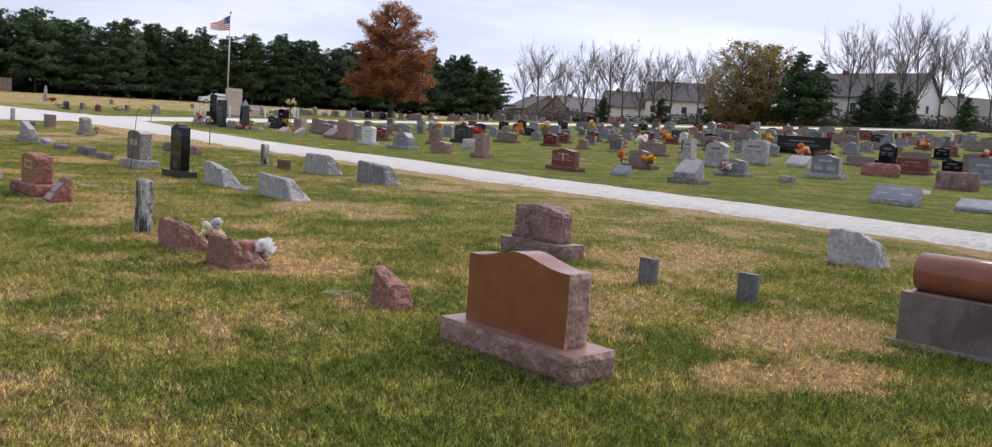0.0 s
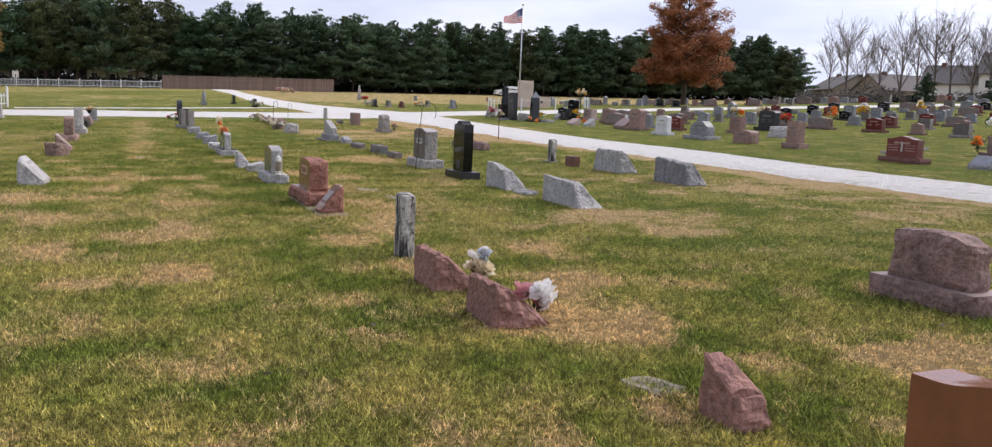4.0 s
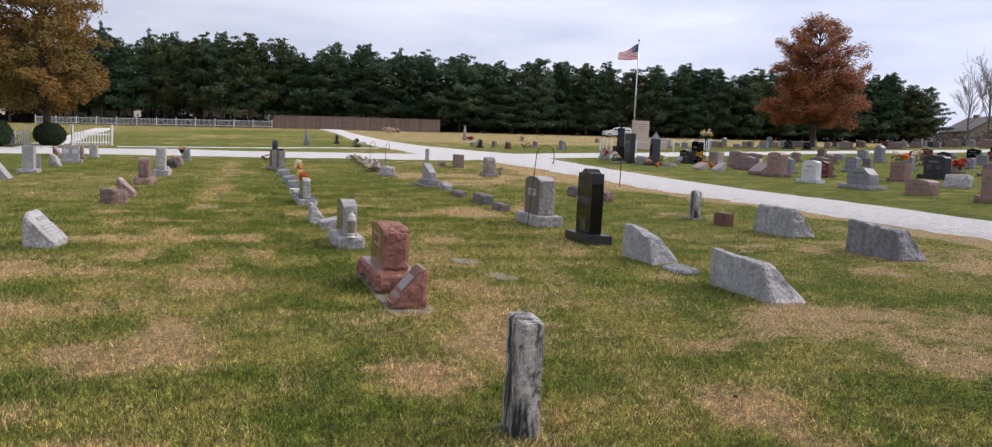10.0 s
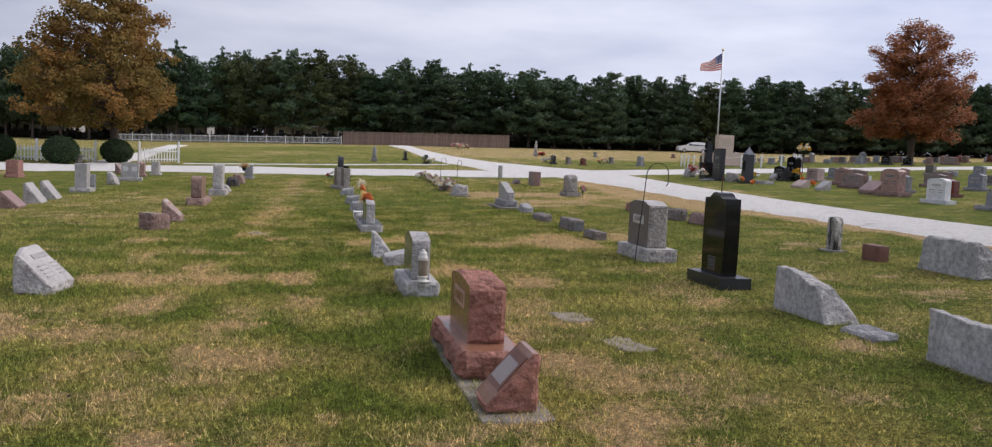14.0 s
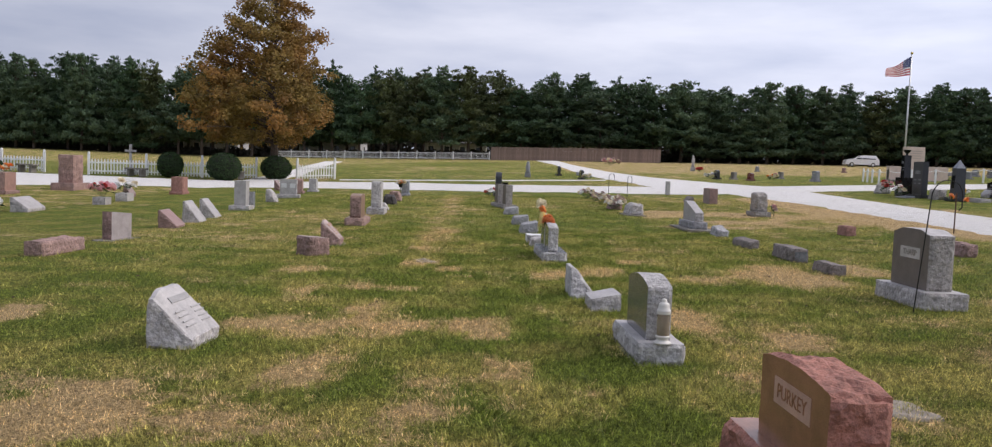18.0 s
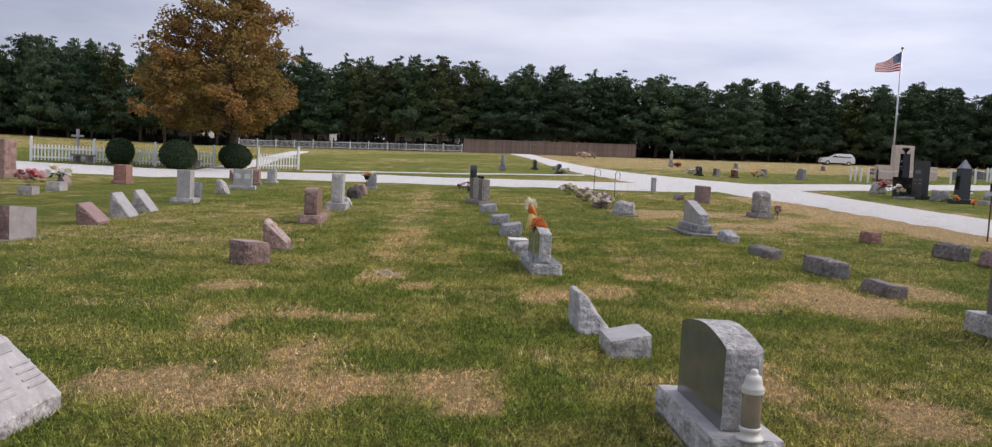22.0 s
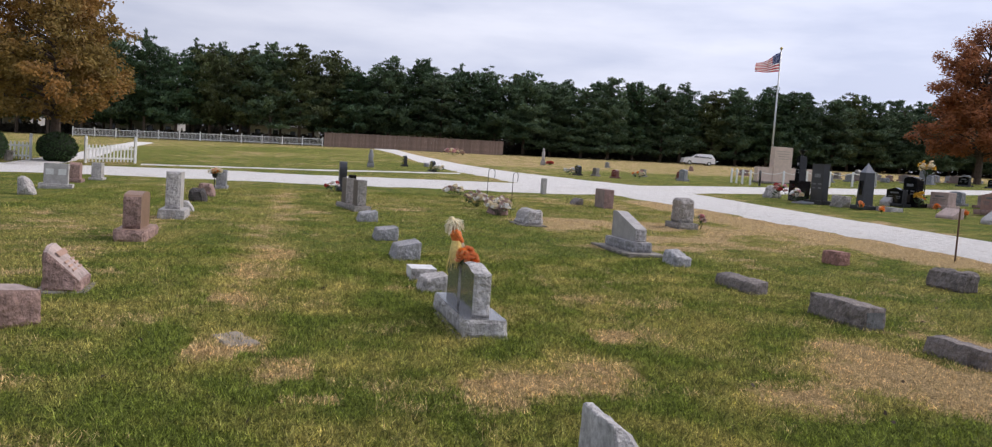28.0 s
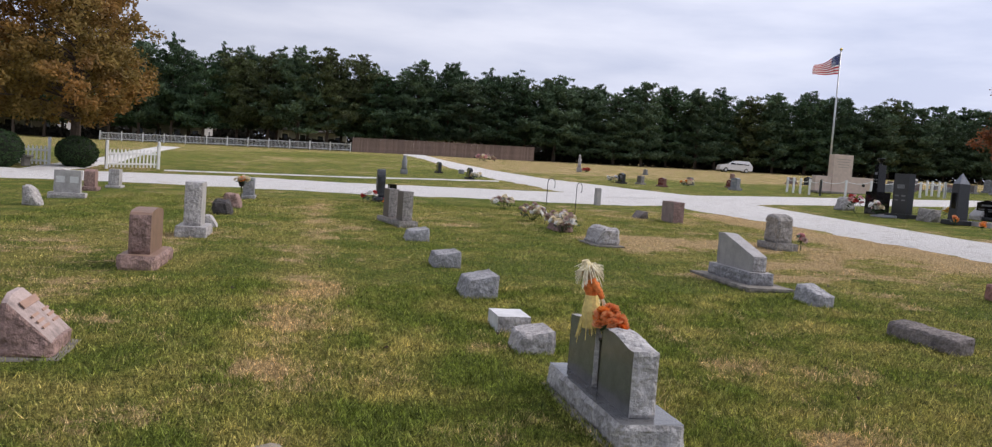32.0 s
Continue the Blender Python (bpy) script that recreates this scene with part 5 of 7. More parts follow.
hook(3.18, 20.8, 1.5, 0.3, -8, "thin dark metal shepherd's hook standing bare in the lawn", lean=-0.12)
hook(1.5, 40.6, 1.1, 0.2, 20, "thin dark metal hook among grave flowers", 0.008)
hook(2.05, 39.9, 1.05, 0.2, 40, "thin dark metal hook beside grave flowers", 0.008)
tagged_root(part("stake", tube([(0, 0, -0.1), (0, 0, 0.95)], 0.016, 8), RUSTY), spot(8.7, 31.6), "thin rusty stake standing beside the drive", "stake")


# ---- white picket fence, bushes and benches at the cross drive ----
PICKET = None


def picket_fence(x0, y0, x1, y1, label, posts=2, high=0.88, gap=0.16):
    """A run of pickets between turned-top posts."""
    length, turn = math.hypot(x1 - x0, y1 - y0), math.degrees(math.atan2(y1 - y0, x1 - x0))
    root = thing("picket_fence", spot(x0, y0, turn), label, "fence", "white picket fences")
    drop = ground_z(x1, y1) - ground_z(x0, y0)
    for i in range(posts):
        k = i / (posts - 1)
        p = part("post", box(-0.06, -0.06, -0.1, 0.06, 0.06, high + 0.22, 0.008), WHITE, root, "", pose(length * k, 0, drop * k))
        part("post_cap", turned([(0.085, high + 0.22), (0.085, high + 0.24), (0.05, high + 0.26), (0.075, high + 0.31), (0.05, high + 0.37), (0.005, high + 0.39)], 12), WHITE, p, flat=False)
    for z in (0.22, high - 0.2):
        bm = bmesh.new()
        a, b = (0, z), (length, z + drop)
        vs = [bm.verts.new(v) for v in ((a[0], -0.02, a[1] - 0.04), (b[0], -0.02, b[1] - 0.04), (b[0], 0.02, b[1] - 0.04), (a[0], 0.02, a[1] - 0.04), (a[0], -0.02, a[1] + 0.04), (b[0], -0.02, b[1] + 0.04), (b[0], 0.02, b[1] + 0.04), (a[0], 0.02, a[1] + 0.04))]
        for q in ((3, 2, 1, 0), (4, 5, 6, 7), (0, 1, 5, 4), (1, 2, 6, 5), (2, 3, 7, 6), (3, 0, 4, 7)):
            bm.faces.new([vs[i] for i in q])
        part("rail", bm, WHITE, root)
    n = int(length / gap)
    global PICKET
    for i in range(1, n):
        k = i / n
        if PICKET is None:
            bm = bmesh.new()
            w, e = 0.035, 0.012
            front = [bm.verts.new(v) for v in ((-w, -e, 0.06), (w, -e, 0.06), (w, -e, high - 0.06), (0, -e, high), (-w, -e, high - 0.06))]
            back_ = [bm.verts.new(v.co + Vector((0, 2 * e, 0))) for v in front]
            bm.faces.new(front)
            bm.faces.new(back_[::-1])
            for j in range(5):
                bm.faces.new((front[(j + 1) % 5], front[j], back_[j], back_[(j + 1) % 5]))
            ob = part("picket", bm, WHITE, root)
            PICKET = ob.data
        else:
            ob = part("picket", PICKET, None, root)
        ob.matrix_basis = pose(length * k, -0.032, drop * k)
    return root


picket_fence(-12.6, 62.0, -14.45, 60.6, "white wooden picket fence with ball-topped posts, beside a clipped bush")
picket_fence(-16.7, 60.2, -25.2, 57.8, "white wooden picket fence with ball-topped posts, behind benches", 4)
picket_fence(-27.9, 58.2, -32.4, 57.7, "white wooden picket fence with ball-topped posts, by the drive", 3)


def bush(x, y, r, h, label, seed=0, material=None):
    """A clipped ball of small leaves over a dark twiggy core."""
    rnd = random.Random(seed)
    root = thing("bush", spot(x, y, 0), label, "bush", "clipped bushes")
    core = bmesh.new()
    bmesh.ops.create_icosphere(core, subdivisions=3, radius=1.0)
    for v in core.verts:
        n = 0.9 + 0.06 * noise.noise(v.co * 3 + Vector((seed, 0, 0)))
        v.co = Vector((v.co.x * r * n, v.co.y * r * n, h * 0.48 + v.co.z * h * 0.5 * n))
    part("core", core, plain("bush_core_%d" % seed, (0.012, 0.018, 0.008), 0.95), root, "dark inner twigs", flat=False)
    bm = bmesh.new()
    for n in range(2600):
        d = Vector((rnd.gauss(0, 1), rnd.gauss(0, 1), rnd.gauss(0, 1))).normalized()
        k = rnd.uniform(0.9, 1.02) * (1 + 0.05 * noise.noise(d * 4 + Vector((seed, 1, 0))))
        p = Vector((d.x * r * k, d.y * r * k, h * 0.48 + d.z * h * 0.49 * k))
        q = Vector((rnd.uniform(-1, 1), rnd.uniform(-1, 1), rnd.uniform(-0.3, 1))).normalized() * rnd.uniform(0.04, 0.075)
        w = q.orthogonal().normalized() * 0.028
        bm.faces.new([bm.verts.new(v) for v in (p - q, p + w, p + q, p - w)])
    part("leaves", bm, material or BUSH_LEAF, root, "small dark green leaves")
    return root


BUSH_LEAF = leafy("bush_leaves", (0.01, 0.03, 0.007), (0.034, 0.07, 0.016), 0.9, 0.12)
bush(-15.5, 60.0, 0.86, 1.42, "round clipped dark green bush beside the picket fence", 1)
bush(-17.4, 56.9, 0.9, 1.55, "tall round clipped dark green bush by the gateway", 2)
bush(-20.85, 58.2, 0.68, 1.45, "round clipped dark green bush by the picket fence", 3)
bush(-30.3, 56.6, 0.9, 0.85, "low broad dark green bush by the picket fence", 4)


def bench(x, y, turn):
    root = thing("stone_bench", spot(x, y, turn), "pale concrete bench on two block legs by the fence", "bench", "stone benches")
    part("seat", box(-0.65, -0.22, 0.38, 0.65, 0.22, 0.47, 0.02), CONCRETE, root)
    for s in (-0.42, 0.42):
        part("leg", box(s - 0.09, -0.17, 0, s + 0.09, 0.17, 0.38, 0.015), CONCRETE, root)


bench(-28.4, 57.4, -20)
bench(-31.5, 55.5, -20)
bench(-22.6, 57.9, -20)
bench(-17.6, 59.2, -20)


def cross_monument(x, y):
    root = thing("cross_monument", spot(x, y, -5), "white cross with drapery on a stepped base behind the fence", "monument")
    part("base", box(-0.36, -0.28, 0, 0.36, 0.28, 0.3, 0.02), PALE, root)
    part("upright", box(-0.065, -0.06, 0.3, 0.065, 0.06, 1.7, 0.012), PALE, root)
    part("arm", box(-0.33, -0.063, 1.28, 0.33, 0.063, 1.4, 0.012), PALE, root)


cross_monument(-23.9, 60.0)


# ---- flag, memorial wall and dark monuments ----
def flagpole(x, y):
    root = thing("flagpole", spot(x, y, 0), "metal flagpole with a waving striped flag behind a memorial wall", "flagpole")
    high = 7.65
    part("pole", tube([(0, 0, 0), (0, 0, high * 0.5), (0, 0, high)], [0.062, 0.052, 0.034], 14), POLE, root, flat=False)
    part("ball", turned([(0.01, high), (0.06, high + 0.02), (0.085, high + 0.08), (0.06, high + 0.14), (0.01, high + 0.165)], 14), plain("gilt", (0.5, 0.36, 0.1), 0.3, 0.9), root, "gilt ball", flat=False)
    red, white, navy = leafy("flag_red", (0.52, 0.02, 0.04), (0.52, 0.02, 0.04), 0.8, 0.5), leafy("flag_white", (0.9, 0.9, 0.9), (0.92, 0.92, 0.92), 0.8, 0.5), leafy("flag_blue", (0.03, 0.045, 0.17), (0.03, 0.045, 0.17), 0.8, 0.2)
    cloth = part("flag", tube([(0, 0, high - 1.32), (0, 0, high - 0.12)], 0.008, 6), white, root, "flag with red and white stripes and a blue field")

    def sag(u, v):
        """u along the fly, v down the hoist: a flag that hangs and curls in a light wind, away from the pole."""
        x_ = -1.35 * u + 0.1 * u * math.sin(4.2 * u + 1.2 * v)
        y_ = 0.22 * u * math.sin(6.8 * u + 1.6 * v) + 0.06 * math.sin(11 * u)
        z_ = high - 0.12 - 1.12 * v - (0.8 - 0.62 * v) * u + 0.07 * u * math.sin(7.0 * u + 1.5 * v)
        return (x_, y_, z_)

    def sheet(u0, u1, v0, v1, nu, nv, push=0.0):
        bm = bmesh.new()
        g = [[bm.verts.new(Vector(sag(u0 + (u1 - u0) * i / nu, v0 + (v1 - v0) * j / nv)) + Vector((0, push, 0))) for i in range(nu + 1)] for j in range(nv + 1)]
        for j in range(nv):
            for i in range(nu):
                bm.faces.new((g[j][i], g[j][i + 1], g[j + 1][i + 1], g[j + 1][i]))
        return bm

    for k in range(13):
        part("stripe", sheet(0.4 if k < 7 else 0.0, 1.0, k / 13, (k + 1) / 13, 22 if k < 7 else 32, 2), red if k % 2 == 0 else white, cloth)
    part("blue_field", sheet(0.0, 0.4, 0.0, 7 / 13, 14, 8), navy, cloth, "blue field with rows of white stars")
    star = bmesh.new()
    for r in range(9):
        for c in range(6 if r % 2 == 0 else 5):
            u, v = 0.4 * (c * 2 + 1 + r % 2) / 12, (7 / 13) * (r + 0.8) / 9.6
            for side in (-0.012, 0.012):
                p = Vector(sag(u, v)) + Vector((0, side, 0))
                ring = [star.verts.new(p + (0.032 if n % 2 == 0 else 0.013) * Vector((math.sin(math.pi * n / 5), 0, math.cos(math.pi * n / 5)))) for n in range(10)]
                star.faces.new(ring)
    tagged(part("star_field", star, white, cloth), kind="stuff")


flagpole(21.7, 65.0)


def memorial():
    root = thing("memorial_wall", spot(21.9, 64.2, 2), "tan limestone memorial pillar with low side walls", "memorial")
    part("pillar", box(-0.56, -0.25, 0, 0.56, 0.25, 2.05, 0.02), LIMESTONE, root)
    part("side_wall", box(-1.5, -0.2, 0, -0.56, 0.2, 0.86, 0.02), LIMESTONE, root)
    part("side_wall", box(0.56, -0.2, 0, 2.05, 0.2, 0.9, 0.02), LIMESTONE, root)
    part("step", box(-1.8, -1.0, -0.05, 2.3, -0.2, 0.06, 0.01), CONCRETE, root)
    for i in range(4):
        part("carved_line", box(-0.42 + 0.04 * i, -0.256, 1.78 - 0.14 * i, 0.42 - 0.04 * i, -0.25, 1.82 - 0.14 * i), plain("shallow_carving", (0.4, 0.34, 0.29), 0.9) if i == 0 else bpy.data.materials["shallow_carving"], root)
    part("plaque", turned([(0.09, 0), (0.09, 0.02)], 16), DARK_METAL, root, "round bronze plaque", pose(1.3, -0.2, 0.5, 90, 0, 0))


memorial()


def chain_posts(points, label):
    root = thing("chain_fence", spot(points[0][0], points[0][1], 0), label, "chain fence", "chain fences")
    x0, y0 = points[0]
    z0 = ground_z(x0, y0)
    for x, y in points:
        part("post", box(-0.045, -0.045, -0.1, 0.045, 0.045, 0.8, 0.01), WHITE, root, "", pose(x - x0, y - y0, ground_z(x, y) - z0))
    for (ax, ay), (bx, by) in zip(points, points[1:]):
        pts = [((ax + (bx - ax) * k - x0), (ay + (by - ay) * k - y0), ground_z(ax, ay) - z0 + (ground_z(bx, by) - ground_z(ax, ay)) * k + 0.74 - 0.5 * k * (1 - k)) for k in (0, 0.2, 0.4, 0.6, 0.8, 1)]
        part("chain", tube(pts, 0.017, 5), WHITE, root)


chain_posts([(18.97 + 1.32 * k, 60.6) for k in range(6)], "white posts with hanging white chains before a memorial")
chain_posts([(18.97, 60.6), (18.86, 61.5), (18.83, 62.4), (18.9, 63.3), (19.0, 64.2)], "white posts with hanging white chains beside a memorial")
chain_posts([(25.59, 60.6), (25.88, 61.5), (26.1, 62.4), (26.41, 63.3)], "white posts and rails at the memorial's end")


def obelisk(x, y):
    root = thing("obelisk", spot(x, y, ROW) @ Matrix.Diagonal((0.82, 0.82, 0.9, 1)), "dark grey granite obelisk with a pointed top on a stone base", "gravestone")
    part("base", box(-0.42, -0.38, 0, 0.42, 0.38, 0.16, 0.015), CHAR, root)
    part("shaft", block(0.44, 0.5, 1.24, tw=0.84, td=0.9, z0=0.16), [CHAR] * 3, root)
    bm = bmesh.new()
    s = 0.185
    low = [bm.verts.new(v) for v in ((-s, -0.25, 1.4), (s, -0.25, 1.4), (s, 0.2, 1.4), (-s, 0.2, 1.4))]
    tip = bm.verts.new((0, -0.03, 1.78))
    bm.faces.new(low[::-1])
    for i in range(4):
        bm.faces.new((low[i], low[(i + 1) % 4], tip))
    part("point", bm, BLUE, root, "paler pointed cap")
    part("niche", box(-0.12, 0.18, 0.55, 0.12, 0.25, 1.1, 0.02), BLACK, root)


obelisk(15.25, 45.0)
gravestone(14.85, 47.3, "tall black polished upright stone with an engraved emblem on a base", (0.74, 0.24, 1.34), (1.1, 0.5, 0.16), (CHAR, CHAR), rough="", base_rough="", base_mats=(CHAR, CHAR))
gravestone(14.95, 48.95, "black column monument on a square dark block", (0.3, 0.3, 0.95), (0.62, 0.54, 0.8), (BLACK, BLACK), rough="", base_rough="", base_mats=(BLACK, BLACK), tw=0.72)
tagged_root(part("urn", turned([(0.1, 0), (0.07, 0.04), (0.06, 0.1), (0.19, 0.24), (0.2, 0.3), (0.24, 0.34), (0.2, 0.35)], 16), BLACK, flat=False), pose(14.95, 48.95, ground_z(14.95, 48.95) + 1.72) @ Matrix.Scale(0.7, 4), "black urn on a column monument", "urn")
slant(15.0, 46.1, "rough taupe rock marker between dark monuments", 0.72, 0.42, 0.42, td=0.75, mats=(TAUPE_ROCK, TAUPE_ROCK), front_rough=True, amp=0.03, cell=0.1, name="rough_marker")
slant(14.7, 50.7, "small pale rough rock marker at the grass tip", 0.6, 0.5, 0.5, td=0.7, mats=(PALE_ROCK, PALE_ROCK), front_rough=True, amp=0.04, cell=0.1, name="rough_marker")
slant(14.5, 47.6, "pale flat marker at the foot of dark monuments", 0.9, 0.6, 0.12, td=0.8, mats=(BLUE, BLUE_ROCK), cell=0.15, name="flat_marker")
bouquet(*gz(14.4, 48.0), "cream and pink flowers among dark monuments", ["cream", "pink", "white"], 12, 0.25, 0.11, 0.5, 41)
bouquet(*gz(14.4, 49.4), "pink flowers beside a black column", ["pink", "red"], 10, 0.25, 0.11, 0.7, 42)
bouquet(*gz(16.4, 46.9), "yellow flowers beside an obelisk", ["yellow", "white"], 9, 0.25, 0.1, 0.45, 43)
gravestone(18.25, 46.75, "black headstone with a golden wreath beside it", (0.7, 0.3, 0.95), (1.0, 0.5, 0.16), (BLACK, BLACK), rough="", base_rough="", top=oval)
bouquet(*gz(18.6, 46.6, 1.1), "golden yellow wreath of flowers on a stand behind a headstone", ["yellow", "cream"], 30, 0.27, 0.1, 0.62, 44, leaves=12, holder=tube([(0, 0, -1.15), (0, 0, 0.2)], 0.02, 6), holder_label="thin dark metal stand")
bouquet(*gz(18.1, 46.1), "orange flowers before a black headstone", ["orange", "yellow"], 9, 0.2, 0.11, 0.55, 45)

gravestone(15.75, 44.3, "low pale flat marker beside an obelisk", (0.8, 0.45, 0.16), None, (PALE, PALE_ROCK), rough="e", cell=0.12, name="flat_marker")
for k, (fx, fy, n) in enumerate(((14.8, 44.5, 4), (14.62, 43.0, 5), (17.45, 44.2, 6), (16.75, 41.9, 5))):
    bouquet(*gz(fx, fy), "small low bunch of orange flowers by the drive", ["orange", "peach"], n, 0.1, 0.09, 0.26, 47 + k, leaves=5)

# ---- first rows beyond the drive ----
gravestone(18.95, 46.0, "pale pink granite headstone beyond the drive", (0.9, 0.34, 0.46), (1.2, 0.5, 0.14), (PINK_PALE, PINK_PALE), rough="et", cell=0.14)
slant(17.6, 47.2, "small grey slant marker with flowers beside it", 0.5, 0.4, 0.5, cell=0.12)
slant(16.1, 41.75, "small pale pink slant marker", 0.75, 0.4, 0.34, mats=(PINK_PALE, PINK_PALE), cell=0.12)
slant(16.1, 39.9, "small grey slant marker beyond the drive", 0.5, 0.4, 0.4, mats=(PALE, PALE_ROCK), cell=0.12)
gravestone(18.7, 43.1, "pink granite headstone with two inscriptions", (0.9, 0.28, 0.58), (1.3, 0.46, 0.18), (PINK, PINK_ROCK), top=serp, rough="e", cell=0.12)
slant(16.8, 37.7, "pale pink slant marker on a base", 0.9, 0.5, 0.5, mats=(PINK, PINK_ROCK), cell=0.12)
gravestone(16.9, 36.6, "pink granite headstone with oval top", (0.9, 0.3, 0.78), (1.3, 0.5, 0.18), (PINK, PINK_ROCK), top=oval, rough="e", cell=0.12)
gravestone(16.35, 33.3, "white marble headstone with rounded top on a plinth", (0.82, 0.2, 0.66), (1.16, 0.36, 0.13), (MARBLE, MARBLE), top=oval, rough="", base_rough="")
gravestone(16.3, 30.3, "broad blue-grey headstone with curved shoulders on a wide base", (1.06, 0.34, 0.54), (1.5, 0.66, 0.14), (ROWGREY, BLUE_ROCK), top=lambda u: 0.62 + 0.38 * smooth(0.0, 0.34, 0.5 - abs(u - 0.5)), rough="e", cell=0.1)
gravestone(16.4, 27.65, "pink granite marker with a rounded top", (0.9, 0.4, 0.46), None, (PINK, PINK_ROCK), rough="e", cell=0.1, top=oval)
gravestone(16.4, 25.0, "tall pink granite headstone on a rock-faced base", (0.48, 0.32, 0.7), (0.76, 0.46, 0.18), (PINK, PINK_ROCK), rough="e", cell=0.1)
root = gravestone(16.25, 20.27, "red polished headstone with curved top and carved lines", (1.0, 0.24, 0.56), (1.36, 0.44, 0.15), (RED, RED_ROCK), top=serp, rough="e", cell=0.08)
part("carved_letter", box(-0.03, 0.12, 0.3, 0.03, 0.126, 0.56), ETCH, root)
for k in range(3):
    for s in (-0.28, 0.28):
        part("carved_line", box(s - 0.16, 0.12, 0.32 + 0.07 * k, s + 0.16, 0.125, 0.34 + 0.07 * k), PINK, root)
slant(16.7, 18.2, "small dark blue-grey slant marker", 0.56, 0.36, 0.36, mats=(BLUE, BLUE_ROCK), cell=0.1)
gravestone(19.9, 20.4, "taupe headstone with vases of orange flowers at each side", (0.9, 0.26, 0.5), (1.3, 0.44, 0.15), (MAUVE, MAUVE_ROCK), top=serp, rough="e", cell=0.1)
for q in (-0.62, 0.62):
    bouquet(*gz(19.6, 20.4 + q, 0.12), "orange and yellow flowers in a vase beside a headstone", ["orange", "yellow"], 12, 0.2, 0.11, 0.45, 50 + int(q * 10))
slant(17.1, 15.9, "pale blue-grey slant headstone on a two-part base", 0.8, 0.46, 0.54, td=0.4, tw=0.84, mats=(PALE, BLUE_ROCK), cell=0.08, pad=(1.06, 0.56, 0.15))
gravestone(21.4, 17.6, "low blue-grey headstone with a flower wreath before it", (1.0, 0.24, 0.46), (1.3, 0.42, 0.12), (BLUE, BLUE_ROCK), top=serp, rough="e", cell=0.1)
bouquet(*gz(21.0, 17.6), "pink and white wreath before a headstone", ["pink", "white"], 10, 0.16, 0.09, 0.5, 53)
gravestone(23.9, 20.3, "pale grey headstone with arched top", (0.86, 0.3, 0.8), (1.2, 0.5, 0.16), (PALE, PALE_ROCK), top=arch, rough="e", cell=0.12)
gravestone(24.7, 22.3, "narrow tapering pale headstone in the rows", (0.5, 0.34, 0.8), (0.8, 0.5, 0.14), (PALE, PALE_ROCK), tw=0.7, rough="e", cell=0.12)
gravestone(27.2, 21.0, "large rough-edged grey headstone in the rows", (1.1, 0.34, 0.8), (1.4, 0.5, 0.16), (PALE, PALE_ROCK), rough="et", amp=0.03, cell=0.12)
root = gravestone(24.3, 16.0, "dark grey polished headstone with curved top on a grey base", (1.0, 0.24, 0.64), (1.4, 0.44, 0.18), (BLUE, PALE_ROCK), top=serp, rough="e", cell=0.1)
for s in (-0.22, 0.22):
    part("carved_panel", box(s - 0.14, 0.12, 0.3, s + 0.14, 0.125, 0.42), PALE, root)
slant(28.0, 19.5, "pale low slant marker in the rows", 0.9, 0.5, 0.5, mats=(PALE, PALE_ROCK), cell=0.12)
slant(20.9, 15.2, "small brown granite block marker in the lawn", 0.46, 0.3, 0.22, td=0.9, front_rough=True, mats=(TAUPE, TAUPE_ROCK), cell=0.1)
slant(27.8, 16.0, "low rough red rock grave marker", 1.3, 0.5, 0.5, td=0.6, mats=(RUST_ROCK, RUST_ROCK), front_rough=True, amp=0.03, cell=0.12, top=oval, name="rough_marker")
gravestone(30.8, 16.3, "red granite headstone on a base", (1.2, 0.3, 0.5), (1.4, 0.5, 0.14), (RED, RED_ROCK), rough="et", cell=0.12)
slant(24.4, 11.7, "rough mauve rock headstone in the rows", 1.15, 0.44, 0.56, td=0.7, mats=(MAUVE_ROCK, MAUVE_ROCK), front_rough=True, amp=0.02, cell=0.1, name="rough_marker")
gravestone(28.0, 12.5, "dark grey headstone on a pale base", (0.9, 0.3, 0.72), (1.2, 0.5, 0.18), (BLUE, PALE_ROCK), rough="e", cell=0.12)
root = slant(17.6, 10.0, "wide blue-grey slant headstone with carved names", 1.1, 0.4, 0.46, td=0.5, mats=(BLUE, BLUE_ROCK), cell=0.08)
for bx, k, bw in ((0, 0.25, 0.3), (-0.28, 0.6, 0.26), (0.28, 0.6, 0.26)):
    on_slant(root, 0.4, 0.46, k, bx, bw, 0.05, PALE)
gravestone(21.6, 11.6, "flat white marble marker in the lawn", (0.8, 0.5, 0.12), None, (MARBLE, MARBLE), rough="", name="flat_marker")
slant(18.0, 8.2, "low blue-grey sloping marker beyond the drive", 1.0, 0.4, 0.3, td=0.6, mats=(BLUE, BLUE_ROCK), cell=0.1, slope=0.1)
gravestone(35.4, 24.2, "long black polished double monument", (2.6, 0.4, 0.72), (3.0, 0.6, 0.16), (BLACK, BLACK), rough="", base_rough="")
gravestone(35.7, 20.0, "black headstone with a round top", (0.7, 0.3, 0.8), (1.0, 0.5, 0.14), (BLACK, BLACK), top=arch, rough="", base_rough="", cell=0.15)
gravestone(19.8, 33.2, "pink headstone with orange flowers on it", (0.7, 0.3, 0.56), (0.9, 0.46, 0.14), (PINK, PINK_ROCK), rough="e", cell=0.14)
bouquet(*gz(19.7, 33.2, 0.66), "orange and cream flowers on top of a headstone", ["orange", "cream"], 12, 0.25, 0.13, 0.36, 54)
gravestone(22.0, 34.1, "dark navy polished headstone with oval top", (1.0, 0.3, 0.72), (1.4, 0.5, 0.16), (CHAR, CHAR), top=oval, rough="", base_rough="")
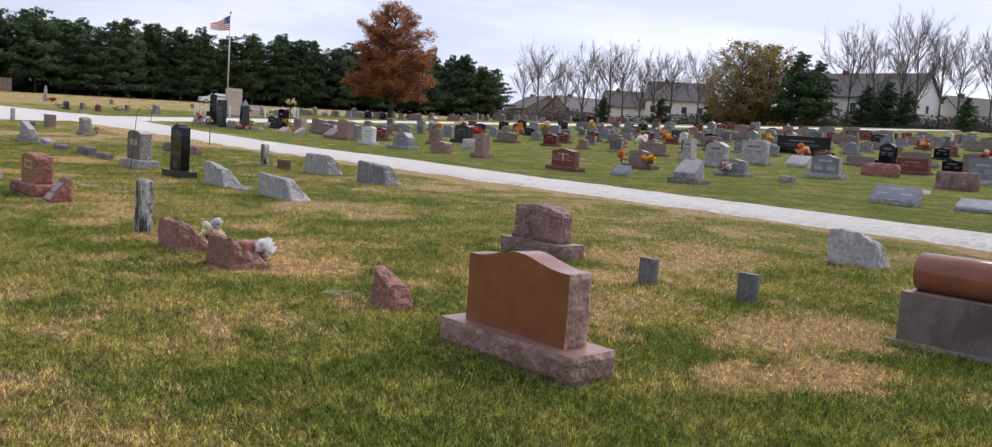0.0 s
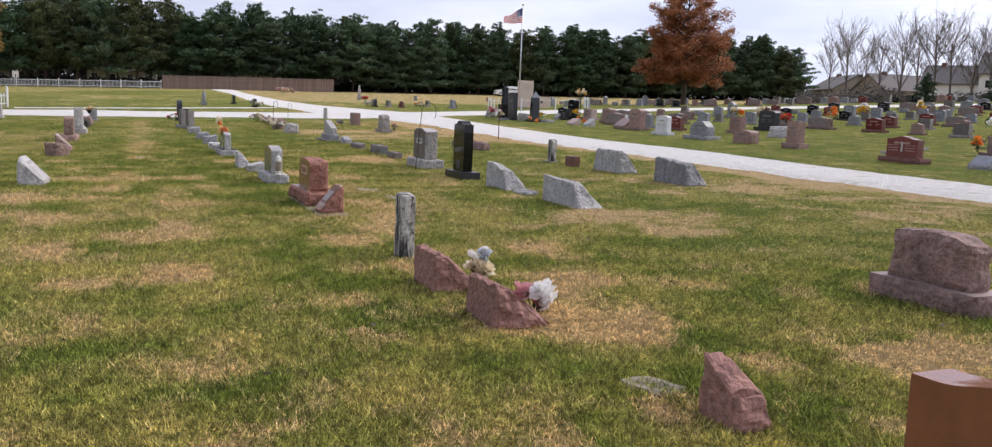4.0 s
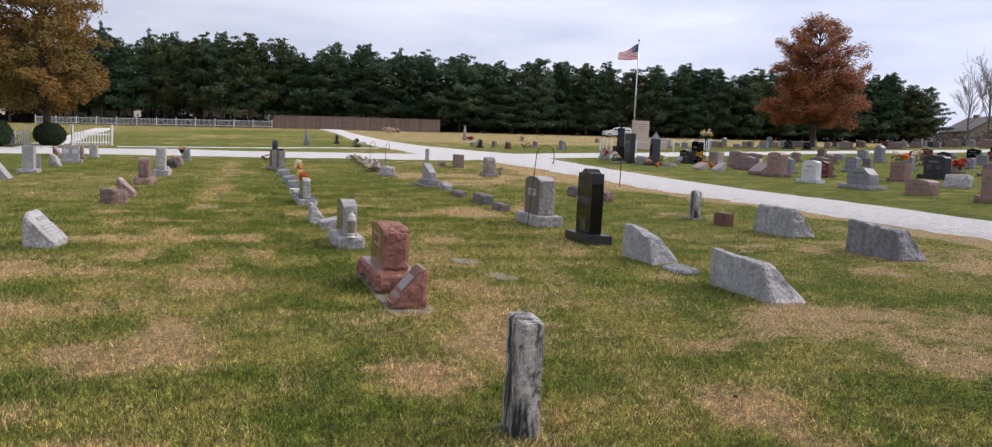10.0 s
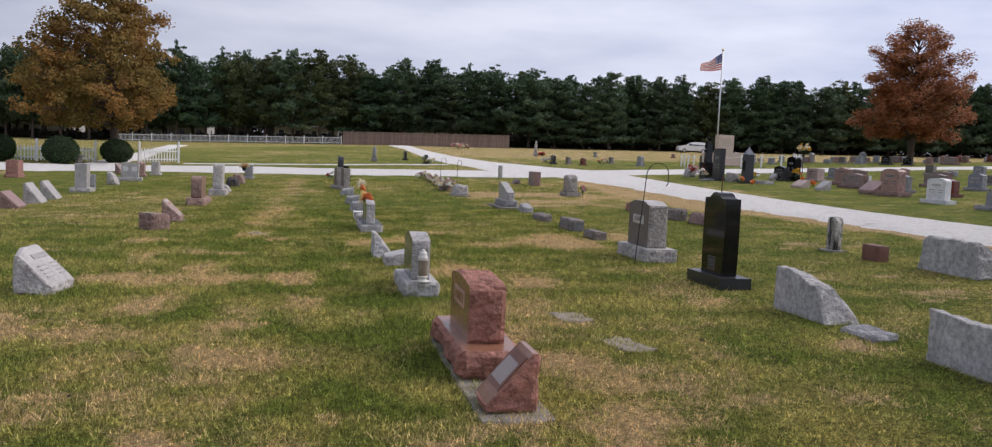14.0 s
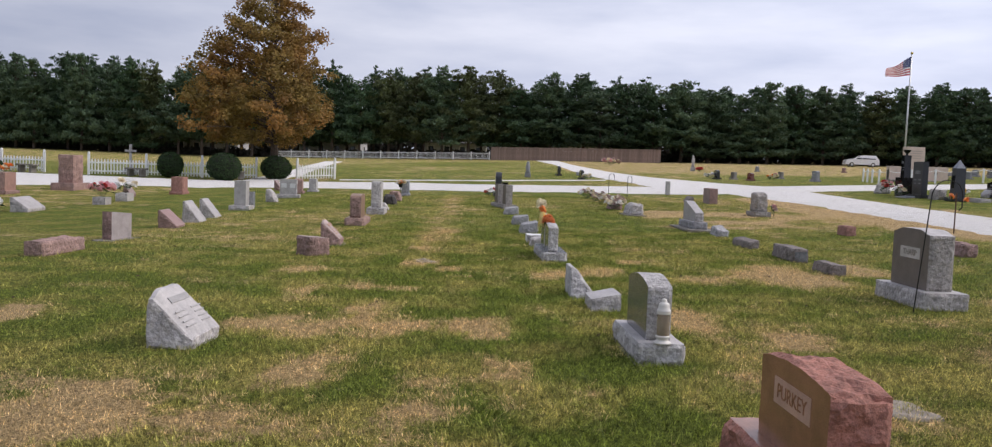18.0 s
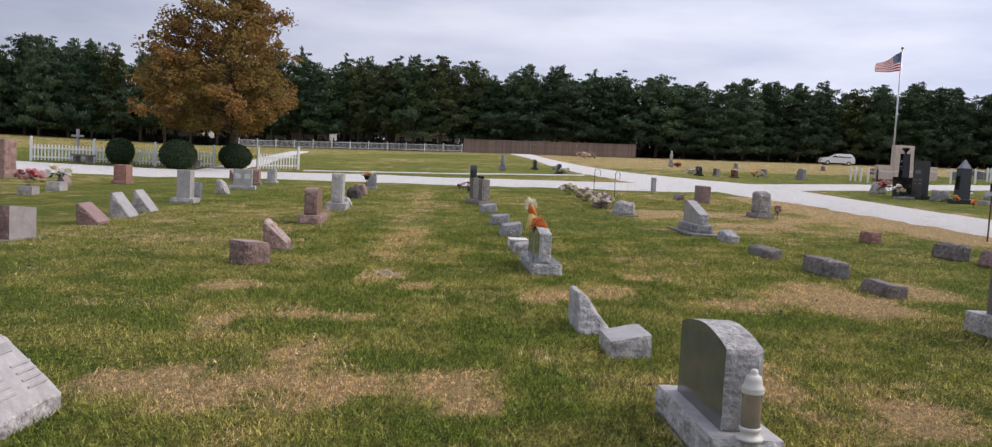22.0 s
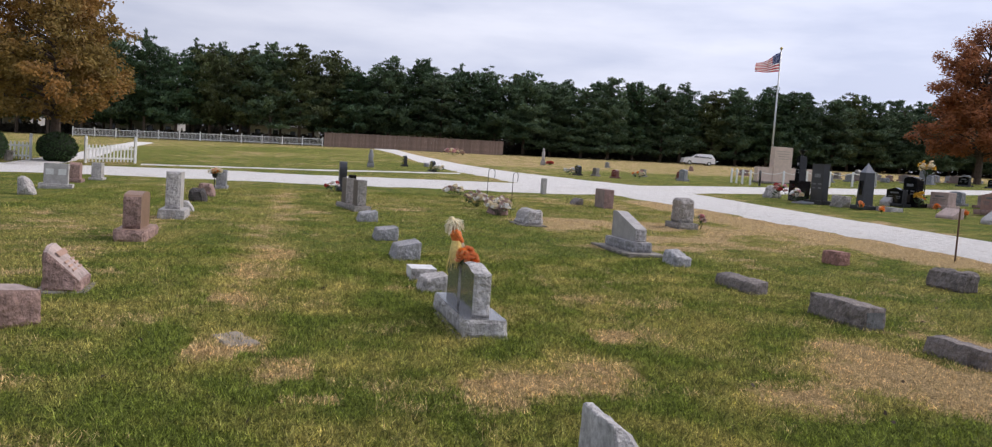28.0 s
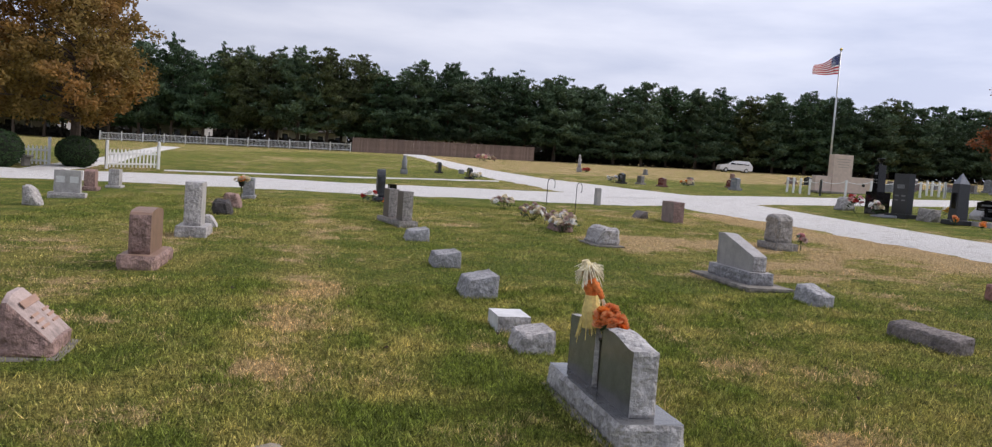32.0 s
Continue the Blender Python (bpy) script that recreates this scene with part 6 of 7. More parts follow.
bouquet(*gz(22.0, 32.9, 0.35), "red-orange flowers beside a dark headstone", ["orange", "red"], 12, 0.25, 0.13, 0.4, 55)
slant(19.4, 29.9, "low rough pale rock grave marker", 0.95, 0.4, 0.44, td=0.6, mats=(PALE_ROCK, PALE_ROCK), front_rough=True, amp=0.03, cell=0.12, name="rough_marker")
gravestone(17.9, 22.2, "flat grey stone marker in the lawn", (0.9, 0.5, 0.1), None, (PALE, PALE_ROCK), rough="", name="flat_marker")
gravestone(19.6, 23.6, "flat grey stone marker beyond the drive", (1.1, 0.5, 0.1), None, (PALE, PALE_ROCK), rough="", name="flat_marker")
gravestone(18.6, 41.5, "white flat-topped headstone beyond the drive", (0.8, 0.3, 0.5), None, (MARBLE, MARBLE), rough="")

# ---- the crowded rows further right ----
KINDS = []


def kind_of_stone(label, **k):
    x = 400.0 + 3 * len(KINDS)
    ob = gravestone(x, -400.0, label, group="rows of headstones", **k)
    KINDS.append(ob)


kind_of_stone("grey granite headstone with curved top on a base", die=(0.96, 0.24, 0.62), base=(1.3, 0.42, 0.16), mats=(ROWGREY, ROWGREY_ROCK), top=serp, rough="e", cell=0.16)
kind_of_stone("blue-grey granite headstone on a base", die=(0.9, 0.24, 0.6), base=(1.2, 0.42, 0.16), mats=(BLUE, BLUE_ROCK), top=oval, rough="e", cell=0.16)
kind_of_stone("pink granite headstone on a base", die=(0.9, 0.24, 0.58), base=(1.2, 0.42, 0.16), mats=(PINK, PINK_ROCK), top=serp, rough="e", cell=0.16)
kind_of_stone("red granite headstone on a base", die=(0.96, 0.24, 0.6), base=(1.3, 0.42, 0.16), mats=(RED, RED_ROCK), top=serp, rough="e", cell=0.16)
kind_of_stone("black polished headstone on a base", die=(0.96, 0.22, 0.62), base=(1.3, 0.4, 0.14), mats=(BLACK, BLACK_ROCK), top=serp, rough="e", cell=0.16)
kind_of_stone("taupe granite headstone with flat top", die=(0.8, 0.26, 0.56), base=(1.1, 0.42, 0.16), mats=(TAUPE, TAUPE_ROCK), rough="et", cell=0.16)
kind_of_stone("tall pale granite headstone in the rows", die=(0.62, 0.3, 0.86), base=(0.9, 0.46, 0.16), mats=(ROWGREY, ROWGREY_ROCK), top=arch, rough="e", cell=0.16)
kind_of_stone("low rough grey headstone in the rows", die=(0.9, 0.36, 0.42), base=None, mats=(ROWGREY_ROCK, ROWGREY_ROCK), top=oval, rough="eft", amp=0.03, cell=0.16)
kind_of_stone("wide mauve granite double headstone", die=(1.5, 0.26, 0.56), base=(1.9, 0.44, 0.16), mats=(MAUVE, MAUVE_ROCK), top=serp, rough="e", cell=0.16)
kind_of_stone("white marble headstone with arched top", die=(0.62, 0.16, 0.66), base=(0.8, 0.3, 0.1), mats=(MARBLE, MARBLE), top=arch, rough="", base_rough="")

TAKEN = [(35.4, 24.2), (35.7, 20.0), (24.3, 16.0), (27.2, 21.0), (22.0, 34.1), (19.8, 33.2), (30.8, 16.3), (28.0, 12.5), (28.0, 19.5), (27.8, 16.0), (24.7, 22.3)]
rnd = random.Random(11)
uses = [0] * len(KINDS)
FAR_ROWS = []


def put_stone(x, y, k):
    q = rnd.uniform(0.78, 1.0)
    m = spot(x, y, ROW + rnd.uniform(-2, 2), 0.02) @ Matrix.Diagonal((q, q, q * rnd.uniform(0.9, 1.05), 1))
    if x > 47.5 and uses[k]:
        FAR_ROWS.append((k, m))
        return
    if uses[k] == 0:
        KINDS[k].matrix_basis = m
    else:
        copy_thing(KINDS[k], m)
    uses[k] += 1


def row_of(x, y0, y1, gap, skip=0.18):
    y = y0 + rnd.uniform(0, 1)
    while y < y1:
        px = x - 0.07 * (y - 20) + rnd.uniform(-0.15, 0.15)
        if rnd.random() > skip and min(math.dist((px, y), q) for q in TAKEN) > 1.8:
            put_stone(px, y, rnd.choices(range(10), (3, 5, 4, 3, 3, 4, 1, 2, 4, 0.4))[0])
        y += gap * rnd.uniform(0.75, 1.4)


for i, x in enumerate((19.6, 22.8)):
    row_of(x, 35.5, 49, 2.2, 0.1)
row_of(25.9, 22.5, 49, 2.3, 0.15)
for i, x in enumerate((29.2, 32.4, 35.8, 39.0, 42.5, 46.0)):
    row_of(x, 2, 50, 1.75, 0.1)
for i, x in enumerate((50, 53.5, 57, 60.5, 64, 68, 73)):
    row_of(x, 4, 50, 1.8, 0.1)
for i, x in enumerate((27, 30, 33, 36.5, 40, 44, 48, 53, 59, 66)):
    row_of(x + 3, 61 if x > 30 else 67, 84, 2.7, 0.2)
for k, (fx, fy, c) in enumerate(((30.5, 21.0, "orange"), (36.5, 27.0, "yellow"), (41.0, 18.0, "red"), (45.0, 15.5, "pink"), (33.0, 31.0, "orange"), (38.0, 36.0, "orange"), (43.0, 30.0, "white"), (29.0, 38.5, "orange"), (47.0, 24.0, "orange"), (52.0, 20.0, "red"), (34.0, 42.0, "yellow"), (28.0, 28.0, "white"), (40.0, 44.0, "yellow"), (36.0, 13.0, "red"), (31.5, 11.0, "white"), (26.5, 41.0, "pink"))):
    bouquet(*gz(fx, fy), "%s artificial flowers standing by a headstone in the rows" % c, [c, c, "cream"], 9, 0.25, 0.15, 0.75, 70 + k, leaves=10)


def far_rows():
    """The rows past the middle of the cemetery, too many to tell apart, as one mesh."""
    vs, fs, slots, mats = [], [], [], []
    for k, m in FAR_ROWS:
        for ob in KINDS[k].children:
            local = m @ ob.matrix_basis
            first = len(vs)
            vs += [local @ v.co for v in ob.data.vertices]
            for f in ob.data.polygons:
                mat = ob.data.materials[f.material_index]
                if mat not in mats:
                    mats.append(mat)
                fs.append([first + i for i in f.vertices])
                slots.append(mats.index(mat))
    me_ = bpy.data.meshes.new("far_gravestones")
    me_.from_pydata(vs, [], fs)
    for mat in mats:
        me_.materials.append(mat)
    me_.polygons.foreach_set("material_index", slots)
    tagged(new("far_gravestones", me_), "crowded distant rows of grey, pink and black headstones", "gravestones", kind="stuff")


far_rows()

# a few graves on the far lawn, by the drive to the fence
for lx, ly, k in ((11.4, 69.5, 4), (12.4, 69.0, 5), (12.9, 66.6, 3), (16.4, 64.9, 1), (17.4, 68.0, 3), (15.9, 70.5, 5), (1.0, 73.1, 4), (2.5, 74.5, 7), (2.2, 66.3, 4), (21.0, 96.0, 0), (30.0, 98.0, 2)):
    put_stone(lx, ly, k)

bouquet(*gz(2.5, 65.8), "white flowers before a dark headstone on the far lawn", ["white", "cream"], 12, 0.3, 0.12, 0.4, 90)
bouquet(*gz(11.0, 70.0), "white flowers beside a dark headstone on the far lawn", ["white", "white", "cream"], 12, 0.35, 0.13, 0.45, 91)
bouquet(*gz(14.2, 66.2), "pink and orange flowers on a low grave", ["pink", "orange", "cream"], 12, 0.35, 0.12, 0.5, 92)
bouquet(*gz(8.7, 115.0), "pale pink flowers crowded by the drive near the board fence", ["faded", "cream", "pink"], 26, 1.0, 0.24, 0.9, 93)
bouquet(*gz(14.9, 93.2), "red flowers beside a pale figure on the far lawn", ["red"], 9, 0.25, 0.16, 0.4, 94)


def statue(x, y, high, label, material):
    """A small draped figure on a plinth, one plain mesh."""
    bm = box(-0.2, -0.2, 0, 0.2, 0.2, 0.25 * high, 0.02)
    turned([(0.17, 0.25 * high), (0.13, 0.45 * high), (0.16, 0.7 * high), (0.1, 0.82 * high), (0.09, 0.86 * high), (0.11, 0.93 * high), (0.05, high)], 14, bm)
    tagged_root(part("statue", bm, material, flat=False), spot(x, y, 0), label, "statue")


statue(14.4, 93.8, 1.5, "small pale stone figure on a plinth on the far lawn", PALE)
statue(-1.2, 68.8, 1.05, "small weathered grey figure on a plinth in the lawn", ROWGREY)

# ---- board fence, far white fence ----
def board_fence():
    root = thing("board_fence", spot(-6.7, 142.2, -5.0), "long brown wooden board fence under the pines", "fence")
    rnd = random.Random(5)
    n, wide = 126, 0.2
    shared = []
    for q in range(3):
        bm = box(0.004, -0.012, -0.1, wide - 0.004, 0.012, 1.95 + 0.015 * q)
        me_ = bpy.data.meshes.new("board")
        bm.to_mesh(me_)
        bm.free()
        me_.materials.append(WOOD)
        shared.append(me_)
    for i in range(n):
        x = i * wide
        wx, wy = -6.7 + x, 142.2 - 0.0872 * x
        part("board", shared[rnd.randrange(3)], None, root, "", pose(x, 0, ground_z(wx, wy) - ground_z(-6.7, 142.2)))
    part("rail", box(0, 0.02, 0.4, n * wide, 0.06, 0.5), WOOD, root, "", pose(0, 0, 0, 0, -0.9, 0))


board_fence()


def far_fence():
    x0, y0, x1, y1 = -6.9, 142.2, -40.0, 142.8
    length, turn = math.hypot(x1 - x0, y1 - y0), math.degrees(math.atan2(y1 - y0, x1 - x0))
    root = thing("white_fence", spot(x0, y0, turn), "long white fence at the far edge of the lawn", "fence")
    drop = ground_z(x1, y1) - ground_z(x0, y0)
    n = 13
    for i in range(n):
        k = i / (n - 1)
        part("post", box(-0.06, -0.06, -0.1, 0.06, 0.06, 1.3, 0.01), WHITE, root, "", pose(length * k, 0, drop * k))
    pale = box(-0.022, -0.012, 0.1, 0.022, 0.012, 1.1)
    pm = bpy.data.meshes.new("pale")
    pale.to_mesh(pm)
    pale.free()
    pm.materials.append(WHITE)
    count = int(length / 0.18)
    for i in range(count):
        part("pale", pm, None, root, "", pose(length * i / count, 0, drop * i / count))
    for z in (0.25, 1.02):
        part("rail", tube([(0, 0.03, z), (length, 0.03, z + drop)], 0.045, 4), WHITE, root)


far_fence()


# ---- parked van ----
def van(x, y, turn):
    root = thing("minivan", spot(x, y, turn) @ Matrix.Scale(0.92, 4), "white minivan parked on the far side of the lawn", "car")
    paint, glass, rubber = plain("white_car_paint", (0.75, 0.75, 0.76), 0.25), plain("tinted_glass", (0.02, 0.022, 0.025), 0.08), plain("tyre_rubber", (0.02, 0.02, 0.02), 0.85)
    prof = [(-2.4, 0.35), (-2.42, 0.9), (-2.25, 1.05), (-1.35, 1.18), (-0.55, 1.66), (0.2, 1.76), (1.9, 1.74), (2.3, 1.2), (2.42, 0.9), (2.4, 0.35)]
    bm = bmesh.new()
    rows_ = [[bm.verts.new((px, s * (0.95 - (0.16 if pz > 1.2 else 0.0)), pz)) for px, pz in prof] for s in (-1, 1)]
    bm.faces.new(rows_[0])
    bm.faces.new(rows_[1][::-1])
    for i in range(len(prof)):
        j = (i + 1) % len(prof)
        bm.faces.new((rows_[0][j], rows_[0][i], rows_[1][i], rows_[1][j]))
    part("body", bm, paint, root)
    for s in (-1, 1):
        for a, b in ((-1.0, -0.1), (-0.02, 0.95), (1.03, 1.85)):
            g = bmesh.new()
            y0 = s * 0.945
            q = [(a if a > -0.9 else a + 0.05, y0, 1.16), (b, y0, 1.16), (b, s * 0.8, 1.62), (a + (0.42 if a < -0.9 else 0), s * 0.8, 1.62)]
            g.faces.new([g.verts.new((p[0], p[1] + s * 0.02, p[2])) for p in (q if s < 0 else q[::-1])])
            part("window", g, glass, root)
        for wx in (-1.55, 1.5):
            w = part("wheel", turned([(0.3, -0.1), (0.34, -0.08), (0.34, 0.08), (0.3, 0.1)], 20), rubber, root, "", pose(wx, s * 0.86, 0.34, 90, 0, 0))
            part("rim", turned([(0.2, -0.105), (0.2, 0.105)], 16), POLE, w)
        part("headlight", box(-2.43, s * 0.7 - 0.16, 0.78, -2.36, s * 0.7 + 0.16, 0.92), POLE, root)
    part("windscreen", box(-0.4, -0.72, -0.01, 0.4, 0.72, 0.01), glass, root, "", pose(-0.98, 0, 1.44, 0, -31, 0))
    part("bumper", box(-2.5, -0.9, 0.3, -2.38, 0.9, 0.62, 0.03), paint, root)


van(45.4, 134.4, -6)

# ---- trees ----
NEEDLE = leafy("pine_needles", (0.016, 0.044, 0.022), (0.09, 0.156, 0.07), 0.7, 0.15, 0.2, 0.9, 0.4)
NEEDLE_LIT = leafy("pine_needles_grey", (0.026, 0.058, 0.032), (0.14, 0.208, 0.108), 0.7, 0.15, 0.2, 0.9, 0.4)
NEEDLE_WARM = leafy("pine_needles_olive", (0.032, 0.047, 0.02), (0.14, 0.17, 0.062), 0.7, 0.15, 0.2, 0.9, 0.4)


def quad(bm, p, q, w):
    bm.faces.new([bm.verts.new(v) for v in (p - q, p + w, p + q, p - w)])


def pine_meshes(seed, high=13.0, wide=3.3, low=0.16, material=None):
    """Trunk and crown of a pine: spaced whorls of level boughs, each carrying flat pads of needles with dark gaps between."""
    rnd = random.Random(seed)
    trunk = tube([(0, 0, -0.3), (0.1, 0.05, high * 0.4), (0.1, -0.1, high * 0.97)], [0.24, 0.16, 0.03], 8)
    bm = bmesh.new()
    z = high * low
    heavy = rnd.uniform(0, 6.3)

    def pad(c, spread, out, thick):
        """A domed, ragged cushion of needle tufts at the end of a bough."""
        long_way = Vector((-out.y, out.x, 0)) * rnd.uniform(0.75, 1.3)
        for t_ in range(int(66 * spread)):
            b, e = rnd.uniform(0, 6.3), math.sqrt(rnd.random())
            flat = out * math.cos(b) * rnd.uniform(0.8, 1.2) + long_way * math.sin(b)
            p = c + flat * spread * e + Vector((0, 0, thick * (0.7 - e * e) + rnd.gauss(0, 0.3 * thick)))
            d = (flat * (0.3 + e) + Vector((rnd.gauss(0, 0.5), rnd.gauss(0, 0.5), rnd.gauss(0.6, 0.4)))).normalized()
            w = Vector((rnd.gauss(0, 1), rnd.gauss(0, 1), rnd.gauss(0, 0.5) if t_ % 5 < 2 else 0.0))
            w = (w - d * w.dot(d)).normalized()
            quad(bm, p, d * rnd.uniform(0.16, 0.36), w * rnd.uniform(0.06, 0.12))

    while z < high * 0.985:
        k = max(0.0, (z / high - low) / (1 - low))
        reach = 0.98 * wide * (1 - k ** 1.6) * rnd.uniform(0.7, 1.15) + 0.15
        n = rnd.randint(5, 7) if k < 0.8 else 4
        turn = rnd.uniform(0, 6.3)
        for i in range(n):
            a = turn + 2 * math.pi * i / n + rnd.uniform(-0.4, 0.4)
            r = reach * rnd.uniform(0.6, 1.15) * (1 + 0.22 * math.cos(a - heavy - 4 * k))
            out = Vector((math.cos(a), math.sin(a), 0))
            side = Vector((-out.y, out.x, 0))
            rise = 0.12 + 0.9 * k * k + rnd.uniform(-0.14, 0.2)
            start = z + rnd.uniform(-0.6, 0.6)
            tube([(0, 0, start), out * r * 0.95 + Vector((0, 0, start + rise * r))], [0.05, 0.015], 3, trunk, False)
            f = 1.0
            while f * r > 0.35:
                c = out * r * f + side * rnd.uniform(-0.4, 0.4) * f * min(1.0, r / 2) + Vector((0, 0, start + rise * r * f + rnd.uniform(-0.12, 0.2)))
                spread = rnd.uniform(0.6, 1.05) * min(1.0, 0.3 + r / 3.4) * (0.75 + 0.25 * f)
                pad(c, spread, out, 0.46 * spread * rnd.uniform(0.7, 1.4))
                f -= 1.15 * spread / r
        z += high * rnd.uniform(0.055, 0.085) * (1 - 0.35 * k)
    for i in range(3):
        tip = Vector((rnd.uniform(-0.7, 0.7), rnd.uniform(-0.7, 0.7), high * rnd.uniform(0.93, 1.05)))
        for t_ in range(44):
            p = tip - Vector((rnd.gauss(0, 0.14), rnd.gauss(0, 0.14), abs(rnd.gauss(0, 0.8))))
            quad(bm, p, Vector((rnd.gauss(0, 0.12), rnd.gauss(0, 0.12), 0.22)), Vector((rnd.gauss(0, 1), rnd.gauss(0, 1), 0)).normalized() * 0.07)
    out_ = []
    for name, b, mat in (("trunk", trunk, BARK), ("crown", bm, material or NEEDLE)):
        me_ = bpy.data.meshes.new(name)
        b.to_mesh(me_)
        b.free()
        me_.materials.append(mat)
        out_.append(me_)
    return out_


def tree(name, meshes, x, y, label, category, scale=1.0, turn=0.0, group="", tall=1.0):
    root = thing(name, spot(x, y, turn), label, category, group)
    for n, me_ in zip(("trunk", "crown"), meshes):
        ob = part(n, me_, None, root)
        ob.scale = (scale, scale, scale * tall)
    return root


PINES = [pine_meshes(s, 12.5, w, lo, mat) for s, w, lo, mat in ((1, 4.9, 0.1, NEEDLE), (2, 4.4, 0.12, NEEDLE_LIT), (3, 5.0, 0.14, NEEDLE), (4, 4.6, 0.09, NEEDLE_LIT), (5, 4.2, 0.16, NEEDLE_WARM), (6, 4.9, 0.12, NEEDLE_LIT), (7, 4.4, 0.11, NEEDLE))]
OPEN = [pine_meshes(s, 12.5, w, lo, mat) for s, w, lo, mat in ((8, 4.6, 0.21, NEEDLE), (9, 4.3, 0.24, NEEDLE_LIT), (10, 4.7, 0.22, NEEDLE_WARM), (11, 4.4, 0.23, NEEDLE), (12, 4.8, 0.2, NEEDLE_LIT))]


def pine_height(x):
    """The row is tallest to the west and lower towards the memorial."""
    return 14.6 + 1.5 * smooth(-30, -95, x) - 1.4 * smooth(-25, 5, x) - 1.2 * smooth(5, 36, x)


rnd = random.Random(21)
for y, first, gap, label in ((147.5, -150.0, 3.6, "tall dark green pine in a close row"), (153.5, -148.0, 4.0, "tall dark green pine behind the first row")):
    x = first
    while x < 107:
        scale = rnd.uniform(0.9, 1.12)
        high = pine_height(x) * rnd.choice((0.84, 0.92, 0.97, 1.0, 1.02)) / (12.8 * scale)
        tree("pine_tree", OPEN[rnd.randrange(5)] if -62 < x < 24 else PINES[rnd.randrange(7)], x, y + rnd.uniform(-1.8, 1.8) - 0.06 * x, label, "pine tree", scale, rnd.uniform(0, 360), "row of pines", high)
        x += gap * rnd.uniform(0.9, 1.35)


def undergrowth():
    """Near-black filler brush and dead lower limbs for the shade behind the pines' feet, lower where houses show
    through.
    """
    rs = random.Random(14)
    bm = bmesh.new()
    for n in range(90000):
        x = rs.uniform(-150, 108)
        # the back band is a tall dark screen added to close off the sky
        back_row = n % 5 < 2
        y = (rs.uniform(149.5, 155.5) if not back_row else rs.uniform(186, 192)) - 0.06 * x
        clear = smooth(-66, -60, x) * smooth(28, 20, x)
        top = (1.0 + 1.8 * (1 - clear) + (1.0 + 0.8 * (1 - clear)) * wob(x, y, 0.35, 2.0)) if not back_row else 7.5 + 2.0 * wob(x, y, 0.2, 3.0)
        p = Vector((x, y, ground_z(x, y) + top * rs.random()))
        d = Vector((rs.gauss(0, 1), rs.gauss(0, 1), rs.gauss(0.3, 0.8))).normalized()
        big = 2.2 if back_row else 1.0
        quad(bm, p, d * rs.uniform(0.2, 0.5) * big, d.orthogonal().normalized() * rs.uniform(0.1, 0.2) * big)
    # the shade between the trunks is put into this near-black colour
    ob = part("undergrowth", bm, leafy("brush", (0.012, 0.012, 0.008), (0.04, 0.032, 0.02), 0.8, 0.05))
    tagged(ob, "added near-black brush standing in for shade under the pines", "undergrowth", kind="stuff")


undergrowth()


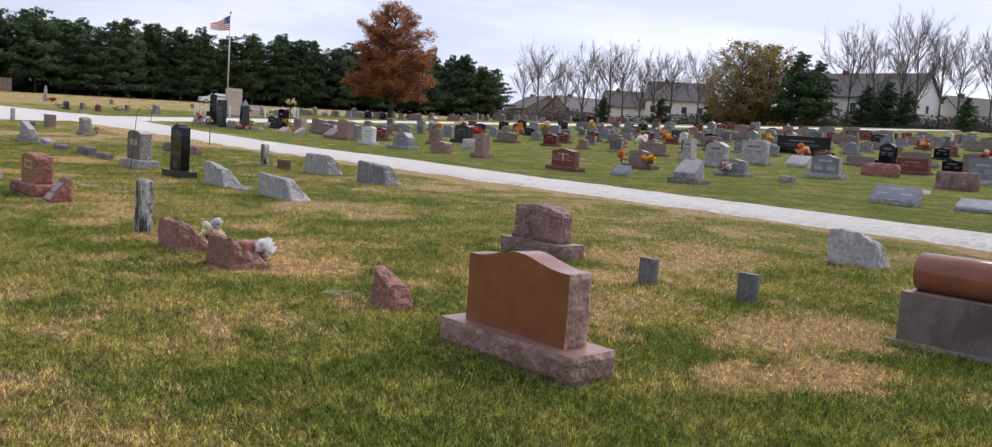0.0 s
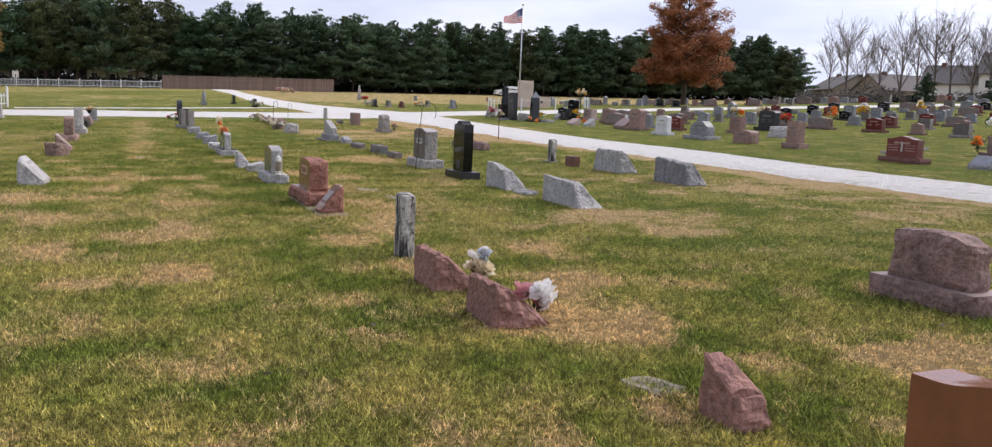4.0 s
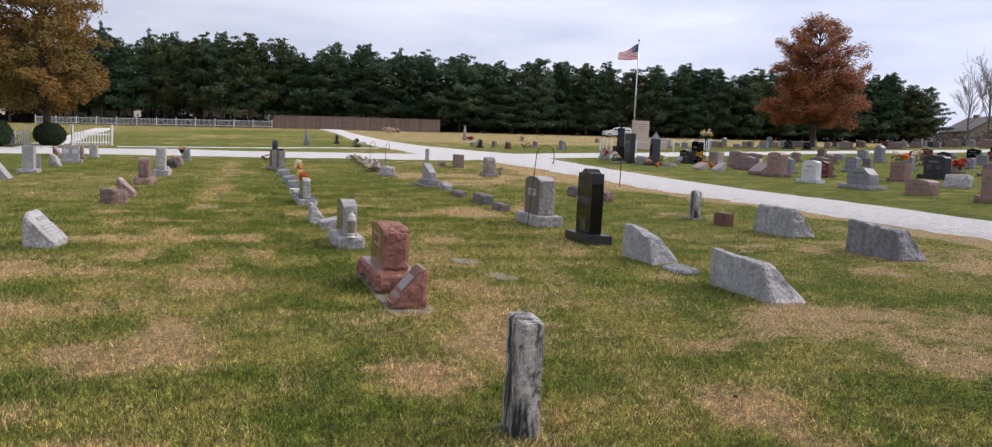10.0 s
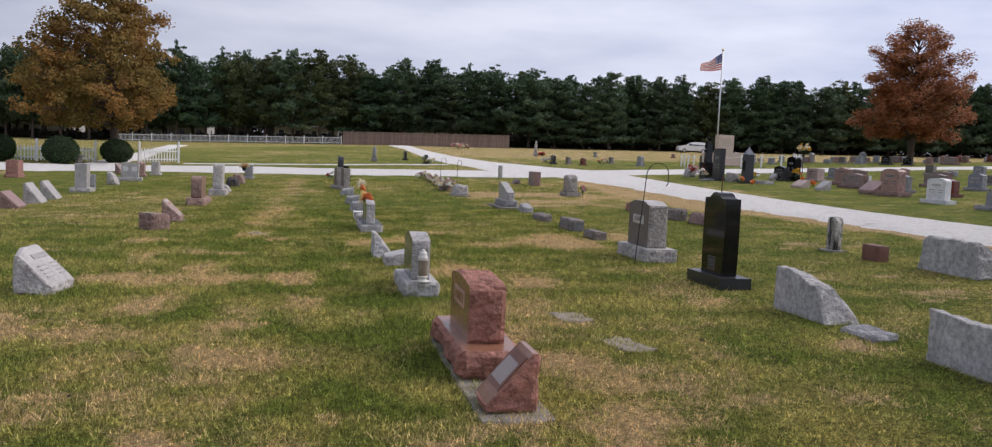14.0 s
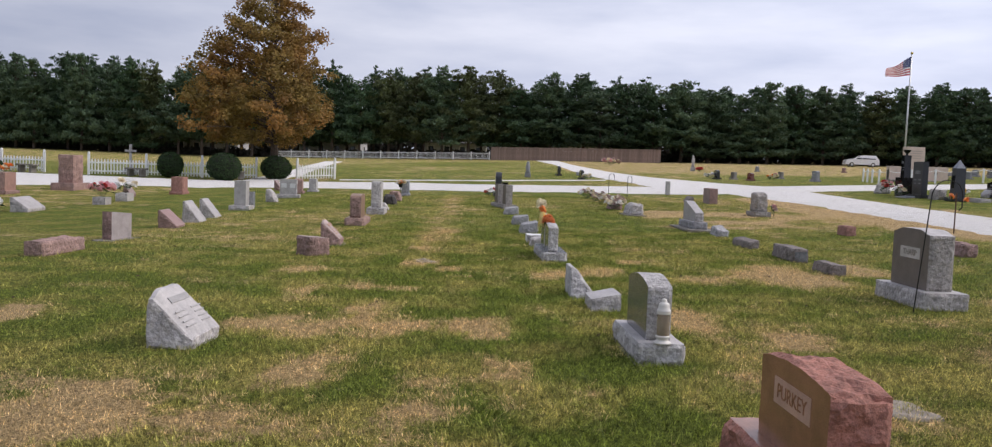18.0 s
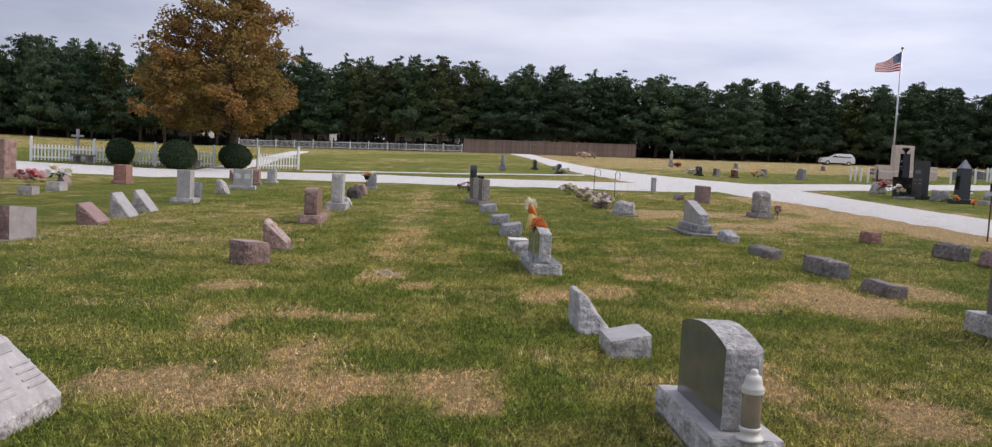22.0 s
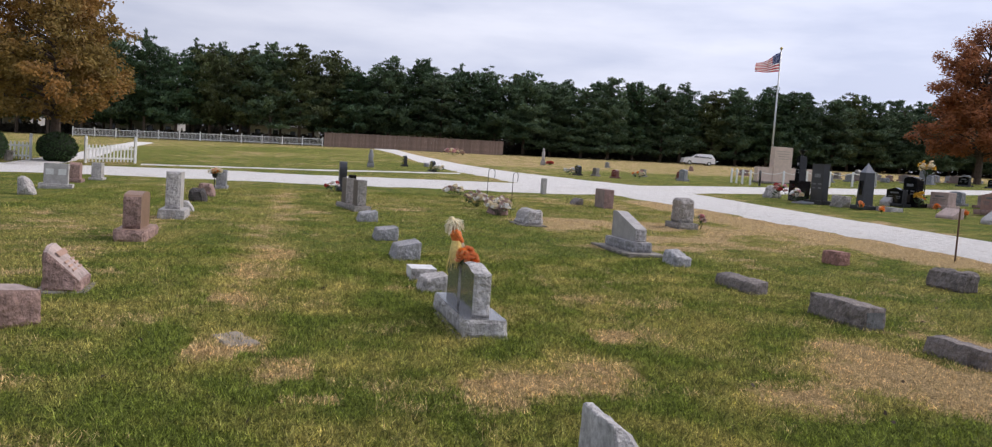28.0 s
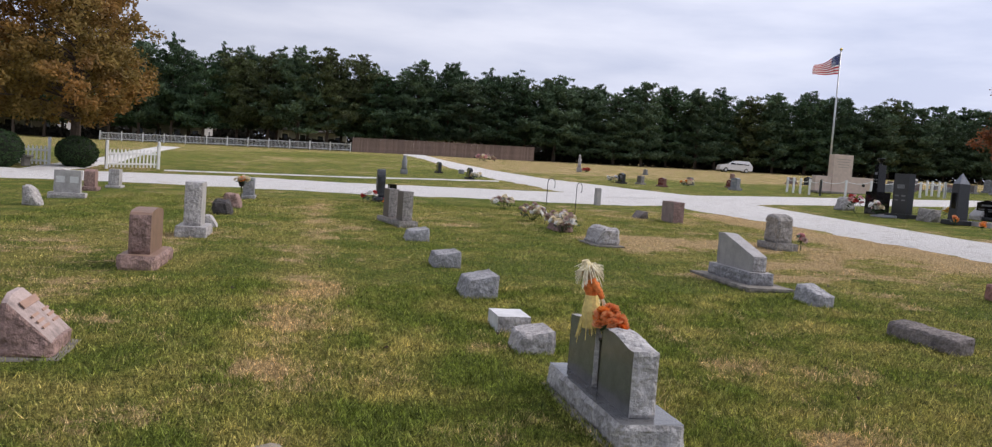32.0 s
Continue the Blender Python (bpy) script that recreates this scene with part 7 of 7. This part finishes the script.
def leaf_tree(seed, high, wide, low, material, count, leaf=0.12, trunk_r=0.26, bark=BARK, outline=((0, 0.8), (0.15, 1), (0.6, 0.8), (0.8, 0.56), (0.94, 0.3), (1, 0.1)), puff=1.3, bare=0.0, shift=(0.0, 0.0)):
    """A broadleaf tree in leaf: limbs, and leaves strewn in clumps round the boughs inside an uneven crown.
    outline: shares of the height of the crown and of its half width; shift: how far the lowest boughs reach out to one side."""
    rnd = random.Random(seed)
    trunk = bmesh.new()
    tube([(0, 0, -0.3), (0.05, 0, high * 0.3), (-0.05, 0.05, high * 0.65), (0, 0, high * 0.95)], [trunk_r * 1.15, trunk_r * 0.8, trunk_r * 0.4, 0.03], 10, trunk, False)
    clumps = []

    def half(k):
        for (a, ra), (b, rb) in zip(outline, outline[1:]):
            if k <= b:
                return wide * 0.5 * (ra + (rb - ra) * (k - a) / (b - a))
        return wide * 0.5 * outline[-1][1]

    z = low
    while z < high * 0.98:
        k = (z - low) / (high - low)
        reach = half(k)
        n = rnd.randint(6, 8)
        t0 = rnd.uniform(0, 6.3)
        for i in range(n):
            a = t0 + 2 * math.pi * i / n + rnd.uniform(-0.35, 0.35)
            r = reach * rnd.uniform(0.5, 1.08)
            out = Vector((math.cos(a), math.sin(a), 0))
            start = Vector((0, 0, max(low * 0.8, z - (0.15 + 0.5 * k) * r)))
            end = out * r + Vector((shift[0] * (1 - k), shift[1] * (1 - k), z + (0.25 * k - 0.06) * r))
            mid = start.lerp(end, 0.5) + Vector((0, 0, 0.1 * r))
            tube([start, mid, end], [trunk_r * 0.3, trunk_r * 0.15, 0.012], 5, trunk, False)
            for side in (-1, 1):
                turn = a + side * rnd.uniform(0.5, 0.9)
                tip = mid.lerp(end, 0.3) + Vector((math.cos(turn), math.sin(turn), rnd.uniform(-0.05, 0.45))) * r * rnd.uniform(0.25, 0.42)
                tube([mid.lerp(end, 0.15), tip], [trunk_r * 0.1, 0.01], 4, trunk, False)
                clumps.append((tip, rnd.uniform(0.3, 0.6)))
            for f in (0.5, 0.7, 0.86, 1.0):
                clumps.append((start.lerp(mid, f * 2) if f < 0.5 else mid.lerp(end, f * 2 - 1), rnd.uniform(0.3, 0.62)))
        z += high * rnd.uniform(0.04, 0.06)
    clumps.append((Vector((0, 0, high)), 0.4))
    bm = bmesh.new()
    kept = [c for c in clumps if rnd.random() > bare * max(0.0, (c[0].z - low) / (high - low) - 0.25)]
    for n in range(count):
        c, s = kept[rnd.randrange(len(kept))]
        s *= wide / 8
        p = c + Vector((rnd.gauss(0, 1), rnd.gauss(0, 1), rnd.gauss(0, 0.75))).normalized() * s * puff * rnd.random() ** 0.5
        q = Vector((rnd.gauss(0, 1), rnd.gauss(0, 1), rnd.gauss(-0.2, 0.8))).normalized() * leaf * rnd.uniform(0.7, 1.3)
        quad(bm, p, q, q.orthogonal().normalized() * leaf * 0.6)
    out_ = []
    for name, b, mat in (("trunk", trunk, bark), ("crown", bm, material)):
        me_ = bpy.data.meshes.new(name)
        b.to_mesh(me_)
        b.free()
        me_.materials.append(mat)
        out_.append(me_)
    return out_


AMBER = leafy("amber_leaves", (0.12, 0.078, 0.02), (0.32, 0.2, 0.05), 0.7, 0.35, 0.1, 0.9, 0.35, ((0.92, 1.0, 0.85), (1.12, 0.9, 0.75)))
RUSSET = leafy("russet_leaves", (0.2, 0.068, 0.024), (0.44, 0.165, 0.052), 0.7, 0.35, 0.1, 0.7, 0.4)
OLIVE = leafy("olive_leaves", (0.17, 0.13, 0.035), (0.36, 0.27, 0.075), 0.7, 0.3, 0.1, 0.7, 0.4)
tree("maple_tree", leaf_tree(31, 10.8, 8.7, 2.4, AMBER, 44000, 0.09, 0.22, outline=((0, 0.85), (0.1, 1), (0.5, 0.8), (0.8, 0.6), (0.94, 0.32), (1, 0.1)), puff=0.95, bare=1.0, shift=(-1.4, -0.4)), -15.95, 61.0, "broad tree in amber-brown autumn leaf behind a clipped bush", "tree")
tree("maple_tree", leaf_tree(32, 10.5, 8.3, 2.2, RUSSET, 44000, 0.1, 0.22, outline=((0, 0.75), (0.12, 1), (0.4, 0.9), (0.66, 0.78), (0.85, 0.55), (0.95, 0.32), (1, 0.12)), puff=1.1, bare=0.7), 39.0, 70.0, "rounded tree in russet-red autumn leaf among graves", "tree")
thin = leaf_tree(33, 12.0, 12.0, 1.2, OLIVE, 15000, 0.16, 0.24, BARK_GREY, outline=((0, 0.6), (0.25, 1), (0.6, 0.9), (0.85, 0.6), (1, 0.2)), puff=1.1, bare=1.1)
dark = pine_meshes(41, 11.0, 4.4, 0.03, NEEDLE)


def bare_meshes(seed, high, low=0.16):
    """A leafless tree: a leader with steep limbs, each feathered with finer and finer twigs."""
    rnd = random.Random(seed)
    bm = bmesh.new()
    bend = [(0, 0, -0.3), (rnd.gauss(0, 0.15), rnd.gauss(0, 0.15), high * 0.4), (rnd.gauss(0, 0.3), rnd.gauss(0, 0.3), high * 0.72), (rnd.gauss(0, 0.4), rnd.gauss(0, 0.4), high * 0.9)]
    tube(bend, [0.2, 0.13, 0.06, 0.008], 7, bm, False)

    def feather(p, way, length, r, level):
        side = way.orthogonal().normalized()
        q = p + way * length * 0.5 + side * rnd.uniform(-0.16, 0.16) * length
        e = q + (way + Vector((0, 0, 0.25))).normalized() * length * 0.5
        tube([p, q, e], [r, r * 0.7, r * 0.35], 4 if level < 2 else 3, bm, False)
        if level == 3:
            return
        for n in range((0, 11, 8)[level]):
            a, f = rnd.uniform(0, 6.3), rnd.uniform(0.2, 1.0)
            across = math.cos(a) * side + math.sin(a) * way.cross(side)
            w = (way + across * rnd.uniform(0.4, 0.85) + Vector((0, 0, 0.15))).normalized()
            feather(p.lerp(q, f * 2) if f < 0.5 else q.lerp(e, f * 2 - 1), w, length * rnd.uniform(0.25, 0.5), max(r * 0.4, 0.011), level + 1)

    n = 15
    for i in range(n):
        k = low + (0.72 - low) * (i + rnd.random()) / n
        a = i * 2.4 + rnd.uniform(-0.5, 0.5)
        at = Vector(bend[0]).lerp(Vector(bend[1]), k / 0.4) if k < 0.4 else Vector(bend[1]).lerp(Vector(bend[2]), (k - 0.4) / 0.32)
        way = Vector((math.cos(a), math.sin(a), rnd.uniform(0.9, 2.4))).normalized()
        feather(at, way, min((high - at.z) / way.z, high * 0.55) * rnd.uniform(0.5, 1.0), 0.075 * (1.1 - 0.7 * k), 1)
    me_ = bpy.data.meshes.new("trunk")
    bm.to_mesh(me_)
    bm.free()
    me_.materials.append(BARK_GREY)
    return [me_]


BARE = [bare_meshes(s, 12.5, lo) for s, lo in ((51, 0.16), (52, 0.26), (53, 0.3))]


def polar(az, d, t=0):
    """A place d metres from the first stand, az degrees right of +y."""
    return -2.6 + d * math.sin(radians(az)), 0.3 + d * math.cos(radians(az))


for az, d, k, s in ((39.4, 150, 2, 0.8), (40.3, 140, 1, 0.98), (41.3, 148, 0, 0.8), (42.2, 142, 2, 0.8), (43.2, 138, 0, 0.95), (44.2, 144, 2, 0.85), (45.0, 134, 1, 1.0), (45.9, 138, 2, 0.95), (46.9, 144, 0, 0.85), (47.8, 134, 1, 0.9), (48.9, 140, 1, 0.95), (50.6, 136, 2, 0.9), (51.5, 142, 0, 0.8), (52.4, 132, 0, 0.8), (59.6, 128, 1, 1.05), (61.0, 134, 0, 1.0), (62.5, 126, 2, 1.05), (63.3, 130, 0, 1.1), (64.6, 128, 1, 1.0), (65.6, 134, 2, 0.95), (67.2, 130, 1, 1.0), (68.5, 128, 0, 1.0), (72.0, 130, 1, 1.1)):
    tree("bare_tree", BARE[k], *polar(az, d), "leafless grey tree near the houses", "tree", 1.04 * s, 40 * k + 13 * az, "leafless trees")
tree("olive_tree", thin, *polar(53.2, 118), "thinning yellow-green autumn tree by the houses", "tree", 0.92)
tree("olive_tree", thin, *polar(54.9, 122), "thinning yellow-green autumn tree beside a dark evergreen", "tree", 0.9, 120)
for az, d, s in ((56.6, 116, 0.8), (57.7, 119, 0.72), (51.6, 124, 0.42), (53.0, 122, 0.46), (54.4, 122, 0.44), (60.6, 122, 0.46), (61.7, 124, 0.52), (62.8, 122, 0.42), (66.0, 120, 0.36), (44.6, 128, 0.4), (48.3, 128, 0.4)):
    tree("evergreen_tree", dark, *polar(az, d), "dense dark evergreen near the houses", "evergreen", s, 50 * s, "evergreens by the houses")


def far_brush():
    """Dark leafless shrubs and hedges closing the foot of the trees by the houses."""
    rs = random.Random(15)
    bm = bmesh.new()
    for n in range(26000):
        az, d = rs.uniform(37.5, 76), rs.uniform(126, 140)
        x, y = polar(az, d)
        top = max(0.5, 1.7 + 2.2 * wob(x, y, 0.16, 5.0))
        p = Vector((x, y, ground_z(x, y) + top * rs.random()))
        q = Vector((rs.gauss(0, 1), rs.gauss(0, 1), rs.gauss(0.5, 0.8))).normalized()
        quad(bm, p, q * rs.uniform(0.2, 0.45), q.orthogonal().normalized() * rs.uniform(0.06, 0.14))
    ob = part("shrubs", bm, leafy("dark_shrubs", (0.02, 0.02, 0.014), (0.075, 0.062, 0.045), 0.8, 0.05))
    tagged(ob, "dark leafless shrubs near the houses", "shrubs", kind="stuff")


far_brush()

# ---- houses ----
SIDING, SHINGLE = plain("pale_siding", (0.78, 0.78, 0.77), 0.7, 0, 0.06, 3), plain("roof_shingles", (0.15, 0.14, 0.135), 0.9, 0, 0.25, 8)
TAN, BRICK = plain("tan_siding", (0.36, 0.3, 0.24), 0.8, 0, 0.08, 3), plain("red_brick", (0.2, 0.1, 0.08), 0.9, 0, 0.2, 12)
PANE = plain("window_glass", (0.03, 0.035, 0.04), 0.1)


def house(x, y, turn, w, d, eaves, ridge, walls, label, windows=3, storeys=2, gable=None):
    root = thing("house", spot(x, y, turn, 0.3), label, "house")
    bm = bmesh.new()
    for s in (-1, 1):
        bm.faces.new([bm.verts.new(v) for v in ((-w / 2, s * d / 2, 0), (w / 2, s * d / 2, 0), (w / 2, s * d / 2, eaves), (-w / 2, s * d / 2, eaves))])
        bm.faces.new([bm.verts.new(v) for v in ((s * w / 2, -d / 2, 0), (s * w / 2, d / 2, 0), (s * w / 2, d / 2, eaves), (s * w / 2, 0, ridge), (s * w / 2, -d / 2, eaves))])
    part("wall", bm, walls, root)
    rf = bmesh.new()
    o = 0.4
    for s in (-1, 1):
        a = [(-w / 2 - o, s * (d / 2 + o), eaves - 0.2), (w / 2 + o, s * (d / 2 + o), eaves - 0.2), (w / 2 + o, 0, ridge + 0.1), (-w / 2 - o, 0, ridge + 0.1)]
        lo = [rf.verts.new(v) for v in a]
        hi = [rf.verts.new((v[0], v[1], v[2] + 0.2)) for v in a]
        rf.faces.new(lo)
        rf.faces.new(hi[::-1])
        for i in range(4):
            rf.faces.new((lo[i], hi[i], hi[(i + 1) % 4], lo[(i + 1) % 4]))
    roof = part("roof", rf, SHINGLE, root)
    part("chimney", box(w * 0.2, -0.4, ridge - 0.6, w * 0.2 + 0.7, 0.4, ridge + 0.7), BRICK, roof)
    for st in range(storeys):
        for i in range(windows):
            wx = w * ((i + 0.5) / windows - 0.5)
            for s in (-1, 1):
                z = 1.0 + 2.7 * st
                win = part("window", box(wx - 0.55, s * (d / 2 + 0.02) - 0.03, z, wx + 0.55, s * (d / 2 + 0.02) + 0.03, z + 1.3), WHITE, root)
                part("pane", box(wx - 0.45, s * (d / 2 + 0.04) - 0.03, z + 0.1, wx + 0.45, s * (d / 2 + 0.04) + 0.03, z + 1.2), PANE, win)
        for s in (-1, 1):
            z = 1.0 + 2.7 * st
            win = part("window", box(s * (w / 2 + 0.02) - 0.03, -0.55, z, s * (w / 2 + 0.02) + 0.03, 0.55, z + 1.3), WHITE, root)
            part("pane", box(s * (w / 2 + 0.04) - 0.03, -0.45, z + 0.1, s * (w / 2 + 0.04) + 0.03, 0.45, z + 1.2), PANE, win)
    return root


house(*polar(49.4, 162), ROW + 30, 11, 8, 6.0, 9.2, SIDING, "two-storey house with pale siding and grey roof", 4)
house(*polar(46.2, 164), ROW + 30, 9, 7, 4.2, 7.0, SIDING, "low wing with pale siding and grey roof", 3, 1)
house(*polar(40.2, 185), ROW - 25, 14, 9, 2.8, 5.4, TAN, "low tan house with a broad grey roof", 4, 1)
house(*polar(43.0, 176), ROW + 80, 11, 9, 2.9, 5.6, TAN, "tan house with grey roof behind leafless trees", 3, 1)
house(*polar(60.6, 146), ROW, 18, 9, 5.8, 9.4, SIDING, "large two-storey house with a long grey roof", 5)
house(*polar(66.2, 150), ROW + 60, 9, 7, 3.4, 6.0, SIDING, "small house with pale siding and grey roof", 2, 1)
house(*polar(52.0, 160), ROW, 8, 7, 2.8, 4.4, BRICK, "low brick house behind leafless trees", 2, 1)
GREY_SIDING = plain("grey_siding", (0.4, 0.4, 0.41), 0.7, 0, 0.15, 3.0)
for hx, lab in ((-58, "pale house behind the pines"), (-36, "low white house behind the pines"), (-14, "white house glimpsed between pine trunks"), (8, "pale house behind the board fence and pines")):
    house(hx, 166, 2, 11, 8, 2.9, 5.2, GREY_SIDING, lab, 4, 1)

# ---- grass ----
def grass_material():
    m, t, b = nodes_of("grass_blades")
    g = t.nodes.new("ShaderNodeNewGeometry")
    one = g.outputs["Random Per Island"]
    lush = mapped(t, lushness(t), (0.14, 0.178, 0.031), (0.355, 0.312, 0.1), 0.39, 0.61)
    green = blend(t, 0.8, lush, mapped(t, one, (0.36, 0.42, 0.37), (1.93, 1.84, 1.88), 0.0, 1.0), "MULTIPLY")
    pale = mapped(t, one, (0.4, 0.28, 0.125), (0.7, 0.53, 0.285), 0.0, 1.0)
    col = blend(t, straw_share(t, one), green, pale)
    tufts = mapped(t, tex(t, 13.0, 4.0, 0.7), (0.28, 0.28, 0.26), (1.9, 1.85, 1.8), 0.39, 0.61)
    col = blend(t, 0.7, col, tufts, "MULTIPLY")
    wisps = mapped(t, tex(t, 42.0, 3.0, 0.7), (0.26, 0.26, 0.26), (2.15, 2.15, 2.05), 0.4, 0.6)
    col = blend(t, 0.65, col, wisps, "MULTIPLY")
    t.links.new(col, b.inputs["Base Color"])
    b.inputs["Roughness"].default_value = 0.6
    b.inputs["Specular IOR Level"].default_value = 0.25
    tr = t.nodes.new("ShaderNodeBsdfTranslucent")
    t.links.new(col, tr.inputs["Color"])
    mx = t.nodes.new("ShaderNodeMixShader")
    mx.inputs[0].default_value = 0.25
    out = [n for n in t.nodes if n.type == "OUTPUT_MATERIAL"][0]
    t.links.new(b.outputs["BSDF"], mx.inputs[1])
    t.links.new(tr.outputs["BSDF"], mx.inputs[2])
    t.links.new(mx.outputs["Shader"], out.inputs["Surface"])
    return m


def grass(count=1700000):
    """Short mown blades over the lawn on both sides of the walk, denser near it."""
    rs = np.random.RandomState(4)
    n1, n2 = int(count * 0.52), int(count * 0.22)
    n3 = count - n1 - n2
    far, way = 3.0 + 9.0 * rs.rand(n2) ** 1.2, np.radians(rs.uniform(-8, 75, n2))
    bx = np.concatenate([rs.normal(-0.8, 2.5, n1), -2.4 + far * np.sin(way), rs.uniform(-9.5, 9.6, n3)])
    by = np.concatenate([rs.uniform(4.0, 31.0, n1), -0.4 + far * np.cos(way), rs.uniform(0.5, 46.0, n3)])
    keep = (bx < 10.3 - 0.075 * (by - 20)) & (bx > -11)
    bx, by = bx[keep], by[keep]
    n = len(bx)
    gx0, gy0, step = -12.0, -1.0, 0.2
    wx, wy = int(25 / step), int(49 / step)
    table = np.array([[dryness(gx0 + i * step, gy0 + j * step) for i in range(wx + 1)] for j in range(wy + 1)])
    ht = np.array([[ground_z(gx0 + i * step, gy0 + j * step) + 0.018 * wob(gx0 + i * step, gy0 + j * step, 0.7, 4.0) for i in range(wx + 1)] for j in range(wy + 1)])
    ix, iy = np.clip(((bx - gx0) / step).astype(int), 0, wx), np.clip(((by - gy0) / step).astype(int), 0, wy)
    z = ht[iy, ix]
    h = rs.uniform(0.014, 0.05, n) * (1.25 - 0.6 * table[iy, ix]) * np.where(rs.rand(n) < 0.07, 1.5, 1.0)
    a = rs.uniform(0, 2 * np.pi, n)
    lean = rs.uniform(0.2, 1.5, n) * h
    la = rs.uniform(0, 2 * np.pi, n)
    w = rs.uniform(0.0018, 0.0044, n) * (1 + 0.04 * np.hypot(bx + 0.8, by - 14))
    co = np.empty((n, 3, 3), np.float32)
    cx, sx = np.cos(a) * w, np.sin(a) * w
    co[:, 0] = np.stack([bx - cx, by - sx, z - 0.01], 1)
    co[:, 1] = np.stack([bx + cx, by + sx, z - 0.01], 1)
    co[:, 2] = np.stack([bx + np.cos(la) * lean, by + np.sin(la) * lean, z + h], 1)
    me_ = bpy.data.meshes.new("grass")
    me_.vertices.add(3 * n)
    me_.vertices.foreach_set("co", co.ravel())
    me_.loops.add(3 * n)
    me_.loops.foreach_set("vertex_index", np.arange(3 * n, dtype=np.int32))
    me_.polygons.add(n)
    me_.polygons.foreach_set("loop_start", np.arange(0, 3 * n, 3, dtype=np.int32))
    me_.update(calc_edges=True)
    me_.attributes.new("dry", "FLOAT", "POINT").data.foreach_set("value", np.repeat(table[iy, ix], 3).astype(np.float32))
    me_.materials.append(grass_material())
    return tagged(new("grass", me_), "short mown autumn grass, green mixed with straw", "grass", kind="stuff")


grass()


def fallen_leaves():
    rnd = random.Random(77)
    bm = bmesh.new()
    for n in range(260):
        x, y = rnd.uniform(-8, 9), rnd.uniform(2, 46)
        p = Vector((x, y, ground_z(x, y) + 0.03))
        q = Vector((rnd.gauss(0, 1), rnd.gauss(0, 1), rnd.gauss(0, 0.35))).normalized() * rnd.uniform(0.018, 0.032)
        quad(bm, p, q, q.orthogonal().normalized() * 0.015)
    ob = part("fallen_leaves", bm, leafy("dead_leaves", (0.03, 0.018, 0.01), (0.1, 0.06, 0.03)))
    tagged(ob, "scattered dead brown leaves on the lawn", "leaves", kind="stuff")


fallen_leaves()
